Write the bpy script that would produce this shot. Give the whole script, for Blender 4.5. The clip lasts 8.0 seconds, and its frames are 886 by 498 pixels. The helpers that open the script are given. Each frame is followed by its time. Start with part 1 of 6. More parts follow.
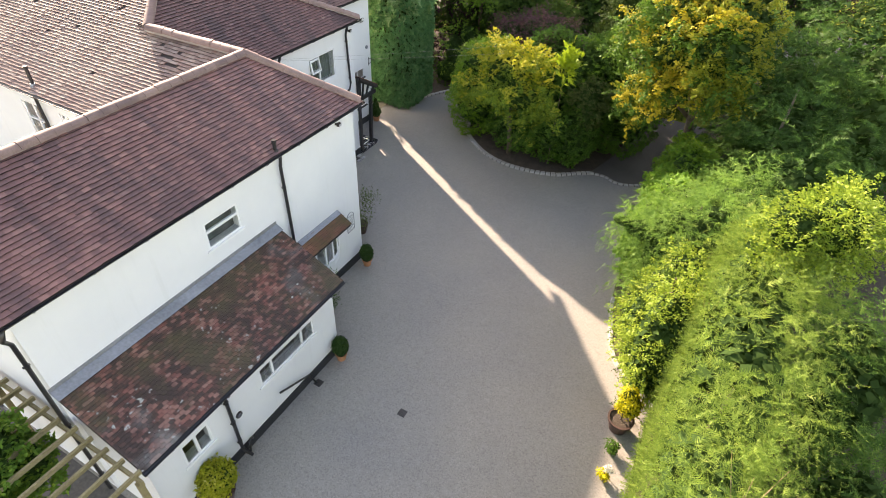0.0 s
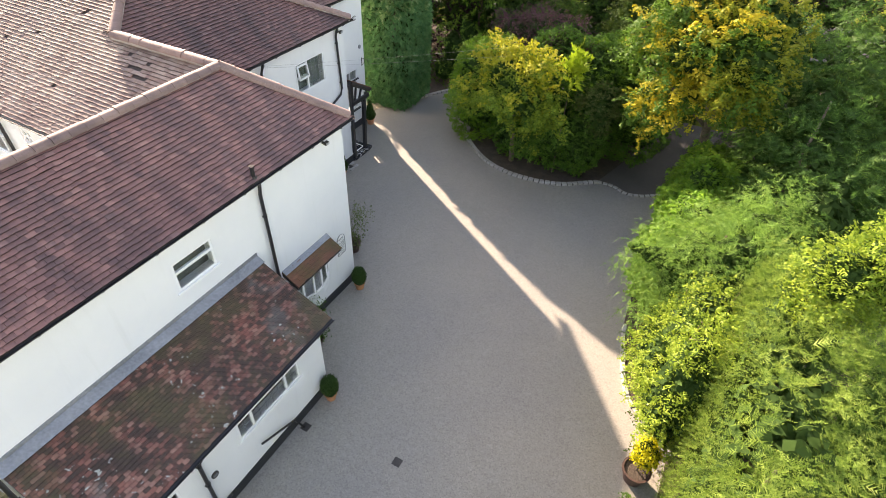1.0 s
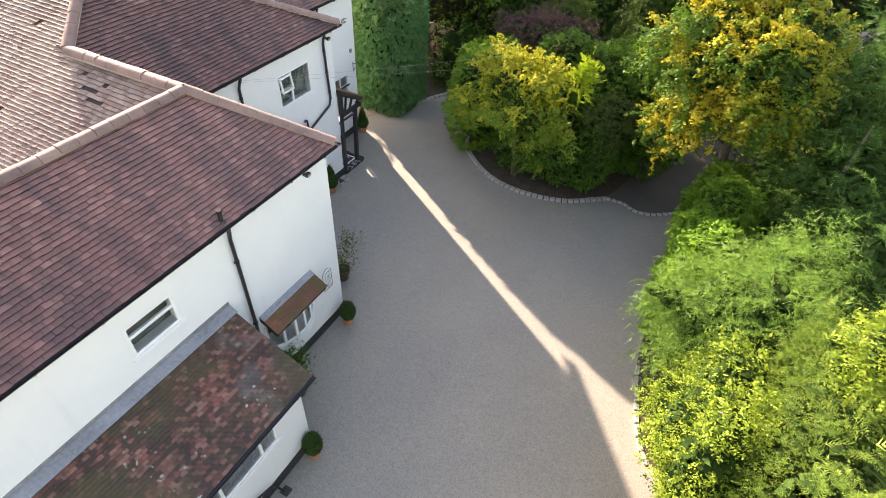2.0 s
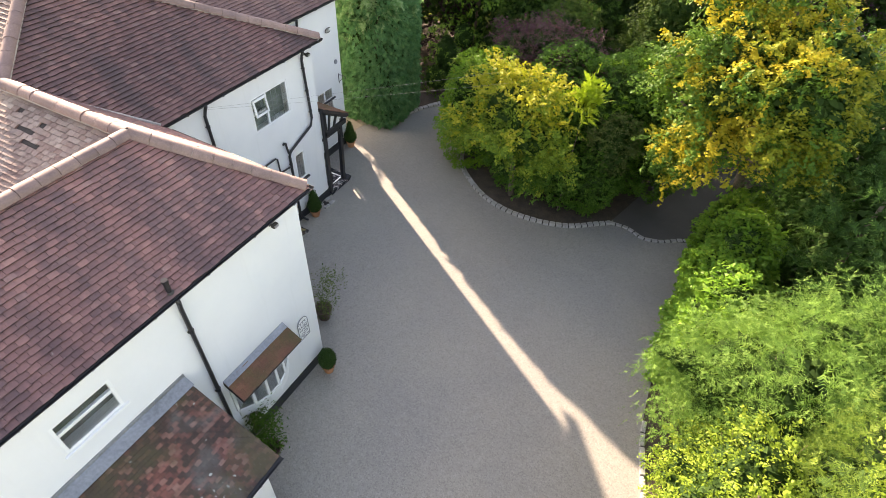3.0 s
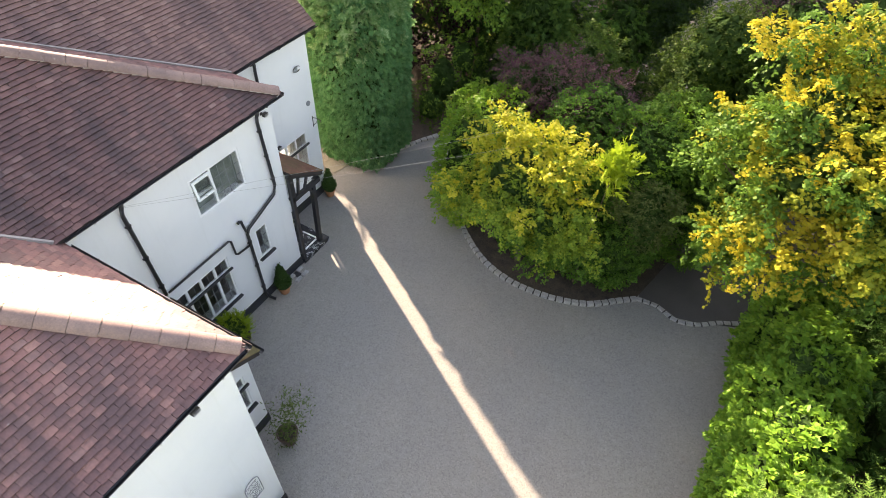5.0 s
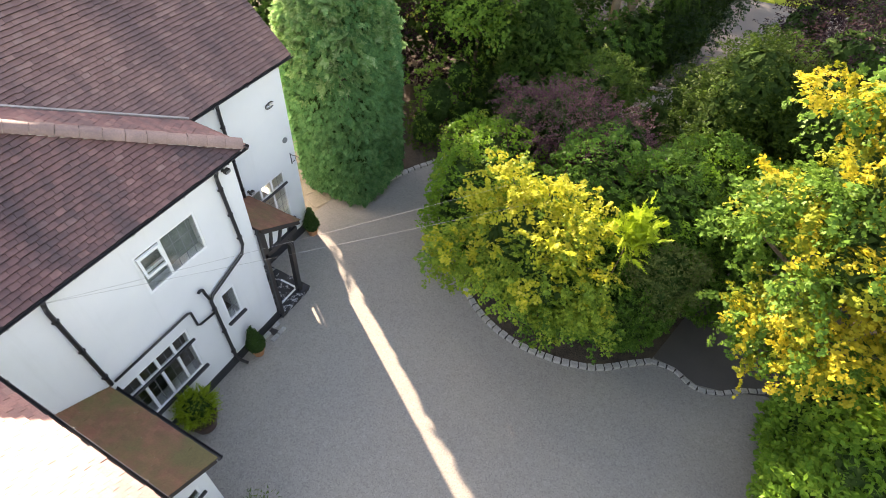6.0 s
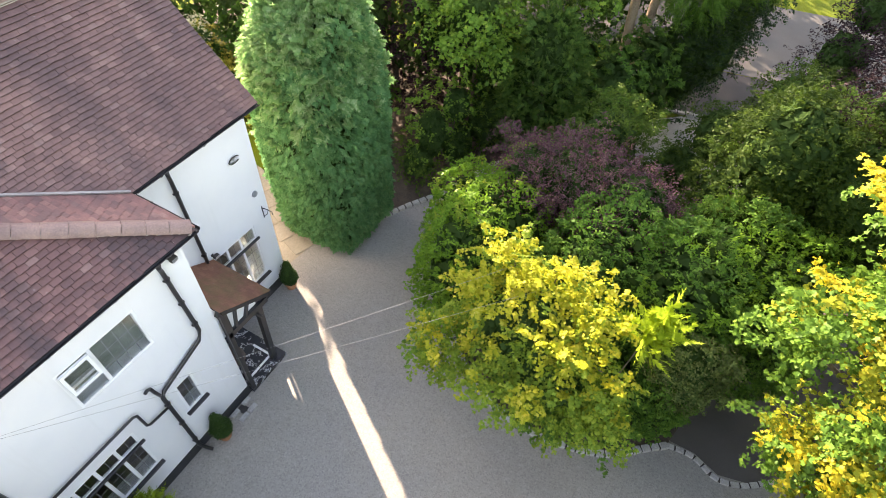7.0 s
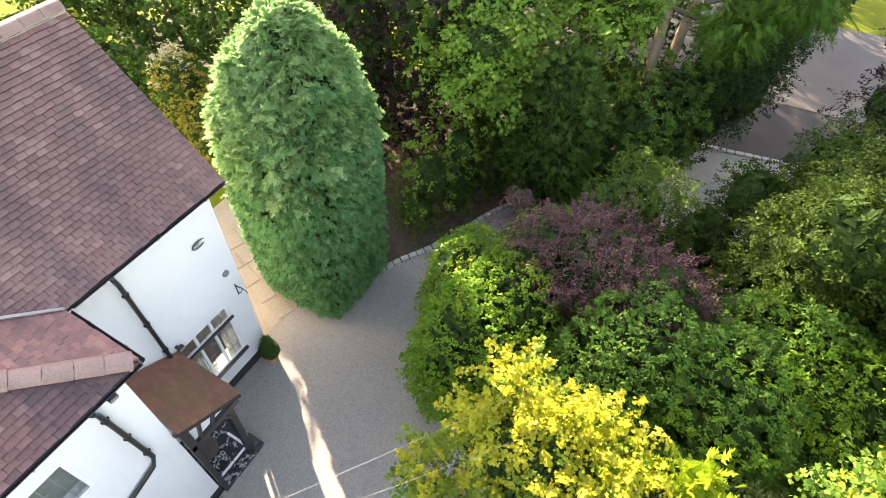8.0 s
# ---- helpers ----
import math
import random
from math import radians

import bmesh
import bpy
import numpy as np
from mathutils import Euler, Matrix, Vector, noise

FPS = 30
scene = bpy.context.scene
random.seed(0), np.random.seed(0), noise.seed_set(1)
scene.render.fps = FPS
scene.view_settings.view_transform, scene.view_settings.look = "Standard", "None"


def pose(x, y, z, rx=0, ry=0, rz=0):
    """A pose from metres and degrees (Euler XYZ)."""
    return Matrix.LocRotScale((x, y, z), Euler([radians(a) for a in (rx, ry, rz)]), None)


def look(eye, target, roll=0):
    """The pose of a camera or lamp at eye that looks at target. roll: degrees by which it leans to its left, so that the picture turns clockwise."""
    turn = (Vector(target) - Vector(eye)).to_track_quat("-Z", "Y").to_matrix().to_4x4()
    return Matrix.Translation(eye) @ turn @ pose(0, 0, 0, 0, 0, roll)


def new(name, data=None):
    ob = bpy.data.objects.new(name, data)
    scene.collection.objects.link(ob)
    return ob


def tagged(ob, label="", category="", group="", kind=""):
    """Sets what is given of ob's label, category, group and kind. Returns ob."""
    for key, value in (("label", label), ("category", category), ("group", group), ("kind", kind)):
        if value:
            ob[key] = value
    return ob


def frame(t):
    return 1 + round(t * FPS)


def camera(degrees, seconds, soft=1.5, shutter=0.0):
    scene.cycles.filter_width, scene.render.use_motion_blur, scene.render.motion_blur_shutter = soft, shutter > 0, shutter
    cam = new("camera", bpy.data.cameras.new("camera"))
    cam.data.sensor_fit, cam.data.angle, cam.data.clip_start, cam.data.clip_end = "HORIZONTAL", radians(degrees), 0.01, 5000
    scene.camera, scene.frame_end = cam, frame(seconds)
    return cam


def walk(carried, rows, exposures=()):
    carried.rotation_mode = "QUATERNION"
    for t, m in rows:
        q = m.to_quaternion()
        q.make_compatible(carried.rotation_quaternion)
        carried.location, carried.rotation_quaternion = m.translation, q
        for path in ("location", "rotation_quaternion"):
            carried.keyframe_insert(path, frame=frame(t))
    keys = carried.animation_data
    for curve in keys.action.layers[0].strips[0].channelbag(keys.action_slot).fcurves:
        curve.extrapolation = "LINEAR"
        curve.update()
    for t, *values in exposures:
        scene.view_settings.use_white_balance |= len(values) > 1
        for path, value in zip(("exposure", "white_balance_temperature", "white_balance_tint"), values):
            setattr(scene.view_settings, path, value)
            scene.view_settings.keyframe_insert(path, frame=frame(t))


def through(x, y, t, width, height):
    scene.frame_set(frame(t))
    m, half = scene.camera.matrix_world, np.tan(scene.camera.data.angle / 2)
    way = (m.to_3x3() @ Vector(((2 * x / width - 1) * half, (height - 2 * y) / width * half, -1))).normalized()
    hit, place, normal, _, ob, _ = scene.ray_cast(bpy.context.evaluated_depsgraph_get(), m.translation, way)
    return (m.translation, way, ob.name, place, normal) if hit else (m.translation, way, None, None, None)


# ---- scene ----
cam = camera(77.0, 8.0, 0.7)
PATH = [
    (0, (-0.973, 2.301, 10.901), (-1.678, 3.67, 9.624), 2.7),
    (0.5, (-1.284, 2.949, 10.897), (-1.98, 4.303, 9.6), 2.6),
    (1, (-1.714, 3.648, 10.886), (-2.398, 4.993, 9.572), 2.8),
    (1.5, (-2.139, 4.386, 10.858), (-2.812, 5.718, 9.527), 3.0),
    (3, (-3.105, 6.859, 10.986), (-3.754, 8.148, 9.601), 3.2),
    (3.5, (-3.429, 7.681, 11.01), (-4.075, 8.952, 9.608), 3.1),
    (4, (-3.829, 8.536, 10.969), (-4.47, 9.795, 9.554), 3.0),
    (5.5, (-5.287, 11.267, 10.998), (-5.899, 12.49, 9.539), 3.4),
    (6, (-5.733, 12.318, 11.004), (-6.336, 13.523, 9.527), 3.5),
    (6.5, (-6.177, 13.377, 11.019), (-6.772, 14.565, 9.524), 3.5),
    (7, (-6.672, 14.436, 11.051), (-7.258, 15.602, 9.536), 3.7),
    (7.5, (-7.24, 15.466, 11.114), (-7.808, 16.614, 9.578), 4.2),
    (8, (-7.778, 16.54, 11.166), (-8.35, 17.663, 9.613), 4.0),
]
walk(cam, [(t, look(eye, target, roll)) for t, eye, target, roll in PATH], [(0, 2.31, 9200, 23), (3.5, 2.45, 9200, 23), (5.5, 2.58, 9200, 23), (6.5, 2.8, 9200, 23), (8, 3.05, 9200, 23)])

# ---- light ----
SUN_EL, SUN_AZ = 21.8, 58.0     # degrees above the horizon; degrees from +y towards -x
world = bpy.data.worlds.new("sky")
scene.world = world
world.use_nodes = True
wn = world.node_tree
sky = wn.nodes.new("ShaderNodeTexSky")
sky.sky_type = "NISHITA"
sky.sun_disc = False
sky.sun_elevation = radians(SUN_EL)
sky.sun_rotation = radians(-SUN_AZ)
wn.links.new(sky.outputs[0], wn.nodes["Background"].inputs[0])
wn.nodes["Background"].inputs[1].default_value = 0.15
lamp = bpy.data.lights.new("sun", "SUN")
lamp.energy, lamp.angle, lamp.color = 4.1, radians(0.6), (1.0, 0.985, 0.945)
sun = new("sun", lamp)
sd = Vector((-math.sin(radians(SUN_AZ)) * math.cos(radians(SUN_EL)), math.cos(radians(SUN_AZ)) * math.cos(radians(SUN_EL)), math.sin(radians(SUN_EL))))
sun.matrix_world = look(sd * 60, (0, 0, 0))

# ---- materials ----
def nodes_of(name):
    m = bpy.data.materials.new(name)
    m.use_nodes = True
    return m, m.node_tree, m.node_tree.nodes["Principled BSDF"]


def ramp_node(nt, fac, stops):
    r = nt.nodes.new("ShaderNodeValToRGB")
    while len(r.color_ramp.elements) < len(stops):
        r.color_ramp.elements.new(0.5)
    for e, (p, c) in zip(r.color_ramp.elements, stops):
        e.position, e.color = p, (*c, 1)
    nt.links.new(fac, r.inputs[0])
    return r.outputs[0]


def noise_node(nt, scale, detail=4.0, rough=0.55, coord=None, seed=0.0):
    n = nt.nodes.new("ShaderNodeTexNoise")
    n.noise_dimensions = "4D"
    n.inputs["W"].default_value = seed
    n.inputs["Scale"].default_value, n.inputs["Detail"].default_value, n.inputs["Roughness"].default_value = scale, detail, rough
    if coord is None:
        coord = nt.nodes.new("ShaderNodeNewGeometry").outputs["Position"]
    nt.links.new(coord, n.inputs["Vector"])
    return n.outputs["Fac"]


def mix_node(nt, fac, a, b, mode="MIX"):
    m = nt.nodes.new("ShaderNodeMix")
    m.data_type, m.blend_type = "RGBA", mode
    for sock, v in ((m.inputs[0], fac), (m.inputs[6], a), (m.inputs[7], b)):
        if isinstance(v, (float, int)):
            sock.default_value = v
        elif isinstance(v, tuple):
            sock.default_value = (*v, 1)
        else:
            nt.links.new(v, sock)
    return m.outputs[2]


def math_node(nt, op, a, b=0.0):
    m = nt.nodes.new("ShaderNodeMath")
    m.operation = op
    for sock, v in zip(m.inputs, (a, b)):
        if isinstance(v, (float, int)):
            sock.default_value = v
        else:
            nt.links.new(v, sock)
    return m.outputs[0]


def bump_node(nt, bsdf, height, strength=0.3, dist=0.01):
    b = nt.nodes.new("ShaderNodeBump")
    b.inputs["Strength"].default_value, b.inputs["Distance"].default_value = strength, dist
    nt.links.new(height, b.inputs["Height"])
    nt.links.new(b.outputs[0], bsdf.inputs["Normal"])


def plain(name, dark, light, rough=0.6, metal=0.0, fine=60.0, coarse=1.5, bump=0.2, dist=0.004):
    """Two colours mixed by a coarse and a fine noise, with a fine relief."""
    m, nt, b = nodes_of(name)
    f, c = noise_node(nt, fine), noise_node(nt, coarse, seed=3.0)
    t = math_node(nt, "ADD", math_node(nt, "MULTIPLY", f, 0.5), math_node(nt, "MULTIPLY", c, 0.5))
    nt.links.new(ramp_node(nt, t, [(0.35, dark), (0.65, light)]), b.inputs["Base Color"])
    b.inputs["Roughness"].default_value, b.inputs["Metallic"].default_value = rough, metal
    if bump:
        bump_node(nt, b, f, bump, dist)
    return m


def piece_value(nt):
    """One random value for each piece, joined or single."""
    a = nt.nodes.new("ShaderNodeObjectInfo").outputs["Random"]
    b = nt.nodes.new("ShaderNodeNewGeometry").outputs["Random Per Island"]
    return math_node(nt, "FRACT", math_node(nt, "ADD", a, b))


def tile_material(name, stops, soot, soot_at, soot_scale, lichen=0.0, rough=0.6, jitter=0.22, run=(0.45, 2.4, 0.45), odd=True):
    """Fired clay by piece, with soot in clouds that run down the slope (run: stretch of the noise), odd dark and pale pieces, and lichen."""
    m, nt, b = nodes_of(name)
    v = piece_value(nt)
    col = ramp_node(nt, v, stops)
    if odd:
        w = math_node(nt, "FRACT", math_node(nt, "MULTIPLY", v, 37.7))
        col = mix_node(nt, math_node(nt, "MULTIPLY", math_node(nt, "GREATER_THAN", w, 0.93), 0.35), col, tuple(c * 0.8 for c in soot))
        col = mix_node(nt, math_node(nt, "MULTIPLY", math_node(nt, "LESS_THAN", w, 0.05), 0.22), col, (0.42, 0.3, 0.26))
    mp = nt.nodes.new("ShaderNodeMapping")
    mp.inputs["Scale"].default_value = run
    nt.links.new(nt.nodes.new("ShaderNodeNewGeometry").outputs["Position"], mp.inputs["Vector"])
    big = noise_node(nt, soot_scale, 5.0, 0.65, mp.outputs[0])
    jit = math_node(nt, "ADD", big, math_node(nt, "MULTIPLY", math_node(nt, "SUBTRACT", v, 0.5), jitter))
    f = ramp_node(nt, jit, [(soot_at - 0.09, (0, 0, 0)), (soot_at + 0.09, (1, 1, 1))])
    col = mix_node(nt, f, soot, col)
    cloud = noise_node(nt, soot_scale * 0.5, 4.0, 0.6, seed=21.0)
    col = mix_node(nt, 1.0, col, ramp_node(nt, cloud, [(0.36, (0.66, 0.64, 0.68)), (0.62, (1.08, 1.05, 1.02))]), "MULTIPLY")
    fine = noise_node(nt, 45.0, 5.0, 0.7)
    col = mix_node(nt, 0.5, col, ramp_node(nt, fine, [(0.3, (0.25, 0.25, 0.25)), (0.7, (1.05, 1.05, 1.05))]), "MULTIPLY")
    spot = noise_node(nt, 17.0, 3.0, 0.6, seed=17.0)
    col = mix_node(nt, math_node(nt, "MULTIPLY", math_node(nt, "GREATER_THAN", spot, 0.7), 0.4), col, (0.4, 0.36, 0.33))
    if lichen:
        sp = noise_node(nt, 11.0, 2.0, 0.5, seed=7.0)
        pat = noise_node(nt, 0.9, 2.0, 0.5, seed=9.0)
        lf = math_node(nt, "MULTIPLY", math_node(nt, "GREATER_THAN", sp, 0.69 - 0.02 * lichen), math_node(nt, "GREATER_THAN", pat, 0.5))
        col = mix_node(nt, lf, col, (0.45, 0.45, 0.4))
        crust = noise_node(nt, 0.55, 3.0, 0.6, seed=12.0)
        cf = math_node(nt, "MULTIPLY", ramp_node(nt, crust, [(0.54, (0, 0, 0)), (0.62, (0.9, 0.9, 0.9))]), noise_node(nt, 9.0, 4.0, 0.7, seed=13.0))
        col = mix_node(nt, cf, col, (0.3, 0.3, 0.27))
        moss = noise_node(nt, 1.1, 4.0, 0.65, seed=15.0)
        col = mix_node(nt, ramp_node(nt, moss, [(0.5, (0, 0, 0)), (0.64, (0.75, 0.75, 0.75))]), col, (0.085, 0.07, 0.03))
    nt.links.new(col, b.inputs["Base Color"])
    b.inputs["Roughness"].default_value = rough
    bump_node(nt, b, fine, 0.35, 0.004)
    return m


def leaf_material(name, stops, patch=None, gloss=0.45, through=0.3, patch_scale=0.9, patch_at=0.55):
    """Leaf colours by piece; patch: colours of the branches that have turned."""
    m, nt, b = nodes_of(name)
    v = piece_value(nt)
    tuft = ramp_node(nt, noise_node(nt, 3.2, 3.0, 0.6, seed=31.0), [(0.32, (0, 0, 0)), (0.68, (1, 1, 1))])
    v = math_node(nt, "ADD", math_node(nt, "MULTIPLY", v, 0.58), math_node(nt, "MULTIPLY", tuft, 0.42))
    col = ramp_node(nt, v, stops)
    if patch:
        n = noise_node(nt, patch_scale, 3.0, 0.6, seed=2.0)
        n = math_node(nt, "ADD", n, math_node(nt, "MULTIPLY", math_node(nt, "SUBTRACT", v, 0.5), 0.2))
        f = ramp_node(nt, n, [(patch_at - 0.05, (0, 0, 0)), (patch_at + 0.05, (1, 1, 1))])
        col = mix_node(nt, f, col, ramp_node(nt, v, patch))
    nt.links.new(col, b.inputs["Base Color"])
    b.inputs["Roughness"].default_value = gloss
    b.inputs["Specular IOR Level"].default_value = 0.1
    tr = nt.nodes.new("ShaderNodeBsdfTranslucent")
    nt.links.new(col, tr.inputs["Color"])
    mx = nt.nodes.new("ShaderNodeMixShader")
    mx.inputs[0].default_value = through
    nt.links.new(b.outputs[0], mx.inputs[1])
    nt.links.new(tr.outputs[0], mx.inputs[2])
    nt.links.new(mx.outputs[0], nt.nodes["Material Output"].inputs[0])
    return m


def render_paint():
    m, nt, b = nodes_of("white_render")
    grain = noise_node(nt, 55.0, 4.0, 0.6)
    wash = noise_node(nt, 0.8, 4.0, 0.6, seed=4.0)
    # rain marks: stretched downwards
    mp = nt.nodes.new("ShaderNodeMapping")
    mp.inputs["Scale"].default_value = (3.0, 3.0, 0.25)
    nt.links.new(nt.nodes.new("ShaderNodeNewGeometry").outputs["Position"], mp.inputs["Vector"])
    run = noise_node(nt, 1.6, 4.0, 0.65, mp.outputs[0], 6.0)
    c = ramp_node(nt, wash, [(0.3, (0.7, 0.71, 0.715)), (0.7, (0.765, 0.767, 0.762))])
    c = mix_node(nt, ramp_node(nt, run, [(0.56, (0, 0, 0)), (0.8, (0.3, 0.3, 0.3))]), c, (0.58, 0.58, 0.555))
    nt.links.new(c, b.inputs["Base Color"])
    b.inputs["Roughness"].default_value = 0.85
    bump_node(nt, b, grain, 0.25, 0.006)
    return m


def resin_gravel():
    m, nt, b = nodes_of("resin_gravel")
    vor = nt.nodes.new("ShaderNodeTexVoronoi")
    vor.inputs["Scale"].default_value = 42.0
    nt.links.new(nt.nodes.new("ShaderNodeNewGeometry").outputs["Position"], vor.inputs["Vector"])
    sep = nt.nodes.new("ShaderNodeSeparateColor")
    nt.links.new(vor.outputs["Color"], sep.inputs[0])
    stone = ramp_node(nt, sep.outputs[0], [(0.0, (0.245, 0.226, 0.2)), (0.2, (0.287, 0.265, 0.235)), (0.5, (0.312, 0.288, 0.256)), (0.85, (0.33, 0.305, 0.271)), (1.0, (0.37, 0.342, 0.304))])
    mid = noise_node(nt, 7.0, 5.0, 0.7)
    wide = noise_node(nt, 0.35, 4.0, 0.6, seed=5.0)
    c = mix_node(nt, 0.5, stone, ramp_node(nt, mid, [(0.3, (0.78, 0.78, 0.78)), (0.7, (1, 1, 1))]), "MULTIPLY")
    c = mix_node(nt, 0.6, c, ramp_node(nt, wide, [(0.35, (0.72, 0.73, 0.76)), (0.65, (1, 0.96, 0.9))]), "MULTIPLY")
    nt.links.new(c, b.inputs["Base Color"])
    b.inputs["Roughness"].default_value = 0.8
    bump_node(nt, b, vor.outputs["Distance"], 0.25, 0.003)
    return m


def glass_pane():
    m, nt, b = nodes_of("window_glass")
    b.inputs["Base Color"].default_value = (0.93, 0.96, 0.95, 1)
    b.inputs["Roughness"].default_value = 0.03
    b.inputs["Transmission Weight"].default_value = 1.0
    b.inputs["IOR"].default_value = 1.45
    return m


def marble():
    m, nt, b = nodes_of("black_marble")
    n = noise_node(nt, 3.0, 6.0, 0.65)
    v = math_node(nt, "ABSOLUTE", math_node(nt, "SUBTRACT", n, 0.5))
    nt.links.new(ramp_node(nt, v, [(0.0, (0.55, 0.55, 0.55)), (0.02, (0.03, 0.03, 0.035))]), b.inputs["Base Color"])
    b.inputs["Roughness"].default_value = 0.25
    return m


WHITE = render_paint()
GRAVEL = resin_gravel()
GLASS = glass_pane()
MARBLE = marble()
UPVC = plain("white_window_plastic", (0.74, 0.75, 0.75), (0.82, 0.82, 0.81), 0.35, bump=0.0)
BLACK = plain("black_gloss_paint", (0.012, 0.012, 0.014), (0.03, 0.03, 0.032), 0.35, bump=0.1)
PLINTH = plain("black_masonry_paint", (0.014, 0.016, 0.02), (0.035, 0.037, 0.042), 0.6)
LEAD = plain("lead_flashing", (0.19, 0.2, 0.215), (0.33, 0.34, 0.36), 0.5, 0.4, 20.0, 2.0)
ROOFING = plain("roof_underlay", (0.03, 0.022, 0.02), (0.05, 0.04, 0.035), 0.9)
TILE_MAIN = tile_material("plain_roof_tile", [(0.0, (0.246, 0.116, 0.101)), (0.5, (0.282, 0.132, 0.116)), (0.9, (0.324, 0.156, 0.135)), (1.0, (0.384, 0.195, 0.163))], (0.150, 0.083, 0.081), 0.46, 0.8, 0.0, 0.6, 0.1)
TILE_DARK = tile_material("dark_roof_tile", [(0.0, (0.164, 0.078, 0.070)), (0.5, (0.191, 0.090, 0.080)), (0.9, (0.217, 0.106, 0.093)), (1.0, (0.265, 0.134, 0.114))], (0.095, 0.055, 0.054), 0.47, 0.75, 0.0, 0.6, 0.08)
# paler clay puts the low sun on the courtyard slope into its colour
TILE_SUNNY = tile_material("sunlit_roof_tile", [(0.0, (0.3, 0.2, 0.16)), (0.5, (0.36, 0.255, 0.205)), (0.9, (0.4, 0.3, 0.245)), (1.0, (0.44, 0.34, 0.28))], (0.24, 0.145, 0.12), 0.44, 0.8, 0.0, 0.7, 0.16, (2.4, 0.45, 0.45))
TILE_LEAN = tile_material("old_red_roof_tile", [(0.0, (0.19, 0.07, 0.05)), (0.4, (0.29, 0.1, 0.072)), (0.75, (0.36, 0.14, 0.1)), (1.0, (0.42, 0.22, 0.165))], (0.085, 0.05, 0.036), 0.54, 1.3, 1.6, 0.6, 0.24, (1.0, 1.5, 1.0), False)
TILE_MOSS = tile_material("mossy_roof_tile", [(0.0, (0.255, 0.104, 0.064)), (0.6, (0.285, 0.12, 0.07)), (1.0, (0.315, 0.138, 0.08))], (0.17, 0.14, 0.05), 0.49, 0.9, 0.0, 0.8, 0.02, (1.0, 1.0, 1.0), False)
RIDGE = tile_material("ridge_tile_clay", [(0.0, (0.26, 0.172, 0.15)), (0.5, (0.28, 0.186, 0.162)), (1.0, (0.305, 0.205, 0.18))], (0.21, 0.14, 0.125), 0.4, 2.0, 0.0, 0.75, 0.06, (1.0, 1.0, 1.0), False)
TILE_PINK = tile_material("pinkish_roof_tile", [(0.0, (0.2, 0.105, 0.09)), (0.5, (0.225, 0.12, 0.104)), (0.9, (0.25, 0.137, 0.118)), (1.0, (0.29, 0.168, 0.142))], (0.14, 0.08, 0.075), 0.43, 0.8, 0.0, 0.6, 0.08)
PANE_REFLECT = plain("pane_reflection_grey", (0.1, 0.13, 0.115), (0.3, 0.33, 0.31), 0.9, 0.0, 4.0, 1.6, 0.0)
DARK_PANE_REFLECT = plain("pane_reflection_dark", (0.05, 0.062, 0.058), (0.15, 0.175, 0.165), 0.9, 0.0, 4.0, 1.6, 0.0)
# course shadow and grime painted near-black on the tiles' lower edges
TILE_EDGE = plain("shadow_soot_tile_edge", (0.012, 0.008, 0.007), (0.035, 0.022, 0.02), 0.9)
MORTAR = plain("roof_mortar", (0.2, 0.17, 0.15), (0.42, 0.38, 0.35), 0.9)
TERRACOTTA = plain("terracotta", (0.36, 0.15, 0.075), (0.5, 0.23, 0.12), 0.8, 0.0, 40.0, 5.0)
TUB = plain("dark_glazed_tub", (0.045, 0.022, 0.018), (0.09, 0.05, 0.04), 0.45)
SOIL = plain("soil", (0.035, 0.025, 0.018), (0.095, 0.068, 0.048), 0.95, 0.0, 30.0, 4.0, 0.8, 0.03)
LAWN = plain("lawn", (0.07, 0.1, 0.008), (0.16, 0.19, 0.014), 0.95, 0.0, 25.0, 0.6, 0.8, 0.03)
LAWN.node_tree.nodes["Principled BSDF"].inputs["Specular IOR Level"].default_value = 0.1
GRANITE = plain("granite_sett", (0.25, 0.24, 0.225), (0.45, 0.43, 0.4), 0.85, 0.0, 35.0, 6.0, 0.5, 0.01)
TARMAC = plain("dark_tarmac", (0.025, 0.02, 0.019), (0.044, 0.036, 0.034), 0.85, 0.0, 60.0, 1.0, 0.4)
# brown path surface, darkened so the maple's shade is in its colour
SIDE = plain("shade_brown_path", (0.062, 0.055, 0.05), (0.1, 0.09, 0.081), 0.85, 0.0, 60.0, 1.0, 0.4)
STREET = plain("pale_street_asphalt", (0.078, 0.07, 0.062), (0.108, 0.098, 0.088), 0.9, 0.0, 60.0, 0.7, 0.3)
FLAG = plain("sandstone_flag", (0.24, 0.2, 0.145), (0.37, 0.315, 0.235), 0.85, 0.0, 20.0, 1.2)
BARK = plain("bark", (0.06, 0.045, 0.032), (0.17, 0.135, 0.1), 0.9, 0.0, 22.0, 3.0, 0.9, 0.03)
TIMBER = plain("weathered_pergola_timber", (0.17, 0.13, 0.06), (0.32, 0.26, 0.13), 0.85, 0.0, 30.0, 3.0, 0.4)
SLATE = plain("slate_patio", (0.05, 0.045, 0.04), (0.12, 0.105, 0.09), 0.7, 0.0, 15.0, 1.0)
IRON = plain("cast_iron", (0.03, 0.028, 0.027), (0.075, 0.065, 0.06), 0.6, 0.3)
STEEL = plain("brushed_steel", (0.4, 0.42, 0.43), (0.62, 0.64, 0.65), 0.3, 0.9)
CABLE = plain("pale_cable", (0.24, 0.23, 0.22), (0.34, 0.33, 0.31), 0.6, bump=0.0)
NET = plain("net_curtain", (0.6, 0.6, 0.58), (0.75, 0.75, 0.72), 0.9, 0.0, 30.0, 8.0, 0.5)
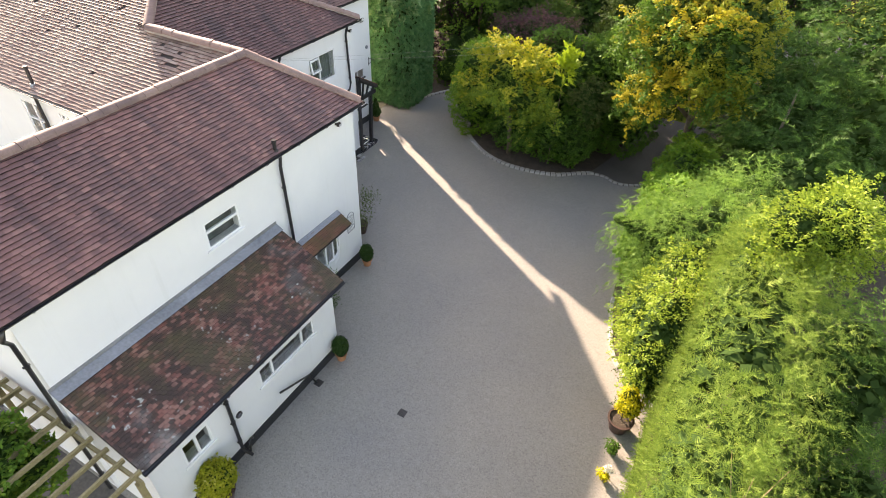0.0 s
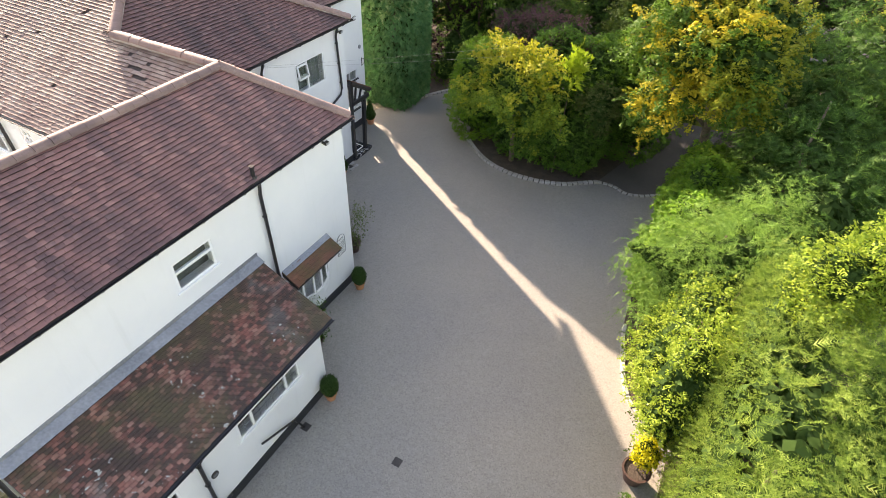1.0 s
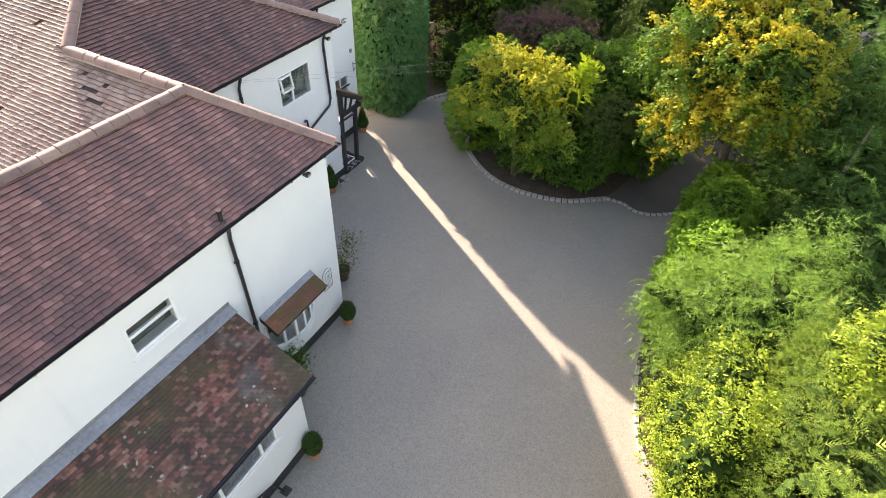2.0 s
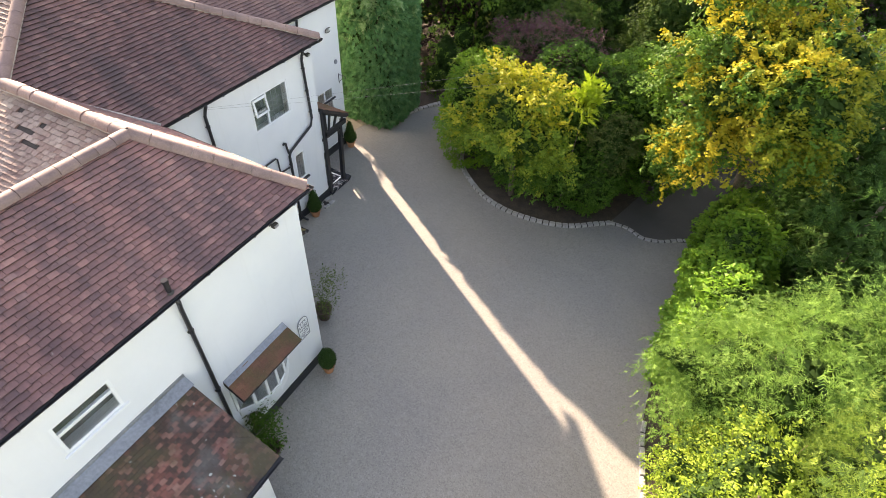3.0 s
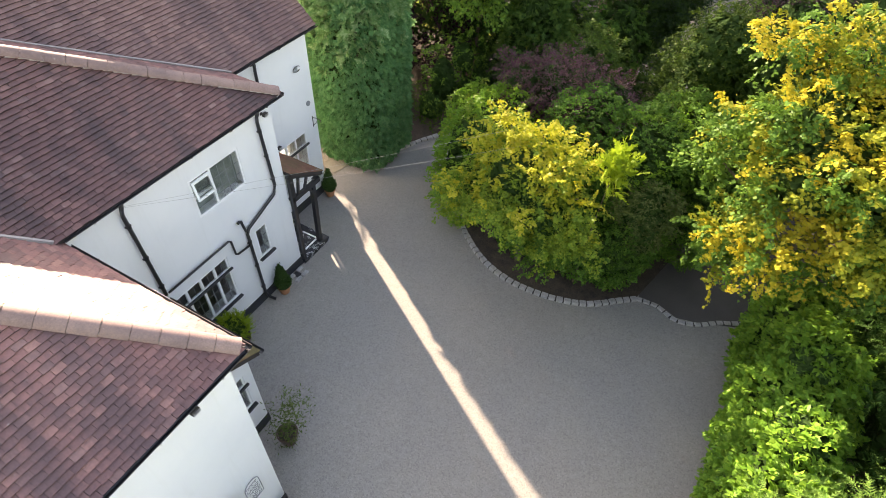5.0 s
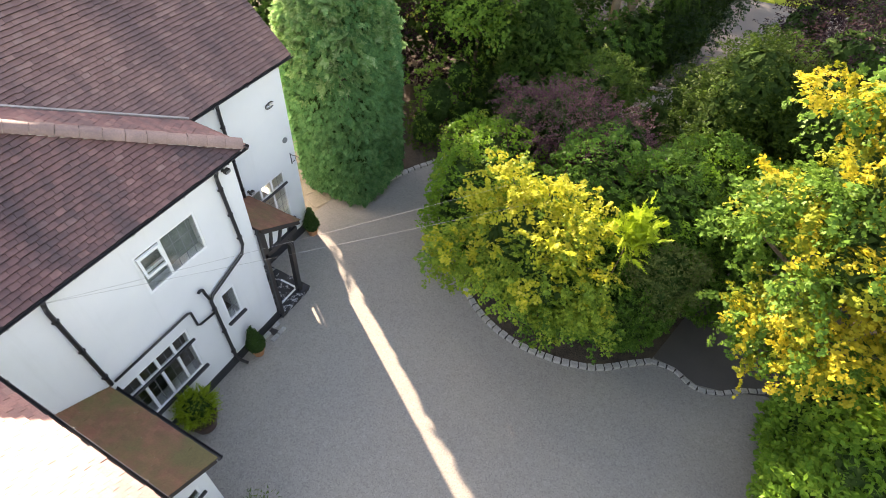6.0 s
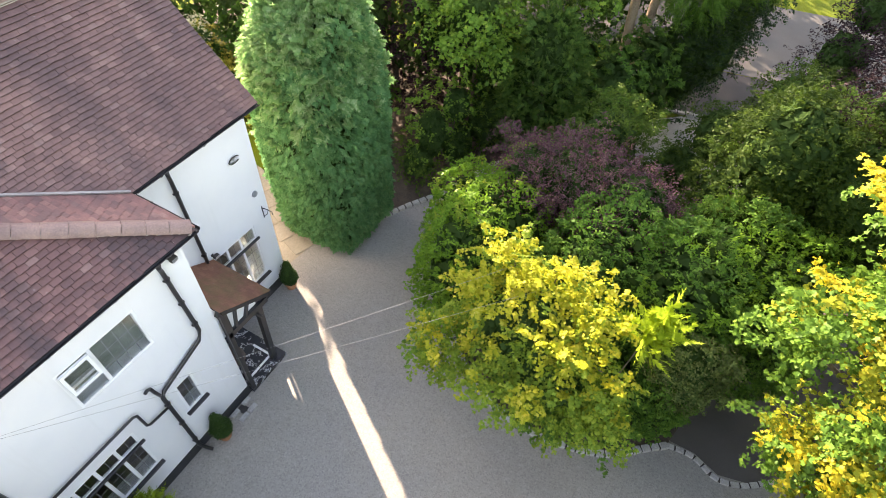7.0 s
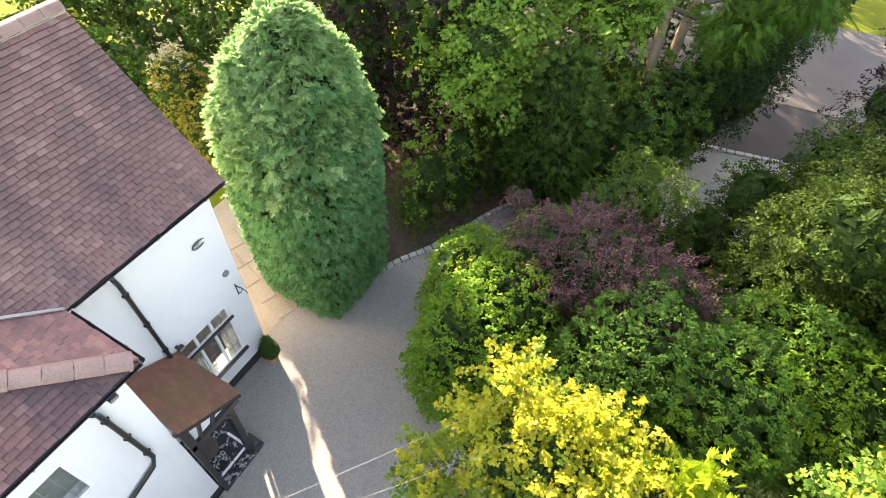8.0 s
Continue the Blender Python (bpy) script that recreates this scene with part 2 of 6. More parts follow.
MAT = plain("coir_doormat", (0.07, 0.055, 0.045), (0.16, 0.12, 0.1), 0.95, 0.0, 80.0, 5.0, 0.8)

G_LAUREL = leaf_material("laurel_leaf", [(0.0, (0.043, 0.113, 0.021)), (0.5, (0.078, 0.184, 0.03)), (0.85, (0.126, 0.255, 0.038)), (1.0, (0.205, 0.345, 0.052))], None, 0.5, 0.42)
G_LAUREL_LIGHT = leaf_material("pale_laurel_leaf", [(0.0, (0.07, 0.17, 0.021)), (0.5, (0.128, 0.27, 0.028)), (0.85, (0.19, 0.345, 0.035)), (1.0, (0.285, 0.41, 0.042))], None, 0.45, 0.42)
G_CHERRY = leaf_material("cherry_laurel_leaf", [(0.0, (0.085, 0.21, 0.03)), (0.5, (0.16, 0.33, 0.042)), (0.85, (0.24, 0.41, 0.055)), (1.0, (0.36, 0.5, 0.075))], None, 0.4, 0.42)
G_DARK = leaf_material("dark_leaf", [(0.0, (0.023, 0.062, 0.016)), (0.6, (0.043, 0.107, 0.024)), (1.0, (0.084, 0.163, 0.035))], None, 0.55, 0.42)
G_MID = leaf_material("green_leaf", [(0.0, (0.033, 0.088, 0.012)), (0.5, (0.059, 0.145, 0.02)), (1.0, (0.11, 0.216, 0.03))], None, 0.55, 0.42)
G_OLIVE = leaf_material("olive_green_leaf", [(0.0, (0.033, 0.074, 0.011)), (0.5, (0.063, 0.121, 0.018)), (0.9, (0.102, 0.169, 0.024)), (1.0, (0.168, 0.230, 0.039))], None, 0.55, 0.42)
G_HOLLY = leaf_material("holly_leaf", [(0.0, (0.022, 0.050, 0.007)), (0.5, (0.043, 0.082, 0.012)), (0.9, (0.069, 0.115, 0.016)), (1.0, (0.114, 0.156, 0.027))], None, 0.55, 0.42)
G_LEMON = leaf_material("golden_maple_leaf", [(0.0, (0.235, 0.286, 0.021)), (0.5, (0.378, 0.386, 0.035)), (0.85, (0.470, 0.445, 0.063)), (1.0, (0.521, 0.487, 0.140))], [(0.0, (0.40, 0.355, 0.021)), (1.0, (0.51, 0.425, 0.035))], 0.5, 0.4, 0.8, 0.68)
G_LIME = leaf_material("lime_maple_leaf", [(0.0, (0.095, 0.18, 0.025)), (0.5, (0.185, 0.28, 0.034)), (1.0, (0.32, 0.375, 0.048))], None, 0.5, 0.4)
G_LIMEGOLD = leaf_material("turning_maple_leaf", [(0.0, (0.11, 0.165, 0.02)), (0.5, (0.225, 0.255, 0.027)), (1.0, (0.36, 0.34, 0.04))], None, 0.5, 0.4)
G_GOLDLOW = leaf_material("green_maple_leaf", [(0.0, (0.05, 0.12, 0.022)), (0.6, (0.095, 0.2, 0.03)), (1.0, (0.18, 0.29, 0.042))], None, 0.5, 0.38)
G_LINDEN = leaf_material("linden_leaf", [(0.0, (0.066, 0.158, 0.026)), (0.6, (0.131, 0.263, 0.037)), (1.0, (0.262, 0.378, 0.053))], None, 0.5, 0.42)
G_AMBER = leaf_material("turned_maple_leaf", [(0.0, (0.304, 0.301, 0.032)), (0.6, (0.460, 0.392, 0.040)), (1.0, (0.534, 0.401, 0.047))], None, 0.5, 0.42)
G_FERN = leaf_material("ash_frond", [(0.0, (0.17, 0.28, 0.02)), (1.0, (0.32, 0.42, 0.04))], None, 0.5, 0.35)
G_PURPLE = leaf_material("purple_leaf", [(0.0, (0.058, 0.031, 0.036)), (0.5, (0.111, 0.058, 0.065)), (0.85, (0.182, 0.107, 0.112)), (1.0, (0.273, 0.195, 0.189))], None, 0.5, 0.42)
G_COPPER = leaf_material("dark_copper_leaf", [(0.0, (0.017, 0.011, 0.012)), (0.7, (0.042, 0.023, 0.026)), (1.0, (0.094, 0.057, 0.061))], None, 0.5, 0.42)
G_CONE = leaf_material("clipped_cypress", [(0.0, (0.06, 0.195, 0.072)), (0.5, (0.106, 0.275, 0.102)), (1.0, (0.195, 0.36, 0.15))], None, 0.6, 0.45)
G_CONETOP = leaf_material("sunlit_cypress_growth", [(0.0, (0.11, 0.26, 0.09)), (0.5, (0.2, 0.37, 0.14)), (1.0, (0.42, 0.54, 0.29))], None, 0.6, 0.5)
G_HEDGE = leaf_material("bright_cypress", [(0.0, (0.084, 0.167, 0.027)), (0.5, (0.164, 0.257, 0.047)), (0.85, (0.244, 0.333, 0.072)), (1.0, (0.353, 0.423, 0.136))], None, 0.55, 0.42)
G_DCON = leaf_material("dark_cypress", [(0.0, (0.026, 0.07, 0.018)), (0.6, (0.055, 0.13, 0.028)), (0.85, (0.11, 0.21, 0.044)), (1.0, (0.22, 0.32, 0.08))], None, 0.55, 0.42)
G_DCYP = leaf_material("shaded_cypress", [(0.0, (0.04, 0.1, 0.022)), (0.5, (0.08, 0.17, 0.035)), (1.0, (0.16, 0.26, 0.05))], None, 0.55, 0.4)
G_PALECYP = leaf_material("pale_cypress", [(0.0, (0.075, 0.17, 0.033)), (0.5, (0.14, 0.27, 0.055)), (0.85, (0.22, 0.36, 0.08)), (1.0, (0.36, 0.47, 0.15))], None, 0.55, 0.42)
G_PRIVET = leaf_material("golden_privet", [(0.0, (0.109, 0.201, 0.027)), (0.5, (0.227, 0.333, 0.043)), (0.85, (0.363, 0.455, 0.068)), (1.0, (0.508, 0.604, 0.252))], None, 0.45, 0.35)
G_YELLOW = leaf_material("yellow_shrub_leaf", [(0.0, (0.3, 0.3, 0.02)), (0.5, (0.5, 0.46, 0.02)), (1.0, (0.66, 0.58, 0.06))], None, 0.5, 0.3)
G_BOX = leaf_material("box_leaf", [(0.0, (0.015, 0.045, 0.01)), (1.0, (0.05, 0.1, 0.025))], None, 0.45, 0.15)
G_SILVER = leaf_material("grey_green_leaf", [(0.0, (0.06, 0.1, 0.028)), (0.7, (0.11, 0.15, 0.042)), (1.0, (0.21, 0.24, 0.1))], None, 0.6, 0.3)
G_CREAM = leaf_material("cream_flower_head", [(0.0, (0.3, 0.3, 0.14)), (1.0, (0.55, 0.52, 0.36))], None, 0.7, 0.3)
G_GOLD = leaf_material("gold_leaf", [(0.0, (0.17, 0.17, 0.03)), (0.5, (0.3, 0.27, 0.04)), (1.0, (0.46, 0.4, 0.07))], None, 0.6, 0.35)
G_YEW = leaf_material("yew_leaf", [(0.0, (0.015, 0.038, 0.014)), (0.6, (0.028, 0.062, 0.022)), (1.0, (0.06, 0.1, 0.045))], None, 0.5, 0.35)
G_WHITE = leaf_material("white_flower", [(0.0, (0.5, 0.5, 0.42)), (1.0, (0.75, 0.75, 0.7))], None, 0.6, 0.2)
# filler leaves, dark in colour to stand for the shade within crowns
G_CORE = leaf_material("crown_shade_leaf", [(0.0, (0.022, 0.05, 0.013)), (1.0, (0.062, 0.12, 0.03))], None, 0.9, 0.3)

# ---- mesh helpers ----
def empty(name, loc, label="", category="", group="", kind=""):
    ob = new(name)
    ob.location = loc
    ob.empty_display_size = 0.2
    return tagged(ob, label, category, group, kind)


def link_mesh(name, me, material, parent=None, label=""):
    ob = new(name, me)
    me.materials.append(material)
    if parent is not None:
        ob.parent = parent
        ob.matrix_parent_inverse = Matrix.Translation(parent_origin(parent)).inverted()
    return tagged(ob, label)


def parent_origin(ob):
    return ob.location.copy() if ob.parent is None else Vector((0, 0, 0))


def part(name, bm, material, parent=None, label="", smooth=False):
    me = bpy.data.meshes.new(name)
    bmesh.ops.recalc_face_normals(bm, faces=bm.faces)
    bm.to_mesh(me)
    bm.free()
    if smooth:
        me.shade_smooth()
    return link_mesh(name, me, material, parent, label)


def box(bm, x0, x1, y0, y1, z0, z1, bevel=0.0):
    r = bmesh.ops.create_cube(bm, size=1.0)
    for v in r["verts"]:
        v.co = Vector(((x0 + x1) / 2 + v.co.x * (x1 - x0), (y0 + y1) / 2 + v.co.y * (y1 - y0), (z0 + z1) / 2 + v.co.z * (z1 - z0)))
    if bevel:
        es = list({e for v in r["verts"] for e in v.link_edges})
        bmesh.ops.bevel(bm, geom=es, offset=bevel, segments=1, affect="EDGES")


def beam(bm, a, b, w, h, up=(0, 0, 1)):
    """A squared timber from a to b."""
    a, b, up = Vector(a), Vector(b), Vector(up)
    t = (b - a).normalized()
    s = t.cross(up).normalized()
    n = s.cross(t)
    vs = [bm.verts.new(p + s * i * w / 2 + n * j * h / 2) for p in (a, b) for i, j in ((-1, -1), (1, -1), (1, 1), (-1, 1))]
    for f in ((0, 1, 2, 3), (4, 5, 6, 7), (0, 1, 5, 4), (1, 2, 6, 5), (2, 3, 7, 6), (3, 0, 4, 7)):
        bm.faces.new([vs[i] for i in f])


def tube(bm, points, radii, seg=8):
    """A round pipe, branch or cable along points."""
    points = [Vector(p) for p in points]
    if isinstance(radii, (int, float)):
        radii = [radii] * len(points)
    rings = []
    for i, p in enumerate(points):
        t = (points[min(i + 1, len(points) - 1)] - points[max(i - 1, 0)]).normalized()
        s = t.cross(Vector((0.31, 0.17, 0.93)))
        if s.length < 0.05:
            s = t.cross(Vector((1, 0, 0)))
        s.normalize()
        n = s.cross(t)
        rings.append([bm.verts.new(p + (s * math.cos(k * 2 * math.pi / seg) + n * math.sin(k * 2 * math.pi / seg)) * radii[i]) for k in range(seg)])
    for a, b in zip(rings, rings[1:]):
        for k in range(seg):
            bm.faces.new((a[k], a[(k + 1) % seg], b[(k + 1) % seg], b[k]))
    bm.faces.new(rings[0])
    bm.faces.new(rings[-1][::-1])


def lathe(bm, centre, profile, seg=20):
    c = Vector(centre)
    rings = [[bm.verts.new(c + Vector((r * math.cos(k * 2 * math.pi / seg), r * math.sin(k * 2 * math.pi / seg), z))) for k in range(seg)] for r, z in profile]
    for a, b in zip(rings, rings[1:]):
        for k in range(seg):
            bm.faces.new((a[k], a[(k + 1) % seg], b[(k + 1) % seg], b[k]))
    bm.faces.new(rings[0])
    bm.faces.new(rings[-1])


def poly_mesh(name, verts, k):
    """Many separate polygons of k corners; verts is an array of n x k x 3."""
    n = len(verts)
    me = bpy.data.meshes.new(name)
    me.vertices.add(n * k)
    me.vertices.foreach_set("co", verts.reshape(-1).astype(np.float32))
    me.loops.add(n * k)
    me.loops.foreach_set("vertex_index", np.arange(n * k, dtype=np.int32))
    me.polygons.add(n)
    me.polygons.foreach_set("loop_start", np.arange(0, n * k, k, dtype=np.int32))
    me.update(calc_edges=True)
    return me


def sheet(bm, pts, z):
    bm.faces.new([bm.verts.new((x, y, z)) for x, y in pts])


def smooth_line(pts, n=8):
    """A smooth curve through plan points."""
    out = []
    for i in range(len(pts) - 1):
        p0, p1, p2, p3 = (np.array(pts[max(0, min(len(pts) - 1, i + d))], float) for d in (-1, 0, 1, 2))
        for k in range(n):
            t = k / n
            out.append(0.5 * (2 * p1 + (p2 - p0) * t + (2 * p0 - 5 * p1 + 4 * p2 - p3) * t * t + (3 * p1 - p0 - 3 * p2 + p3) * t ** 3))
    out.append(np.array(pts[-1], float))
    return out

# ---- ground ----
bm = bmesh.new()
bmesh.ops.create_grid(bm, x_segments=60, y_segments=60, size=400)
for v in bm.verts:
    v.co.z = -0.03
ground = tagged(part("ground", bm, LAWN), "rough mown grass and earth round the house", "ground", kind="structure")

# the driveway: one pale grey sheet that bends round the planted island and out to the street
ISLAND_KERB = [(-10.15, 22.2), (-9.75, 21.1), (-8.94, 20.27), (-8.12, 19.77), (-7.25, 19.57), (-6.32, 19.63), (-5.48, 19.9), (-4.8, 20.43), (-4.46, 20.69)]
SIDE_KERB = [(-4.46, 20.72), (-3.93, 20.76), (-3.41, 20.56), (-2.92, 20.68), (-2.4, 21.05), (-1.8, 21.35)]
HEDGE_EDGE = [(-1.85, 21.2), (-1.88, 18.8), (-1.95, 17.3), (-1.95, 15.4), (-1.75, 13.9), (-1.2, 12.4), (-0.1, 11.5)]
HEDGE_KERB = [(-1.85, 14.6), (-1.72, 13.9), (-1.2, 12.4), (-0.1, 11.5)]
LEFT_KERB = [(-13.05, 22.7), (-12.66, 23.6), (-12.17, 24.45), (-11.86, 25.1), (-11.3, 26.6), (-10.2, 28.4)]
bm = bmesh.new()
sheet(bm, [(-20, -25), (6, -25), (6, 12), (0, 12), (-1, 14.5), (-1, 21), (-4, 21.5), (-8, 22.5), (-9, 26), (-4, 30), (-3.2, 33.4), (-6.6, 32.7), (-9.5, 30), (-11, 27.5), (-13.2, 22.7), (-14.3, 22.4), (-14.3, 20.0), (-20, 20)], 0.0)
driveway = tagged(part("driveway", bm, GRAVEL), "pale grey resin-bound gravel driveway, swept clean", "driveway", kind="structure")
bm = bmesh.new()
sheet(bm, [(-4.4, 20.85), (-3.9, 20.85), (-3.4, 20.65), (-2.9, 20.77), (-1.6, 21.3), (1.5, 22), (2.5, 27), (-4.6, 27), (-4.6, 22)], 0.006)
side_path = tagged(part("side_path", bm, SIDE), "brown side path with its deep shade put into the colour", "path", kind="structure")
bm = bmesh.new()
sheet(bm, [(-9.2, 32.1), (-2.0, 33.75), (-1.2, 36.9), (-9.2, 35.6)], 0.005)
crossover = tagged(part("pavement", bm, TARMAC), "dark tarmac pavement across the drive mouth", "pavement", kind="structure")
bm = bmesh.new()
sheet(bm, [(-60, 27.5), (-9.2, 35.65), (-1.2, 36.95), (60, 46.8), (60, 53.6), (-5.6, 42.9), (-60, 34)], 0.007)
road = tagged(part("road", bm, STREET), "pale asphalt street in broken sunlight", "road", kind="structure")
# the courtyard stretch is unseen, added to cut light bounced onto its wall
bm = bmesh.new()
sheet(bm, [(-30, -2), (-7.35, -2), (-7.35, 4.1), (-12.65, 4.1), (-12.65, 9.1), (-30, 9.1)], 0.012)
patio = tagged(part("patio", bm, SLATE), "grey slate patio under the pergola", "patio", kind="structure")
bm = bmesh.new()
sheet(bm, [(-17.8, 20.2), (-14.05, 20.16), (-13.95, 20.9), (-13.9, 21.5), (-14.2, 22.3), (-15.5, 22.6), (-17.8, 23.0)], 0.012)
path = tagged(part("garden_path", bm, FLAG), "sandstone path beside the gable wall", "path", kind="structure")
rng = random.Random(4)
FLAG_MESH = bpy.data.meshes.new("flagstone")
bm = bmesh.new()
box(bm, -0.29, 0.29, -0.19, 0.19, 0.0, 0.02, 0.006)
bm.to_mesh(FLAG_MESH)
bm.free()
FLAG_MESH.materials.append(FLAG)
for i in range(5):
    for j in range(4):
        ob = new("flagstone", FLAG_MESH)
        ob.parent = path
        ob.matrix_basis = pose(-14.25 - i * 0.62 + 0.12 * j, 21.05 + j * 0.41 + i * 0.22 * 0.6, 0.012 + rng.uniform(0, 0.004), 0, 0, -18 + rng.uniform(-2, 2))

# soil beds
bm = bmesh.new()
isl = [tuple(p) for p in smooth_line(ISLAND_KERB, 5)]
sheet(bm, isl + [(-4.0, 22.5), (-3.9, 24.6), (-6, 26.3), (-9, 26.2), (-10.1, 24)], 0.05)
bed = tagged(part("planting_bed", bm, SOIL), "dark bare soil of the planted island", "soil", kind="structure")
bm = bmesh.new()
sheet(bm, [tuple(p) for p in smooth_line(HEDGE_EDGE, 5)] + [(0.1, -6), (9, -6), (9, 34), (-1.5, 34), (-1.0, 24)], 0.04)
bed_r = tagged(part("hedge_bed", bm, SOIL), "dark soil under the boundary hedge", "soil", kind="structure")
bm = bmesh.new()
sheet(bm, [tuple(p) for p in smooth_line(LEFT_KERB, 5)] + [(-9.4, 30.1), (-9.3, 32), (-26, 30), (-26, 25.5), (-16, 24.4), (-13.5, 23.2)], 0.04)
bed_l = tagged(part("wood_bed", bm, SOIL), "leaf-strewn soil under the trees", "soil", kind="structure")


def kerb_line(name, label, pts, length, width, height, gap=0.024):
    line = smooth_line(pts, 24)
    owner = empty(name, (0, 0, 0), label, "kerb", kind="structure")
    me = bpy.data.meshes.new("kerb_stone")
    bm = bmesh.new()
    box(bm, -length / 2, length / 2, -width / 2, width / 2, -0.03, height, 0.012)
    bm.to_mesh(me)
    bm.free()
    me.materials.append(GRANITE)
    bed_bm = bmesh.new()
    acc, last, rnd = length / 2, line[0], random.Random(len(pts))
    for a, b in zip(line, line[1:]):
        d = np.hypot(*(b - a))
        while acc <= d:
            p = a + (b - a) * acc / d
            ang = math.degrees(math.atan2(b[1] - a[1], b[0] - a[0]))
            ob = new("kerb_stone", me)
            ob.parent = owner
            ob.matrix_basis = pose(p[0], p[1], rnd.uniform(-0.006, 0.006), rnd.uniform(-2, 2), rnd.uniform(-1.5, 1.5), ang + rnd.uniform(-2.5, 2.5)) @ Matrix.Diagonal((rnd.uniform(0.93, 1.02), rnd.uniform(0.94, 1.04), 1, 1))
            acc += length + gap
        acc -= d
    for a, b in zip(line[::3], line[3::3]):
        beam(bed_bm, (*a, height * 0.35), (*b, height * 0.35), width * 0.86, height * 0.62)
    part("mortar_bed", bed_bm, TARMAC, owner)
    return owner


kerb_line("island_kerb", "curved kerb of grey granite setts round the planted island", ISLAND_KERB, 0.17, 0.14, 0.09)
kerb_line("side_kerb", "wavy kerb of grey granite setts along the side path", SIDE_KERB, 0.17, 0.11, 0.05)
kerb_line("hedge_kerb", "pale stone kerb at the foot of the hedges", HEDGE_KERB, 0.3, 0.1, 0.07)
kerb_line("drive_kerb", "weathered sett kerb along the wooded side of the drive", LEFT_KERB, 0.2, 0.13, 0.08)
kerb_line("street_kerb", "low stone kerb at the drive mouth", [(-9.2, 32.05), (-6.68, 32.62), (-4.46, 33.15), (-2.0, 33.7)], 0.24, 0.16, 0.06)

# ---- house ----
house = empty("house", (-11, 12, 0), "two-storey white rendered house with brown clay tile roofs", "house")


def wall_shell(place, us, zs, holes):
    """One closed wall with openings. place(u, z, side) gives a corner; side 0 is the face, 1 the back."""
    bm = bmesh.new()
    made = {}

    def corner(i, k, s):
        if (i, k, s) not in made:
            made[i, k, s] = bm.verts.new(place(us[i], zs[k], s))
        return made[i, k, s]

    def solid(i, k):
        if not (0 <= i < len(us) - 1 and 0 <= k < len(zs) - 1):
            return False
        u, z = (us[i] + us[i + 1]) / 2, (zs[k] + zs[k + 1]) / 2
        return not any(h[0] <= u <= h[1] and h[2] <= z <= h[3] for h in holes)

    for i in range(len(us) - 1):
        for k in range(len(zs) - 1):
            if solid(i, k):
                for s in (0, 1):
                    bm.faces.new([corner(a, b, s) for a, b in ((i, k), (i + 1, k), (i + 1, k + 1), (i, k + 1))])
                for di, dk, e in ((-1, 0, ((i, k), (i, k + 1))), (1, 0, ((i + 1, k), (i + 1, k + 1))), (0, -1, ((i, k), (i + 1, k))), (0, 1, ((i, k + 1), (i + 1, k + 1)))):
                    if not solid(i + di, k + dk):
                        (a, b), (c, d) = e
                        bm.faces.new((corner(a, b, 0), corner(c, d, 0), corner(c, d, 1), corner(a, b, 1)))
    return bm


def wall_x(name, X, thick, y0, y1, z0, z1, holes=()):
    """A wall that faces +x, with openings (y0, y1, z0, z1)."""
    us = sorted({y0, y1, *[h[0] for h in holes], *[h[1] for h in holes]})
    zs = sorted({z0, z1, *[h[2] for h in holes], *[h[3] for h in holes]})
    return part(name, wall_shell(lambda u, z, s: (X - thick * s, u, z), us, zs, holes), WHITE, house)


def wall_y(name, Y, thick, x0, x1, z0, z1, holes=()):
    us = sorted({x0, x1, *[h[0] for h in holes], *[h[1] for h in holes]})
    zs = sorted({z0, z1, *[h[2] for h in holes], *[h[3] for h in holes]})
    return part(name, wall_shell(lambda u, z, s: (u, Y + thick * s, z), us, zs, holes), WHITE, house)


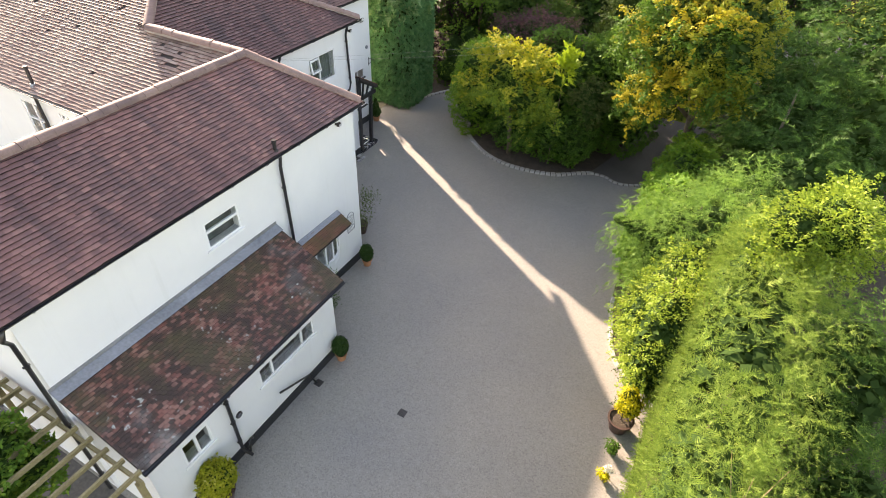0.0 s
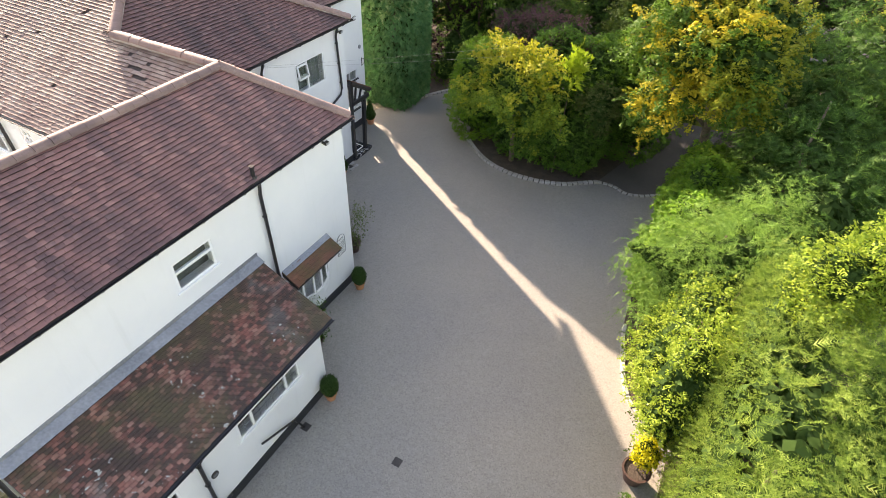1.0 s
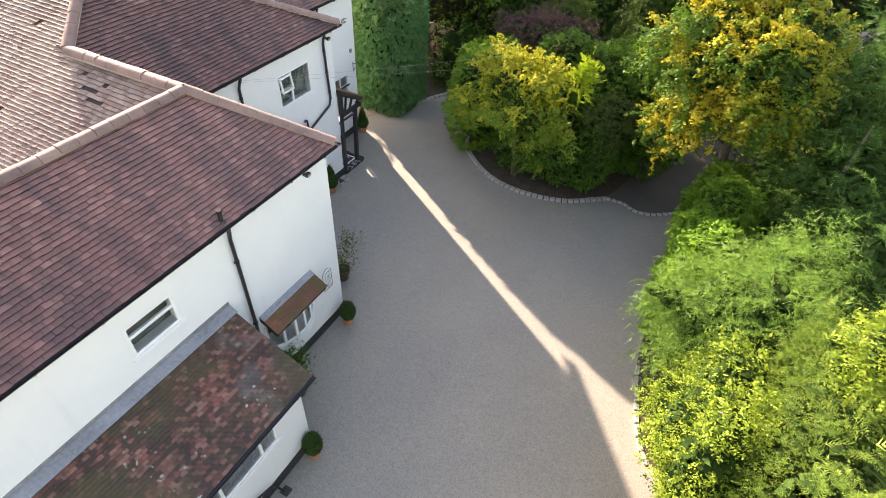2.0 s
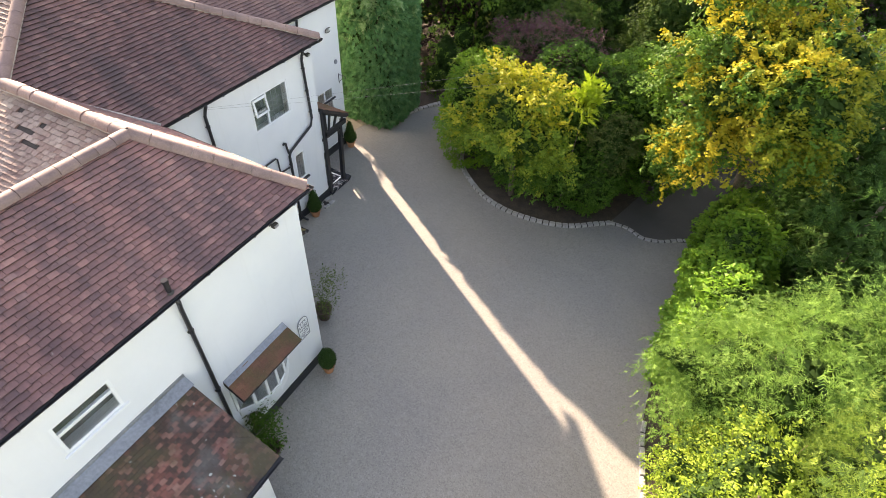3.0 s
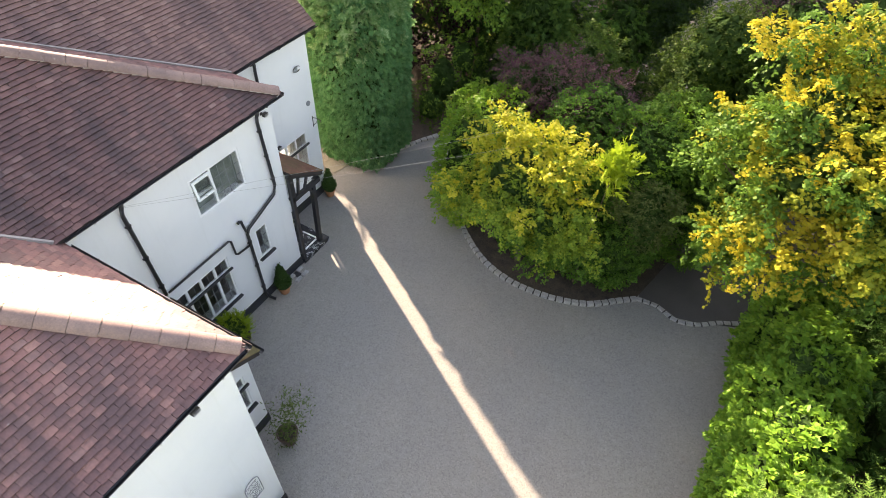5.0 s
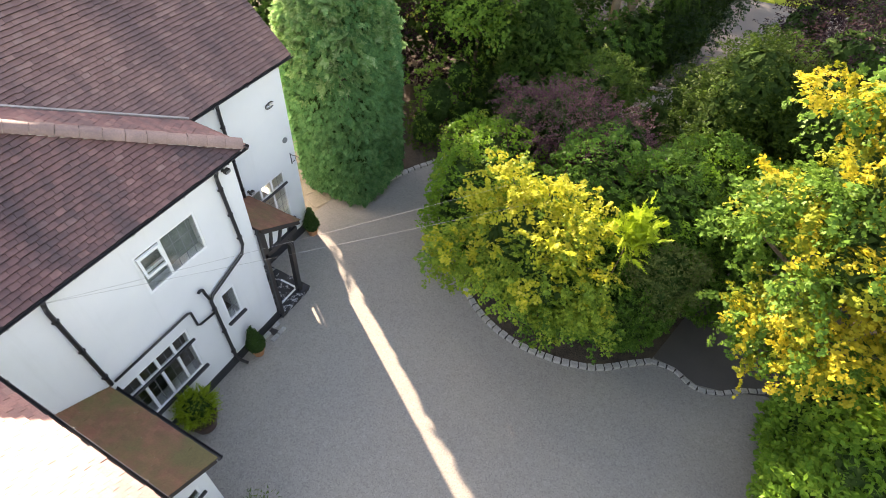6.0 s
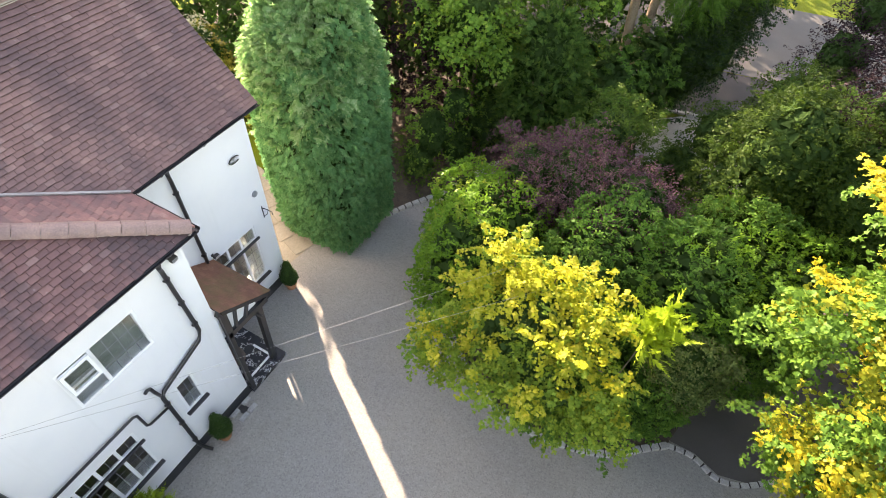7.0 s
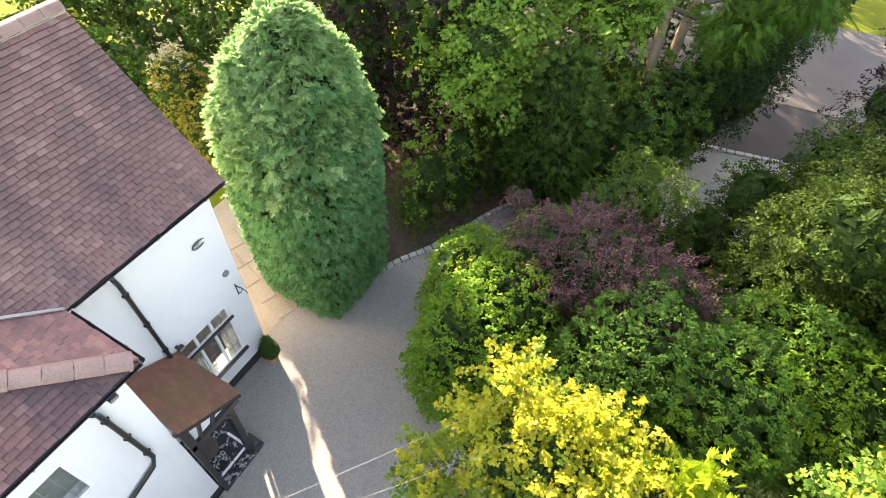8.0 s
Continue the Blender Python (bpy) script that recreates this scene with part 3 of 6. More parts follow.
def window_x(X, y0, y1, z0, z1, cols, transom=None, sill=BLACK, lattice=(), rail=None, curtain=(), reflect_panel=None):
    """A white casement in a wall that faces +x. cols: the lights' edges, 0 to 1; transom: its height, 0 to 1, or None."""
    f, dep = 0.045, 0.06
    xf, xb = X - 0.008, X - 0.008 - dep
    bm = wall_shell(lambda u, z, s: (xf - dep * s, u, z), [y0, y0 + f, y1 - f, y1], [z0, z0 + f, z1 - f, z1], [(y0 + f, y1 - f, z0 + f, z1 - f)])
    win = part("window", bm, UPVC, house, "white casement window")
    edges = [y0 + (y1 - y0) * c for c in cols]
    for e in edges[1:-1]:
        bm = bmesh.new()
        box(bm, xb + 0.002, xf + 0.002, e - 0.029, e + 0.029, z0 + f, z1 - f, 0.004)
        part("mullion", bm, UPVC, win)
    rows = [(z0 + f, z1 - f)]
    if transom is not None:
        zt = z0 + (z1 - z0) * transom
        bm = bmesh.new()
        box(bm, xb + 0.004, xf + 0.004, y0 + f, y1 - f, zt - 0.03, zt + 0.03, 0.004)
        part("transom", bm, UPVC, win)
        rows = [(z0 + f, zt - 0.03), (zt + 0.03, z1 - f)]
    for k, (a, b) in enumerate(zip(edges, edges[1:])):
        for r in rows:
            bm = bmesh.new()
            box(bm, xb + 0.035, xb + 0.041, a + 0.03, b - 0.03, *r)
            ob = part("pane", bm, GLASS, win)
            ob.visible_shadow = False
            if k in lattice:
                bm = bmesh.new()
                nv, nh = max(1, round((b - a) / 0.17)), max(1, round((r[1] - r[0]) / 0.24))
                for i in range(1, nv):
                    y = a + 0.03 + (b - a - 0.06) * i / nv
                    box(bm, xb + 0.042, xb + 0.047, y - 0.005, y + 0.005, *r)
                for i in range(1, nh):
                    z = r[0] + (r[1] - r[0]) * i / nh
                    box(bm, xb + 0.0425, xb + 0.0465, a + 0.03, b - 0.03, z - 0.005, z + 0.005)
                if nv > 1 or nh > 1:
                    part("lead_came", bm, LEAD, win)
                else:
                    bm.free()
    if sill is not None:
        bm = bmesh.new()
        box(bm, X - 0.006, X + (0.07 if sill is BLACK else 0.03), y0 - 0.06, y1 + 0.06, z0 - 0.055, z0 - 0.005, 0.008)
        part("sill", bm, sill, win, "black painted sill" if sill is BLACK else "white sill")
    if rail is not None:
        zr = z0 + (z1 - z0) * rail
        bm = bmesh.new()
        box(bm, X - 0.006, X + 0.045, y0 - 0.05, y1 + 0.05, zr - 0.025, zr + 0.025, 0.006)
        part("drip_rail", bm, BLACK, win, "black drip rail")
    # added panel, toned to stand in for reflections in the panes
    if reflect_panel:
        bm = bmesh.new()
        box(bm, X - 0.24, X - 0.235, y0 - 0.05, y1 + 0.05, z0 - 0.05, z1 + 0.02)
        part("reflect_panel", bm, reflect_panel, win, "grey-green panel standing in for pane reflections")
    if curtain:
        n = 16
        for c0, c1 in curtain:
            bm = bmesh.new()
            vs = [[bm.verts.new((X - 0.2 + 0.02 * math.sin(i * 1.9), c0 + (c1 - c0) * i / n, z)) for z in (z0, z0 + (z1 - z0) * 0.4)] for i in range(n + 1)]
            for a, b in zip(vs, vs[1:]):
                bm.faces.new((a[0], b[0], b[1], a[1]))
            part("net_curtain", bm, NET, win)
    return win


XA, XB, XC, XL = -8.9, -12.47, -13.77, -7.3
WIN_A = (7.61, 8.49, 3.66, 4.29)
BAY_A = (10.05, 11.3, 1.18, 1.98)
wall_x("front_wall", XA, 0.28, 4.15, 12.47, 0.0, 4.8, [WIN_A, BAY_A])
wall_y("end_wall", 12.47, -0.28, -14.0, XA - 0.28, 0.0, 4.8)
wall_y("end_wall", 4.15, 0.28, -12.6, XA - 0.28, 0.0, 4.8)
wall_x("back_wall", -12.6, 0.28, 4.15, 9.2, 0.0, 4.6)
window_x(XA, *WIN_A, (0, 1), 0.62, UPVC, reflect_panel=DARK_PANE_REFLECT)
# the shallow bow window: five lights on an arc
bow = empty("bow_window", (XA, 10.72, 0.9), "white bow window with five lights under a tiled canopy", "window")
arc = [(XA + 0.27 * math.sin(math.pi * i / 5) ** 0.8 + 0.01, 10.02 + 1.4 * i / 5) for i in range(6)]
for nm, z0, z1, k in (("bow_sill", 0.98, 1.18, 1.06), ("bow_head", 1.9, 1.99, 1.02)):
    bm = bmesh.new()
    pts = [(XA + (x - XA) * k + (0.03 if k > 1.05 else 0), y) for x, y in arc]
    lo = [bm.verts.new((x, y, z0)) for x, y in pts] + [bm.verts.new((XA + 0.003, arc[-1][1], z0)), bm.verts.new((XA + 0.003, arc[0][1], z0))]
    hi = [bm.verts.new((v.co.x, v.co.y, z1)) for v in lo]
    bm.faces.new(lo)
    bm.faces.new(hi[::-1])
    for i in range(len(lo)):
        q = (i + 1) % len(lo)
        bm.faces.new((lo[i], lo[q], hi[q], hi[i]))
    part(nm, bm, UPVC if nm == "bow_head" else WHITE, bow)
for x, y in arc:
    bm = bmesh.new()
    box(bm, x - 0.03, x + 0.03, y - 0.032, y + 0.032, 1.18, 1.9, 0.006)
    part("mullion", bm, UPVC, bow)
for (xa, ya), (xb, yb) in zip(arc, arc[1:]):
    for z, w in ((1.2, 0.05), (1.88, 0.05)):
        bm = bmesh.new()
        beam(bm, (xa, ya, z), (xb, yb, z), 0.05, w)
        part("rail", bm, UPVC, bow)
    bm = bmesh.new()
    beam(bm, (xa + 0.018, ya, 1.54), (xb + 0.018, yb, 1.54), 0.006, 0.66)
    part("pane", bm, GLASS, bow).visible_shadow = False
# added dark sheet that stands in for an unlit room behind the panes
bm = bmesh.new()
n = 20
vs = [[bm.verts.new((XA - 0.33 + 0.03 * math.sin(i * 1.7), 9.95 + 1.5 * i / n, z)) for z in (1.0, 2.05)] for i in range(n + 1)]
for a, b in zip(vs, vs[1:]):
    bm.faces.new((a[0], b[0], b[1], a[1]))
part("curtain", bm, SLATE, bow, "dark sheet standing in for the unlit room")
WIN_B = (15.06, 16.32, 3.44, 4.34)
BAY_B = (13.82, 15.3, 0.86, 2.14)
WIN_S = (16.17, 16.54, 1.3, 2.15)
wall_x("front_wall", XB, 0.28, 12.47, 17.35, 0.0, 4.93, [WIN_B, BAY_B, WIN_S])
wall_y("end_wall", 17.35, -0.28, XC - 0.28, XB - 0.28, 0.0, 4.93)
win_b = window_x(XB, *WIN_B, (0, 0.4, 1), None, None, (1,), reflect_panel=PANE_REFLECT)
# its small top-hung sash stands open
bm = bmesh.new()
box(bm, XB - 0.085, XB - 0.026, WIN_B[0] + 0.05, WIN_B[0] + 0.47, 3.86, 3.92, 0.004)
part("transom", bm, UPVC, win_b)
bm = wall_shell(lambda u, z, s: (XB + 0.045 + 0.16 * (4.29 - z) - 0.04 * s, u, z), [WIN_B[0] + 0.03, WIN_B[0] + 0.075, WIN_B[0] + 0.42, WIN_B[0] + 0.465], [3.88, 3.925, 4.24, 4.285], [(WIN_B[0] + 0.075, WIN_B[0] + 0.42, 3.925, 4.24)])
sash = part("open_sash", bm, UPVC, win_b, "white top-hung sash standing open")
bm = bmesh.new()
beam(bm, (XB + 0.083, WIN_B[0] + 0.248, 3.922), (XB + 0.033, WIN_B[0] + 0.248, 4.243), 0.35, 0.006, (1, 0, 0))
part("pane", bm, GLASS, sash).visible_shadow = False
window_x(XB, *BAY_B, (0, 0.25, 0.5, 0.75, 1), 0.7, BLACK, (0, 1, 2, 3), 0.7)
window_x(XB, *WIN_S, (0, 1), None, BLACK, (0,))
WIN_C = (18.44, 19.62, 0.8, 2.34)
wall_x("front_wall", XC, 0.28, 17.35, 20.12, 0.0, 4.92, [WIN_C])
window_x(XC, *WIN_C, (0, 0.345, 0.645, 1), 0.74, BLACK, (0, 1, 2), 0.74, ((18.44, 18.9), (19.36, 19.62)))
# the gable wall and its window, through which low sun crosses the room
WIN_G = (-15.7, -14.5, 0.95, 1.84)
wall_y("gable_wall", 20.12, -0.28, -18.0, XC - 0.28, 0.0, 4.92, [WIN_G])
bm = bmesh.new()
prof = [(-18.0, 4.92), (-15.88, 6.86), (XC - 0.28, 4.92)]
fr = [bm.verts.new((x, 20.12, z)) for x, z in prof]
bk = [bm.verts.new((x, 19.84, z)) for x, z in prof]
bm.faces.new(fr)
bm.faces.new(bk[::-1])
for i in range(3):
    bm.faces.new((fr[i], fr[(i + 1) % 3], bk[(i + 1) % 3], bk[i]))
part("gable_top", bm, WHITE, house)
us, zs = [WIN_G[0], WIN_G[0] + 0.05, -15.0, -14.94, WIN_G[1] - 0.05, WIN_G[1]], [WIN_G[2], WIN_G[2] + 0.05, WIN_G[3] - 0.05, WIN_G[3]]
win_g = part("window", wall_shell(lambda u, z, sd: (u, 20.1 - 0.05 * sd, z), us, zs, [(us[a], us[a + 1], zs[1], zs[2]) for a in (1, 3)]), UPVC, house, "white casement window")
for a in (1, 3):
    bm = bmesh.new()
    box(bm, us[a], us[a + 1], 20.072, 20.078, zs[1], zs[2])
    part("pane", bm, GLASS, win_g).visible_shadow = False
# unseen curtain, added to narrow the sun streaks on the drive
bm = bmesh.new()
n = 14
vs = [[bm.verts.new((-14.97 + 0.5 * i / n, 20.025 + 0.012 * math.sin(i * 1.9), z)) for z in (WIN_G[2], WIN_G[3])] for i in range(n + 1)]
for a, c in zip(vs, vs[1:]):
    bm.faces.new((a[0], c[0], c[1], a[1]))
part("net_curtain", bm, NET, win_g)
# unseen back walls and room slabs, added to keep daylight out
wall_x("back_wall", -18.0, 0.28, 17.4, 20.12, 0.0, 4.9)
wall_y("back_wall", 17.4, -0.28, -23.4, -18.0, 0.0, 4.8)
wall_x("back_wall", -23.4, 0.28, 9.15, 17.4, 0.0, 4.75)
for x0, x1, y0, y1, z in ((-23.2, -12.8, 9.5, 17.0, 2.5), (-13.0, -9.2, 4.5, 12.2, 2.5), (-23.2, -12.8, 9.5, 17.0, 4.62), (-12.7, -9.2, 4.5, 12.2, 4.62), (-17.7, -14.1, 17.1, 19.8, 2.6)):
    bm = bmesh.new()
    box(bm, x0, x1, y0, y1, z, z + 0.08)
    part("dark_room_slab", bm, TIMBER, house)
WIN_Y = [(-17.3, -16.42, 3.1, 4.14), (-15.68, -15.3, 3.8, 4.16)]
wall_y("courtyard_wall", 9.15, 0.28, -23.4, -12.6, 0.0, 4.7, WIN_Y)
for x0, x1, z0, z1 in WIN_Y:
    xm, zm = (x0 + x1) / 2, (z0 + z1) / 2
    us, zs = [x0, x0 + 0.05, xm - 0.03, xm + 0.03, x1 - 0.05, x1], [z0, z0 + 0.05, zm - 0.025, zm + 0.025, z1 - 0.05, z1]
    bm = wall_shell(lambda u, z, s: (u, 9.18 + 0.06 * s, z), us, zs, [(us[a], us[a + 1], zs[c], zs[c + 1]) for a in (1, 3) for c in (1, 3)])
    w = part("window", bm, UPVC, house, "white casement window")
    bm = bmesh.new()
    box(bm, x0 + 0.05, x1 - 0.05, 9.2, 9.206, z0 + 0.05, z1 - 0.05)
    part("pane", bm, GLASS, w).visible_shadow = False
# the single-storey lean-to along the front
W1, W2 = (6.78, 8.46, 1.31, 1.8), (4.84, 5.47, 1.19, 1.76)
wall_x("lean_to_wall", XL, 0.25, 4.22, 9.18, 0.0, 2.3, [W1, W2])
window_x(XL, *W1, (0, 0.22, 0.77, 1), None, UPVC, (0, 1, 2))
window_x(XL, *W2, (0, 0.5, 1), None, UPVC)
for y in (4.22, 9.18):
    s = 1 if y < 6 else -1
    bm = bmesh.new()
    pr = [(XA + 0.002, 0), (XL - 0.25, 0), (XL - 0.25, 2.26), (XA + 0.002, 3.06)]
    fr = [bm.verts.new((x, y, z)) for x, z in pr]
    bk = [bm.verts.new((x, y + 0.25 * s, z)) for x, z in pr]
    bm.faces.new(fr)
    bm.faces.new(bk[::-1])
    for i in range(4):
        bm.faces.new((fr[i], fr[(i + 1) % 4], bk[(i + 1) % 4], bk[i]))
    part("lean_to_end", bm, WHITE, house)
# the small room in the corner of the two wings
wall_x("corner_room_wall", -10.25, 0.22, 12.475, 13.55, 0.0, 2.35, [(12.75, 13.35, 1.0, 2.0)])
window_x(-10.25, 12.75, 13.35, 1.0, 2.0, (0, 0.5, 1), 0.68, BLACK, (), 0.68)
wall_y("corner_room_wall", 13.55, -0.22, XB + 0.002, -10.47, 0.0, 2.35)
# black plinths
PL = 0.26
for x0, x1, y0, y1 in ((XA, XA + 0.02, 9.2, 12.49), (-10.25, XA, 12.47, 12.49), (XL, XL + 0.02, 4.22, 9.2), (XB, XB + 0.02, 13.57, 17.37), (XC, XC + 0.02, 18.4, 20.14), (-17.9, XC + 0.0, 20.12, 20.14), (-10.25, -10.23, 12.49, 13.57), (XB + 0.02, -10.25, 13.55, 13.57), (XA, XL, 9.18, 9.2)):
    bm = bmesh.new()
    box(bm, x0, x1, y0, y1, 0.0, PL)
    part("plinth", bm, PLINTH, house, "black painted plinth")

# ---- roofs ----
def roof_slab(bm, pts, thick=0.1):
    top = [bm.verts.new(p) for p in pts]
    low = [bm.verts.new(Vector(p) - Vector((0, 0, thick))) for p in pts]
    bm.faces.new(top)
    bm.faces.new(low[::-1])
    for i in range(len(pts)):
        j = (i + 1) % len(pts)
        bm.faces.new((top[i], top[j], low[j], low[i]))


TILE_W, TILE_G = 0.142, 0.09
TILE_BOX = np.array([[0, 0, -0.002], [1, 0, -0.002], [1, 1, -0.006], [0, 1, -0.006], [0, 0, 0.028], [1, 0, 0.028], [1, 1, 0.004], [0, 1, 0.004]])
TILE_FACES = [(4, 5, 6, 7), (0, 1, 5, 4), (1, 2, 6, 5), (3, 0, 4, 7)]


def inside(poly, u, v):
    c = False
    for (x0, y0), (x1, y1) in zip(poly, poly[1:] + poly[:1]):
        if (y0 > v) != (y1 > v) and u < (x1 - x0) * (v - y0) / (y1 - y0) + x0:
            c = not c
    return c


def row_span(poly, v):
    """The stretch of the outline at one height."""
    xs = [x0 + (x1 - x0) * (v - y0) / (y1 - y0) for (x0, y0), (x1, y1) in zip(poly, poly[1:] + poly[:1]) if (y0 > v) != (y1 > v)]
    return (min(xs), max(xs)) if xs else (0.0, 0.0)


def tiled(name, corner, along, up, poly, material, seed=0, single=None, label="", owner=None, joint=0.004, tw=TILE_W, tg=TILE_G, thick=1.0, slipped=()):
    """Clay plain tiles on a slope. corner: an eave point; along, up: unit ways in the slope; poly: its outline in those; single: the stretch
    of tiles that are objects of their own; slipped: where tiles are missing."""
    rnd = random.Random(seed)
    corner, along, up = Vector(corner), Vector(along).normalized(), Vector(up).normalized()
    nrm = along.cross(up).normalized()
    if nrm.z < 0:
        nrm = -nrm
    bm = bmesh.new()
    roof_slab(bm, [corner + along * u + up * v for u, v in poly])
    slope = part(name, bm, ROOFING, owner or house, label)
    us, vs = [p[0] for p in poly], [p[1] for p in poly]
    rot = Matrix((along, up, nrm)).transposed().to_4x4()
    me = bpy.data.meshes.new("tile")
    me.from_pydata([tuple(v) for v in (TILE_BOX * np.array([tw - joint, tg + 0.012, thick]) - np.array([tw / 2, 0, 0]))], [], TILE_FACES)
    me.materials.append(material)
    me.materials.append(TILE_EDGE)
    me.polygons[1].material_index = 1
    coords, faces = [], []
    row, v = 0, min(vs) - 0.03
    while v < max(vs):
        u = min(us) - (tw / 2 if row % 2 else 0)
        mid = max(min(v + tg / 2, max(vs) - 0.001), min(vs) + 0.001)
        while u < max(us) + tw:
            left, right = inside(poly, u - tw / 2, mid), inside(poly, u + tw / 2, mid)
            if any(abs(u - a) < tw * 0.55 and abs(v - b) < tg * 0.6 for a, b in slipped):
                u += tw
                continue
            if left or right or inside(poly, u, mid):
                lift, tilt, yaw = abs(rnd.gauss(0, 0.0025)), rnd.gauss(0, 0.7), rnd.gauss(0, 0.6)
                m = Matrix.Translation(corner + along * u + up * (v + rnd.gauss(0, 0.004)) + nrm * (0.006 + lift)) @ rot @ pose(0, 0, 0, 0, tilt, yaw)
                if left and right and single and single[0] <= u <= single[1] and single[2] <= v <= single[3]:
                    ob = new("tile", me)
                    ob.parent = slope
                    ob.matrix_basis = m
                else:
                    b = len(coords)
                    # tiles at a hip, valley or verge are cut to its line
                    for vv in me.vertices:
                        q = vv.co.copy()
                        if not (left and right):
                            vm = min(max(v + q.y, min(vs) + 0.001), max(vs) - 0.001)
                            lo, hi = row_span(poly, vm)
                            q.x = min(max(q.x, lo - u), hi - u)
                        coords.append((m @ q)[:])
                    faces.extend(tuple(b + i for i in f) for f in TILE_FACES)
            u += tw
        v += tg
        row += 1
    jm = bpy.data.meshes.new("tiles")
    jm.from_pydata(coords, [], faces)
    tagged(link_mesh("tiles", jm, material, slope), kind="stuff")
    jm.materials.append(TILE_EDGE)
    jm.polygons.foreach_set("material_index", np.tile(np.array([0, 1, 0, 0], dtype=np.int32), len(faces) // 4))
    return slope


def ridge_run(a, b, length=0.3, r=0.125, seed=1):
    """Half-round ridge tiles bedded in mortar from a to b."""
    rnd = random.Random(seed)
    a, b = Vector(a), Vector(b)
    n = max(1, round((b - a).length / length))
    t = (b - a).normalized()
    s = t.cross(Vector((0, 0, 1))).normalized()
    up = s.cross(t)
    bm = bmesh.new()
    beam(bm, a - up * 0.055, b - up * 0.055, 0.19, 0.09)
    run = part("ridge", bm, MORTAR, house)
    for i in range(n):
        p, q = a.lerp(b, i / n), a.lerp(b, (i + 1) / n - 0.02 / max(1, n))
        bm = bmesh.new()
        rr = r * rnd.uniform(0.96, 1.05)
        off = up * rnd.uniform(-0.004, 0.006)
        ring = []
        for c, k in ((p, 1.0), (q, 0.97)):
            ring.append([[bm.verts.new(c + off + (s * math.cos(j * math.pi / 8) + up * (math.sin(j * math.pi / 8) * 0.9 - 0.25)) * rad * k) for j in range(9)] for rad in (rr, rr - 0.018)])
        for j in range(8):
            bm.faces.new((ring[0][0][j], ring[0][0][j + 1], ring[1][0][j + 1], ring[1][0][j]))
        # the ends have corners of their own, so that the round stays smooth
        for e in (0, 1):
            cap = [[bm.verts.new(v.co) for v in row] for row in ring[e]]
            for v in ring[e][1]:
                bm.verts.remove(v)
            for j in range(8):
                bm.faces.new((cap[0][j], cap[0][j + 1], cap[1][j + 1], cap[1][j]))
        part("ridge_tile", bm, RIDGE, run, smooth=True)
    return run


def slope_up(dx, dy, dz):
    return Vector((dx, dy, dz)).normalized()


# wing A: eave line, ridge and hip
EAX, EAZ, EAY = -8.79, 4.86, 12.7
RAX, RAY, RAZ = -10.78, 11.1, 6.12
upA = slope_up(RAX - EAX, 0, RAZ - EAZ)
LA = Vector((RAX - EAX, 0, RAZ - EAZ)).length
Y0 = 3.98
tiled("roof_slope", (EAX, Y0, EAZ), (0, 1, 0), upA, [(0, 0), (EAY - Y0, 0), (RAY - Y0, LA), (0, LA)], TILE_MAIN, 1, (5.2, 7.5, 0.1, 1.6), "front slope of worn brown clay tiles")
upAn = slope_up(0, RAY - EAY, RAZ - EAZ)
LAn = Vector((0, RAY - EAY, RAZ - EAZ)).length
tiled("roof_slope", (EAX, EAY, EAZ), (-1, 0, 0), upAn, [(0, 0), (3.9, 0), (5.5, LAn), (-RAX + EAX, LAn)], TILE_MAIN, 2)
upAw = slope_up(-1.9, 0, -1.2)
bm = bmesh.new()
roof_slab(bm, [(RAX, Y0, RAZ), (RAX, RAY, RAZ), (-12.75, 9.15, 4.75), (-12.75, Y0, 4.75)])
part("roof_slope", bm, TILE_MAIN, house)
ridge_run((RAX, Y0, RAZ + 0.02), (RAX, RAY, RAZ + 0.02), seed=2)
ridge_run((EAX - 0.02, EAY - 0.02, EAZ + 0.05), (RAX, RAY, RAZ + 0.03), 0.3, 0.13, seed=3)
ridge_run((RAX, RAY, RAZ + 0.03), (-13.8, 11.02, RAZ + 0.05), 0.3, 0.13, seed=4)
# main roof: front slope, courtyard slope, far slope
EBX, EBZ, EBY = -12.31, 4.97, 17.56
PX, PY, PZ = -15.3, 13.0, 7.23
upB = slope_up(PX - EBX, 0, PZ - EBZ)
LB = Vector((PX - EBX, 0, PZ - EBZ)).length
jx = (-13.8 - EBX) / (PX - EBX) * LB
tiled("roof_slope", (EBX, 12.6, EBZ), (0, 1, 0), upB, [(0, 0), (EBY - 12.6, 0), (PY - 12.6, LB), (11.02 - 12.6, jx)], TILE_DARK, 5, None, "front slope of dark clay tiles")
EYY, EYZ = 8.9, 4.72
upY = slope_up(0, PY - EYY, PZ - EYZ)
LY = Vector((0, PY - EYY, PZ - EYZ)).length
ky = (RAY - EYY) / (PY - EYY) * LY
tiled("roof_slope", (-12.0, EYY, EYZ), (-1, 0, 0), upY, [(0, 0.0), (11.5, 0), (11.5, LY), (3.3, LY), (1.8, ky), (-1.2, ky)], TILE_SUNNY, 6, None, "courtyard slope with its sunlight put into pale tiles", slipped=((0.96, 1.95), (0.67, 1.96), (0.82, 1.96), (0.47, 2.13), (0.43, 1.77), (0.57, 1.8), (1.2, 2.2), (3.16, 2.9), (4.17, 2.05), (5.03, 1.68), (2.6, 0.95), (6.2, 2.4)))
upN = slope_up(0, PY - EBY, PZ - EBZ)
LN = Vector((0, PY - EBY, PZ - EBZ)).length
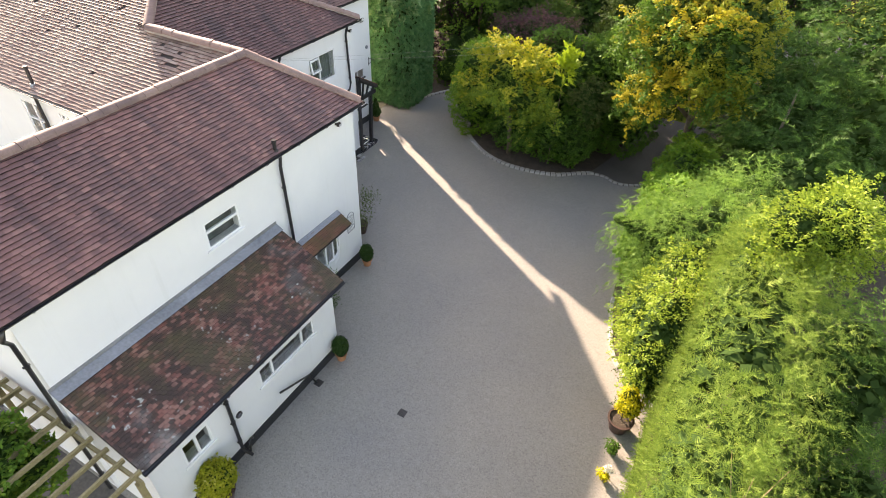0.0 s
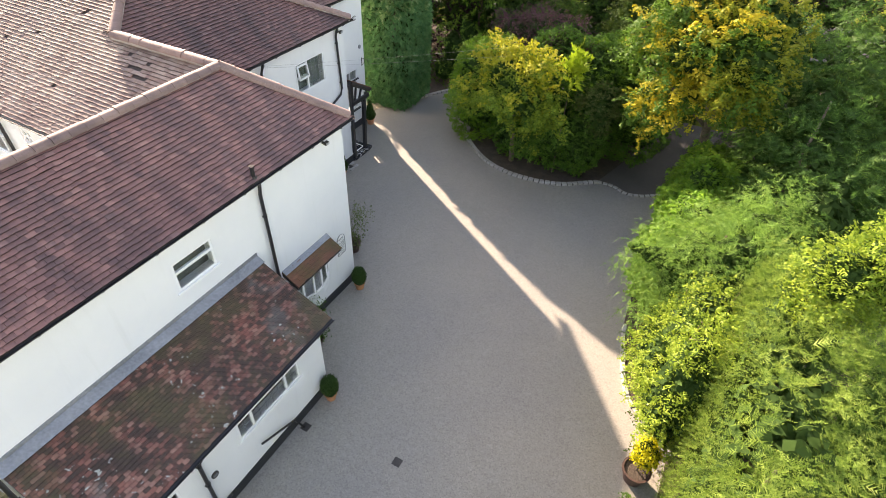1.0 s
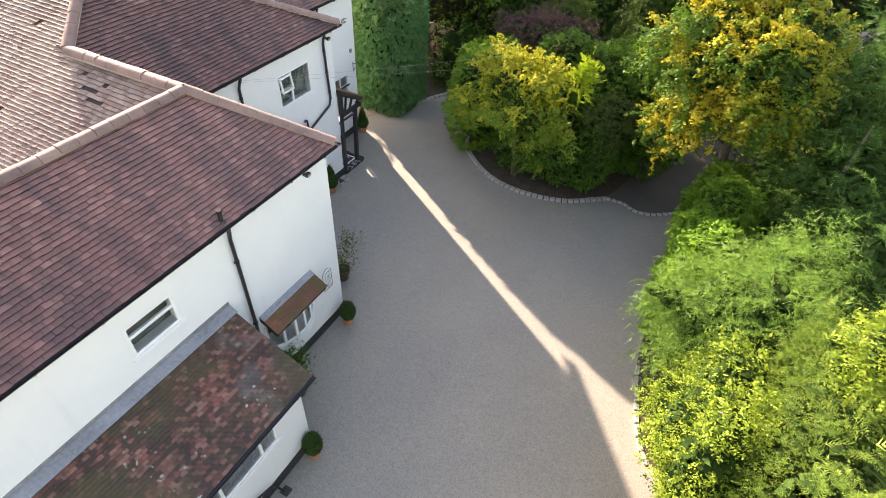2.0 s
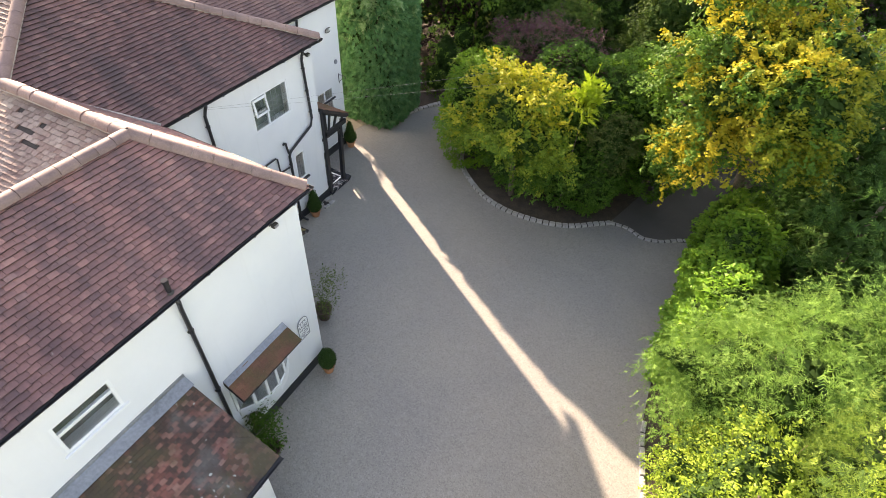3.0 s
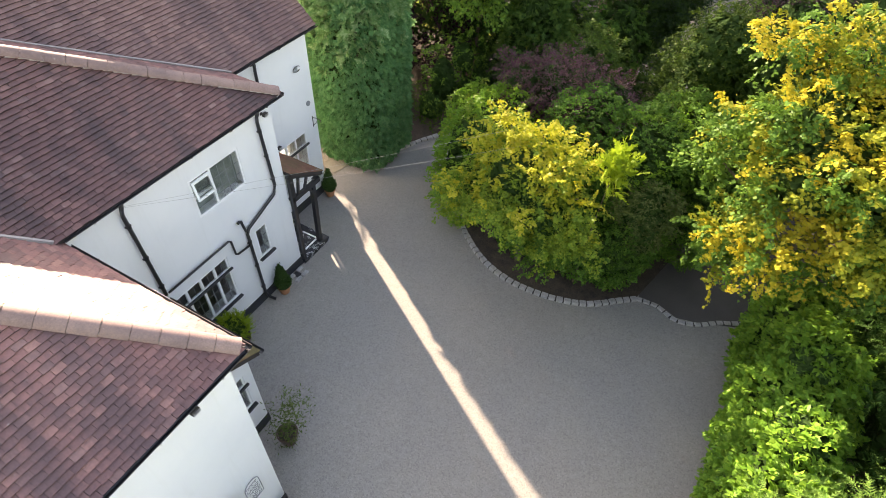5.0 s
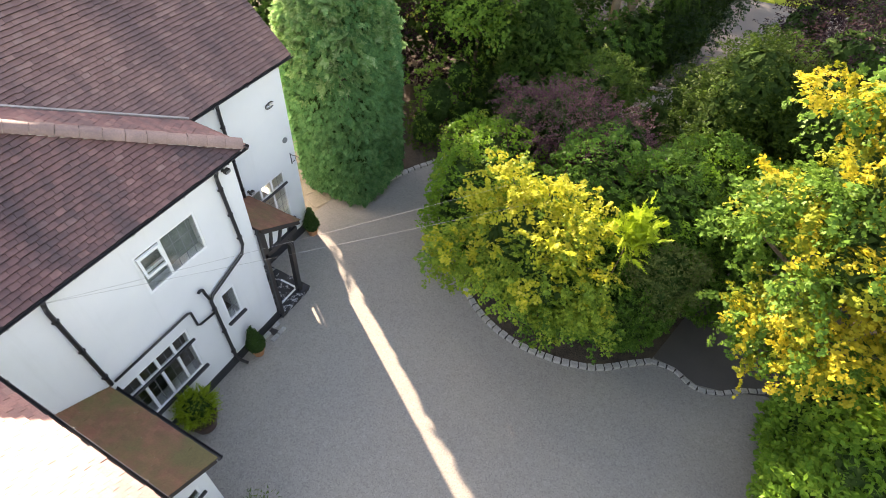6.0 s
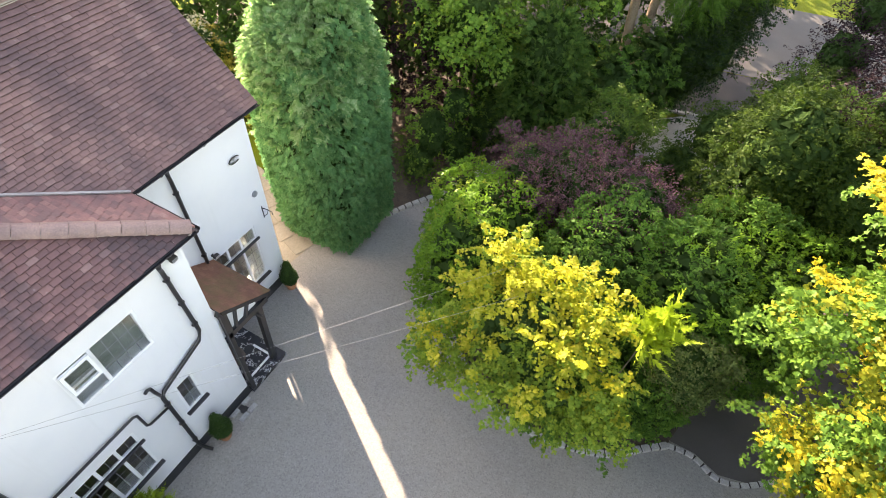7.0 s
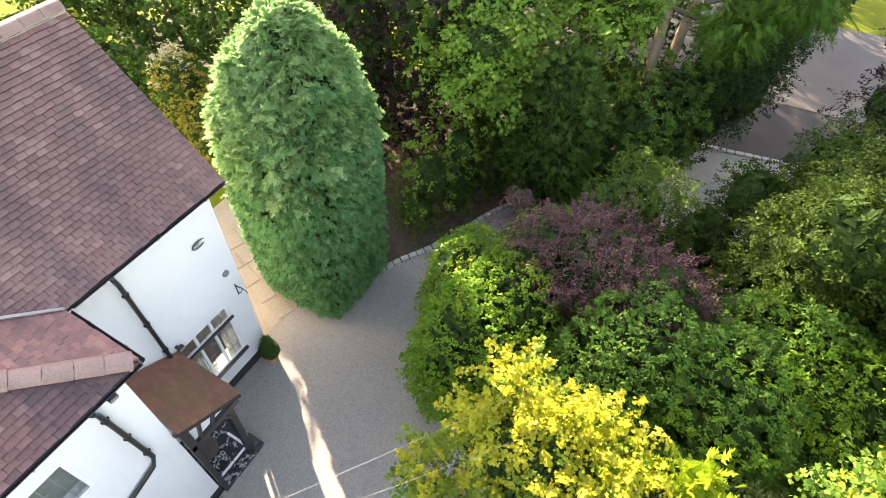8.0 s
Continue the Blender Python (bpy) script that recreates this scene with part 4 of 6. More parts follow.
tiled("roof_slope", (EBX, EBY, EBZ), (-1, 0, 0), upN, [(0, 0), (1.35, 0), (4.6, LN * 0.98), (EBX - PX, LN)], TILE_MAIN, 7)
bm = bmesh.new()
roof_slab(bm, [(-16.8, PY, PZ - 0.02), (-23.5, PY, PZ - 0.02), (-23.5, EBY, EBZ - 0.02), (-15, EBY, EBZ - 0.02)])
part("roof_slope", bm, TILE_MAIN, house)
ridge_run((EBX - 0.02, EBY - 0.02, EBZ + 0.05), (PX, PY, PZ + 0.03), 0.3, 0.13, seed=5)
ridge_run((-13.8, 11.02, RAZ + 0.06), (PX, PY, PZ + 0.04), 0.3, 0.12, seed=6)
ridge_run((PX, PY, PZ + 0.04), (-23.5, PY, PZ + 0.04), seed=7)
# gabled wing C
ECX, ECZ, RCX, RCZ, YC1 = -13.66, 4.98, -15.9, 7.1, 20.4
upC = slope_up(RCX - ECX, 0, RCZ - ECZ)
LC = Vector((RCX - ECX, 0, RCZ - ECZ)).length
tiled("roof_slope", (ECX, 14.5, ECZ), (0, 1, 0), upC, [(3.0, 0), (YC1 - 14.5, 0), (YC1 - 14.5, LC), (-1.3, LC), (-1.05, LC * 0.95), (0.05, LC * 0.6875)], TILE_PINK, 8, None, "front slope of pinkish brown clay tiles", None, 0.004, 0.142, 0.086)
bm = bmesh.new()
roof_slab(bm, [(RCX, 12.7, RCZ), (RCX, YC1, RCZ), (-18.25, YC1, 4.96), (-18.25, 12.7, 4.96)])
part("roof_slope", bm, TILE_MAIN, house)
ridge_run((RCX, 14.0, RCZ + 0.02), (RCX, YC1, RCZ + 0.02), seed=8)
bm = bmesh.new()
beam(bm, (-13.62, 17.6, 5.01), (-15.25, 14.51, 6.52), 0.04, 0.03, (0.45, 0.35, 1))
part("valley_mortar", bm, MORTAR, house)
bm = bmesh.new()
tube(bm, [(-12.3, 12.62, 4.99), (-12.8, 12.09, 5.36), (-13.3, 11.55, 5.74), (-13.78, 11.04, 6.1)], 0.035, 6)
part("valley_mortar", bm, MORTAR, house)
# lean-to roof
ELX, ELZ, TLX, TLZ = -7.13, 2.3, -8.9, 3.12
upL = slope_up(TLX - ELX, 0, TLZ - ELZ)
LL = Vector((TLX - ELX, 0, TLZ - ELZ)).length
tiled("lean_to_roof", (ELX, 4.12, ELZ), (0, 1, 0), upL, [(0, 0), (5.26, 0), (5.26, LL), (0, LL)], TILE_LEAN, 9, (3.4, 5.26, -0.1, 0.9), "lean-to roof of mottled red and sooty tiles", None, 0.006, 0.105, 0.066, 0.7)
bm = bmesh.new()
n = 14
for i in range(n):
    a, b = 4.1 + 5.3 * i / n, 4.1 + 5.3 * (i + 1) / n
    beam(bm, (-8.8, a, 3.12), (-8.8, b, 3.12), 0.21, 0.012, upL.cross(Vector((0, 1, 0))))
box(bm, -8.9, -8.885, 4.1, 9.4, 3.1, 3.24)
part("flashing", bm, LEAD, house, "grey lead flashing strip")
# canopy over the small front window
EKX, EKZ = -8.5, 1.98
upK = slope_up(-0.4, 0, 0.24)
tiled("canopy_roof", (EKX, 9.95, EKZ), (0, 1, 0), upK, [(0, 0), (1.58, 0), (1.58, 0.47), (0, 0.47)], TILE_MOSS, 10)
bm = bmesh.new()
beam(bm, (-8.84, 9.95, 2.22), (-8.84, 11.53, 2.22), 0.14, 0.012, upK.cross(Vector((0, 1, 0))))
part("flashing", bm, LEAD, house, "grey lead flashing strip")
# mossy roof of the corner room
upR = slope_up(0, -1.25, 0.62)
tiled("corner_room_roof", (-10.08, 13.72, 2.42), (-1, 0, 0), upR, [(0, 0), (2.38, 0), (2.38, 1.39), (0, 1.39)], TILE_MOSS, 11, None, "mossy orange-brown tiled roof", joint=0.0015, thick=0.7)

# ---- rainwater goods ----
def gutter(a, b):
    """A black half-round gutter with its fascia, from a to b."""
    a, b = Vector(a), Vector(b)
    t = (b - a).normalized()
    s = t.cross(Vector((0, 0, 1))).normalized()
    bm = bmesh.new()
    rings = [[bm.verts.new(p + s * math.cos(k) * r + Vector((0, 0, math.sin(k) * r))) for k in [math.pi + math.pi * j / 8 for j in range(9)] for r in (0.048,)] for p in (a, b)]
    inner = [[bm.verts.new(p + s * math.cos(k) * 0.041 + Vector((0, 0, math.sin(k) * 0.041))) for k in [math.pi + math.pi * j / 8 for j in range(9)]] for p in (a, b)]
    for R in (rings, inner):
        for j in range(8):
            bm.faces.new((R[0][j], R[0][j + 1], R[1][j + 1], R[1][j]))
    for e in (0, 1):
        for j in range(8):
            bm.faces.new((rings[e][j], rings[e][j + 1], inner[e][j + 1], inner[e][j]))
    for j in (0, 8):
        bm.faces.new((rings[0][j], rings[1][j], inner[1][j], inner[0][j]))
    g = part("gutter", bm, BLACK, house, "black gutter")
    n = max(2, int((b - a).length / 0.9))
    for i in range(n):
        p = a.lerp(b, (i + 0.5) / n)
        bm = bmesh.new()
        tube(bm, [p + s * 0.056 * math.cos(k) + Vector((0, 0, 0.056 * math.sin(k))) for k in [math.pi + math.pi * j / 6 for j in range(7)]], 0.009, 5)
        part("bracket", bm, BLACK, g)
    return g


gutter((-8.76, 3.98, 4.83), (-8.76, 12.74, 4.83))
gutter((-8.74, 12.75, 4.83), (-12.25, 12.75, 4.83))
gutter((-12.28, 12.75, 4.94), (-12.28, 17.58, 4.94))
gutter((-12.28, 17.6, 4.94), (-13.6, 17.6, 4.94))
gutter((-13.63, 17.68, 4.95), (-13.63, 20.42, 4.95))
gutter((-7.07, 4.1, 2.28), (-7.07, 9.4, 2.28))
gutter((-10.06, 13.78, 2.38), (-12.4, 13.78, 2.38))
gutter((-12.6, 8.84, 4.7), (-18.2, 8.84, 4.7))
bm = bmesh.new()
beam(bm, (-13.68, 20.36, 4.88), (-15.9, 20.36, 6.97), 0.05, 0.16)
part("bargeboard", bm, BLACK, house, "dark bargeboard")


def downpipe(points, r=0.036, clips=True):
    bm = bmesh.new()
    tube(bm, points, r, 10)
    p = part("downpipe", bm, BLACK, house, "black downpipe", smooth=True)
    for a, b in zip(points, points[1:]):
        a, b = Vector(a), Vector(b)
        if clips and abs(a.z - b.z) > 1.2 and abs(a.y - b.y) < 0.3:
            for f in (0.12, 0.5, 0.88):
                c = a.lerp(b, f)
                bm = bmesh.new()
                tube(bm, [c - Vector((0, 0, 0.03)), c + Vector((0, 0, 0.03))], r * 1.16, 10)
                box(bm, c.x - 0.03, c.x + 0.005, c.y - 0.055, c.y + 0.055, c.z - 0.012, c.z + 0.012)
                part("pipe_clip", bm, BLACK, p)
    return p


downpipe([(-8.76, 9.73, 4.78), (-8.78, 9.74, 4.68), (-8.83, 9.76, 4.5), (-8.83, 9.82, 0.08)], 0.036)
downpipe([(-8.76, 4.02, 4.78), (-8.85, 3.98, 4.55), (-8.95, 4.07, 4.35), (-8.95, 4.07, 0.1)], 0.036)
downpipe([(-7.07, 5.89, 2.22), (-7.24, 5.9, 2.08), (-7.24, 5.91, 0.35), (-7.18, 5.93, 0.2), (-7.05, 5.97, 0.12)])
downpipe([(-12.28, 13.72, 4.88), (-12.34, 13.72, 4.76), (-12.4, 13.72, 4.6), (-12.4, 13.78, 2.5)], 0.036)
downpipe([(-12.28, 16.85, 4.88), (-12.34, 16.86, 4.76), (-12.4, 16.9, 4.6), (-12.4, 16.98, 2.95), (-12.4, 16.9, 2.75), (-12.4, 16.0, 2.42), (-12.4, 15.93, 2.3), (-12.4, 15.95, 0.3), (-12.34, 16.0, 0.12), (-12.22, 16.05, 0.06)], 0.036)
downpipe([(-12.4, 13.84, 2.5), (-12.4, 15.42, 2.52), (-12.4, 15.48, 2.47), (-12.4, 15.5, 2.08), (-12.4, 15.55, 2.02), (-12.4, 15.93, 1.98)], 0.024, False)
downpipe([(-12.4, 15.76, 2.74), (-12.4, 15.81, 2.77), (-12.4, 15.86, 2.74), (-12.4, 15.88, 2.6), (-12.4, 15.92, 2.4)], 0.03, False)
downpipe([(-13.63, 18.25, 4.9), (-13.66, 18.27, 4.78), (-13.7, 18.3, 4.62), (-13.7, 18.32, 2.48)], 0.036)
downpipe([(-16.3, 8.98, 4.6), (-16.3, 9.06, 4.45), (-16.28, 9.08, 3.4), (-16.28, 9.08, 0.3)], 0.04)
downpipe([(-7.23, 7.12, 0.74), (-7.23, 7.25, 0.68), (-7.23, 8.0, 0.36), (-7.2, 8.06, 0.2), (-7.12, 8.1, 0.05)], 0.024, False)
downpipe([(-7.24, 6.2, 0.3), (-7.22, 6.14, 0.36), (-7.2, 6.06, 0.3), (-7.17, 6.02, 0.1)], 0.03, False)
for x, y, z, hh in ((-8.86, 9.72, 4.9, 0.2), (-16.1, 9.06, 4.85, 0.42)):
    bm = bmesh.new()
    tube(bm, [(x, y, z - 0.06), (x, y, z + hh)], 0.04, 12)
    tube(bm, [(x, y, z + hh), (x, y, z + hh + 0.05)], 0.05, 12)
    v = part("soil_vent", bm, BLACK, house, "dark soil vent pipe")
    bm = bmesh.new()
    lathe(bm, (x, y, z - 0.02), [(0.09, -0.05), (0.07, 0.02), (0.056, 0.05)], 12)
    part("collar", bm, IRON if hh < 0.3 else LEAD, v, "weathered collar")

# ---- fittings on the walls ----
def plaque():
    ob = empty("wall_plaque", (XA + 0.01, 12.0, 1.5), "arched cream wall plaque with a grey outlined relief", "plaque")
    y0, y1, z0, z1 = 11.86, 12.16, 1.25, 1.72
    pts = [(y0, z0), (y1, z0), (y1, z1)] + [((y0 + y1) / 2 + 0.15 * math.cos(a), z1 + 0.15 * math.sin(a)) for a in [math.pi * k / 8 for k in range(1, 8)]] + [(y0, z1)]
    bm = bmesh.new()
    f = [bm.verts.new((XA + 0.02, y, z)) for y, z in pts]
    b = [bm.verts.new((XA + 0.002, y, z)) for y, z in pts]
    bm.faces.new(f)
    for i in range(len(pts)):
        j = (i + 1) % len(pts)
        bm.faces.new((f[i], f[j], b[j], b[i]))
    part("panel", bm, WHITE, ob)
    bm = bmesh.new()
    tube(bm, [(XA + 0.024, y, z) for y, z in pts + [pts[0]]], 0.008, 6)
    part("rim", bm, LEAD, ob, "grey raised rim")
    rnd = random.Random(5)
    for k in range(20):
        cy, cz, r = 11.925 + 0.058 * (k % 4) + rnd.uniform(-0.008, 0.008), 1.31 + 0.105 * (k // 4) + rnd.uniform(-0.01, 0.01), rnd.uniform(0.024, 0.04)
        bm = bmesh.new()
        tube(bm, [(XA + 0.024, cy + r * math.cos(a), cz + r * math.sin(a)) for a in [0.7 * k + 0.75 * j for j in range(7)]], 0.006, 5)
        part("scroll", bm, LEAD, ob)


plaque()


def wall_lamp(name, label, x, y, z):
    ob = empty(name, (x, y, z), label, "lamp")
    bm = bmesh.new()
    box(bm, x, x + 0.02, y - 0.03, y + 0.03, z - 0.03, z + 0.03, 0.005)
    tube(bm, [(x + 0.015, y, z), (x + 0.07, y + 0.02, z + 0.01)], 0.01, 8)
    part("bracket", bm, BLACK, ob)
    bm = bmesh.new()
    box(bm, x + 0.04, x + 0.125, y - 0.03, y + 0.09, z - 0.045, z + 0.03, 0.012)
    part("housing", bm, IRON, ob, "grey metal housing")
    bm = bmesh.new()
    box(bm, x + 0.125, x + 0.129, y - 0.02, y + 0.08, z - 0.035, z + 0.02)
    part("lens", bm, STEEL, ob)
    return ob


wall_lamp("flood_lamp", "small dark grey security lamp under the eave", XA, 11.78, 4.62)
wall_lamp("flood_lamp", "small dark grey security lamp above the window", XC, 18.5, 2.5)
wall_lamp("flood_lamp", "small dark grey security lamp by the porch eave", XB, 17.1, 4.68)
# steel scroll ornament high on the gable wing
ob = empty("scroll_ornament", (XC, 19.6, 4.18), "curled brushed steel wall ornament", "ornament")
for k in range(3):
    bm = bmesh.new()
    tube(bm, [(XC + 0.03, 19.63 + 0.13 * math.cos(a) * (1 - 0.25 * k) - 0.02 * k, 4.12 + 0.07 * math.sin(a) * (1 - 0.25 * k)) for a in [0.4 + j * 0.52 for j in range(11)]], 0.009, 6)
    part("curl", bm, STEEL if k else IRON, ob)
bm = bmesh.new()
tube(bm, [(XC + 0.002, 19.62, 4.12), (XC + 0.03, 19.62, 4.12)], 0.012, 6)
part("pin", bm, STEEL, ob)
# hanging bracket and small vent
ob = empty("hanging_bracket", (XC, 19.95, 2.42), "black wrought iron hanging basket bracket", "bracket")
bm = bmesh.new()
tube(bm, [(XC + 0.012, 19.95, 2.62), (XC + 0.012, 19.95, 2.3)], 0.012, 6)
part("backplate", bm, BLACK, ob)
bm = bmesh.new()
tube(bm, [(XC + 0.012, 19.95, 2.58), (XC + 0.16, 19.96, 2.6), (XC + 0.26, 19.97, 2.57), (XC + 0.27, 19.97, 2.5)], 0.01, 6)
tube(bm, [(XC + 0.012, 19.95, 2.34), (XC + 0.12, 19.955, 2.45), (XC + 0.17, 19.96, 2.59)], 0.008, 6)
part("arm", bm, BLACK, ob)
for nm, lb, x, y, z, r in (("wall_vent", "small grey oval wall vent", XC, 19.87, 3.05, 0.07), ("wall_vent", "small dark oval wall vent", XL, 6.1, 1.2, 0.075)):
    ob = empty(nm, (x, y, z), lb, "vent")
    bm = bmesh.new()
    tube(bm, [(x + 0.002, y, z), (x + 0.03, y, z)], r, 14)
    part("cover", bm, LEAD if x == XC else IRON, ob)
    for k in range(3):
        bm = bmesh.new()
        box(bm, x + 0.03, x + 0.036, y - r * 0.6, y + r * 0.6, z - 0.035 + k * 0.03, z - 0.025 + k * 0.03)
        part("louvre", bm, LEAD, ob)

# ---- porch ----
porch = empty("porch", (-13.1, 17.9, 0), "black timber porch with a mossy tiled roof", "porch")
upP = slope_up(0, -1.02, 0.6)
tiled("porch_roof", (-12.3, 18.44, 2.4), (-1, 0, 0), upP, [(0, 0), (1.45, 0), (1.45, 1.2), (0, 1.2)], TILE_MOSS, 12, None, "mossy brown tiled roof", porch, joint=0.0015, thick=0.7)
for nm, a, b, w, h in (("post", (-12.53, 18.19, 0.1), (-12.5, 18.24, 2.3), 0.11, 0.11), ("wall_post", (-12.42, 17.43, 0.1), (-12.42, 17.43, 2.9), 0.09, 0.09), ("tie_beam", (-12.42, 17.4, 2.16), (-12.42, 18.4, 2.16), 0.09, 0.13), ("rafter", (-12.4, 17.36, 2.93), (-12.4, 18.46, 2.3), 0.07, 0.12), ("wall_plate", (-12.42, 18.3, 2.27), (-13.76, 18.3, 2.27), 0.09, 0.1)):
    bm = bmesh.new()
    beam(bm, a, b, w, h, (1, 0, 0) if a[2] < 0.2 else (0, 0, 1))
    part(nm, bm, BLACK, porch)
for y0, y1 in ((17.62, 17.72), (17.85, 18.0), (17.5, 17.5)):
    bm = bmesh.new()
    beam(bm, (-12.41, y0, 2.2), (-12.41, y1, 2.9 - (y1 - 17.36) * 0.57), 0.05, 0.055, (1, 0, 0))
    part("strut", bm, BLACK, porch)
bm = bmesh.new()
pf = [bm.verts.new((-12.45, y, z)) for y, z in ((17.4, 2.2), (18.3, 2.2), (18.3, 2.36), (17.4, 2.86))]
pb = [bm.verts.new((-12.48, v.co.y, v.co.z)) for v in pf]
bm.faces.new(pf)
bm.faces.new(pb)
for i in range(4):
    bm.faces.new((pf[i], pf[(i + 1) % 4], pb[(i + 1) % 4], pb[i]))
part("infill_panel", bm, WHITE, porch, "white plaster infill panel")
bm = bmesh.new()
tube(bm, [(-12.45, 18.2, 1.75), (-12.45, 18.12, 1.95), (-12.45, 17.98, 2.1)], 0.035, 6)
part("brace", bm, BLACK, porch)
bm = bmesh.new()
box(bm, -13.765, -12.38, 17.37, 18.42, 0.0, 0.14, 0.01)
part("step", bm, MARBLE, porch, "black marble tiled step with white veins")
for x0, x1, y0, y1 in ((-13.1, -12.58, 18.17, 18.22), (-12.64, -12.59, 17.55, 18.17)):
    for k in range(2):
        bm = bmesh.new()
        if x1 - x0 > 0.2:
            box(bm, x0 + (x1 - x0) * k / 2, x0 + (x1 - x0) * (k + 0.96) / 2, y0, y1, 0.14, 0.146)
        else:
            box(bm, x0, x1, y0 + (y1 - y0) * k / 2, y0 + (y1 - y0) * (k + 0.96) / 2, 0.14, 0.146)
        part("tile_strip", bm, UPVC, porch, "white marble strip")
bm = bmesh.new()
n = 14
ring = [bm.verts.new((-13.28 + 0.3 * math.cos(math.pi * 2 * k / n), 17.75 + 0.24 * math.sin(math.pi * 2 * k / n), 0.142)) for k in range(n)]
top = [bm.verts.new((v.co.x, v.co.y, 0.16)) for v in ring]
bm.faces.new(top)
for k in range(n):
    bm.faces.new((ring[k], ring[(k + 1) % n], top[(k + 1) % n], top[k]))
mat_ob = tagged(part("doormat", bm, MAT), "rounded brown coir doormat on the porch step", "doormat")

# ---- things on the drive ----
def drain_cover(x, y, r, label):
    ob = empty("drain_cover", (x, y, 0.0), label, "drain cover")
    bm = bmesh.new()
    box(bm, x - r, x + r, y - r, y + r, -0.01, 0.008, 0.003)
    part("frame", bm, IRON, ob)
    for k in range(4):
        bm = bmesh.new()
        box(bm, x - r * 0.8 + k * r * 0.42, x - r * 0.55 + k * r * 0.42, y - r * 0.8, y + r * 0.8, 0.008, 0.013)
        part("bar", bm, IRON, ob)


drain_cover(-4.97, 8.44, 0.09, "small dark iron drain cover in the drive")
drain_cover(-7.1, 8.14, 0.09, "small iron gully grate by the wall")
ob = empty("gully_surround", (-12.3, 16.98, 0), "brick-edged gully beside the house wall", "gully")
for k, (dx, dy) in enumerate(((-0.08, -0.16), (-0.08, 0.16), (0.13, -0.12), (0.13, 0.12))):
    bm = bmesh.new()
    box(bm, -12.3 + dx - 0.05, -12.3 + dx + 0.05, 16.98 + dy - 0.1, 16.98 + dy + 0.1, -0.01, 0.05, 0.008)
    part("brick", bm, GRANITE, ob)
bm = bmesh.new()
box(bm, -12.42, -12.23, 16.9, 17.06, -0.01, 0.015)
part("grate", bm, IRON, ob)

# ---- cables across the drive ----
for a, b, sag in (((-12.4, 13.65, 4.82), (-8.18, 20.0, 4.2), 0.03), ((-12.4, 13.75, 4.75), (-7.7, 19.75, 4.13), 0.03)):
    bm = bmesh.new()
    pts = [Vector(a).lerp(Vector(b), i / 16) - Vector((0, 0, sag * 4 * (i / 16) * (1 - i / 16))) for i in range(17)]
    tube(bm, pts, 0.0019, 6)
    tagged(part("overhead_cable", bm, CABLE), "thin pale overhead cable from the house to the tree", "cable")

# ---- pergola ----
pergola = empty("pergola", (-9, 2.5, 0.01), "weathered timber pergola over the patio", "pergola")
bm = bmesh.new()
beam(bm, (-11.2, 4.0, 2.3), (-6.95, 4.0, 2.3), 0.05, 0.12)
part("rail", bm, TIMBER, pergola)
bm = bmesh.new()
beam(bm, (-11.2, 1.2, 2.3), (-6.95, 1.2, 2.3), 0.05, 0.12)
part("rail", bm, TIMBER, pergola)
for x, y in ((-11.1, 1.2), (-7.05, 1.2), (-7.05, 3.98), (-11.1, 3.98)):
    bm = bmesh.new()
    beam(bm, (x, y, 0.01), (x, y, 2.25), 0.09, 0.09, (1, 0, 0))
    part("post", bm, TIMBER, pergola)
for k in range(11):
    x = -11.0 + 0.39 * k
    bm = bmesh.new()
    beam(bm, (x, 4.1, 2.39), (x + 0.01 * math.sin(k * 2.1), 0.9, 2.39), 0.045, 0.09)
    part("cross_beam", bm, TIMBER, pergola)

# ---- planting ----
DENSE = 1.5    # leaves for each one listed


def lumps(P, seed, size):
    """A smooth uneven value of about -1 to 1 in space."""
    g = np.random.default_rng(seed)
    out = np.zeros(len(P))
    for i in range(7):
        k = g.normal(size=3)
        k *= 2 * np.pi / (size * (0.5 + 0.9 * g.random())) / np.linalg.norm(k)
        out += np.sin(P @ k + g.random() * 6.28)
    return out / 3.2


def shell(blobs, n, g, lump=0.12, lump_size=0.8, depth=0.15, keep=0.86):
    """Points and outward ways on the skin of a union of rounded forms (x, y, z, rx, ry, rz[, power])."""
    B = [tuple(b) + (2.0,) * (7 - len(b)) for b in blobs]
    area = np.array([(b[3] * b[4] + b[4] * b[5] + b[3] * b[5]) for b in B])
    PP, NN = [], []
    for bi, b in enumerate(B):
        m = int(n * area[bi] / area.sum() * 2.2) + 8
        d = g.normal(size=(m, 3))
        d /= np.linalg.norm(d, axis=1)[:, None]
        r, pw = np.array(b[3:6]), b[6]
        f = (np.abs(d) ** pw).sum(1) ** (-1 / pw)
        w = np.linalg.norm(d / r, axis=1) * f * f
        ok = g.random(m) < w / w.max()
        d, f = d[ok], f[ok]
        nrm = np.sign(d) * np.abs(d) ** (pw - 1) / r
        nrm /= np.linalg.norm(nrm, axis=1)[:, None] + 1e-9
        P = np.array(b[:3]) + d * f[:, None] * r
        s = lump * lumps(P, bi * 7 + 3, lump_size) - depth * g.random(len(P)) ** 2
        P = P + nrm * s[:, None]
        good = P[:, 2] > 0.04
        for bj, c in enumerate(B):
            if bj != bi:
                q = np.abs((P - np.array(c[:3])) / np.array(c[3:6]))
                good &= ((q ** c[6]).sum(1) ** (1 / c[6])) > keep
        PP.append(P[good])
        NN.append(nrm[good])
    P, N = np.concatenate(PP), np.concatenate(NN)
    if len(P) > n:
        i = g.permutation(len(P))[:n]
        P, N = P[i], N[i]
    return P, N


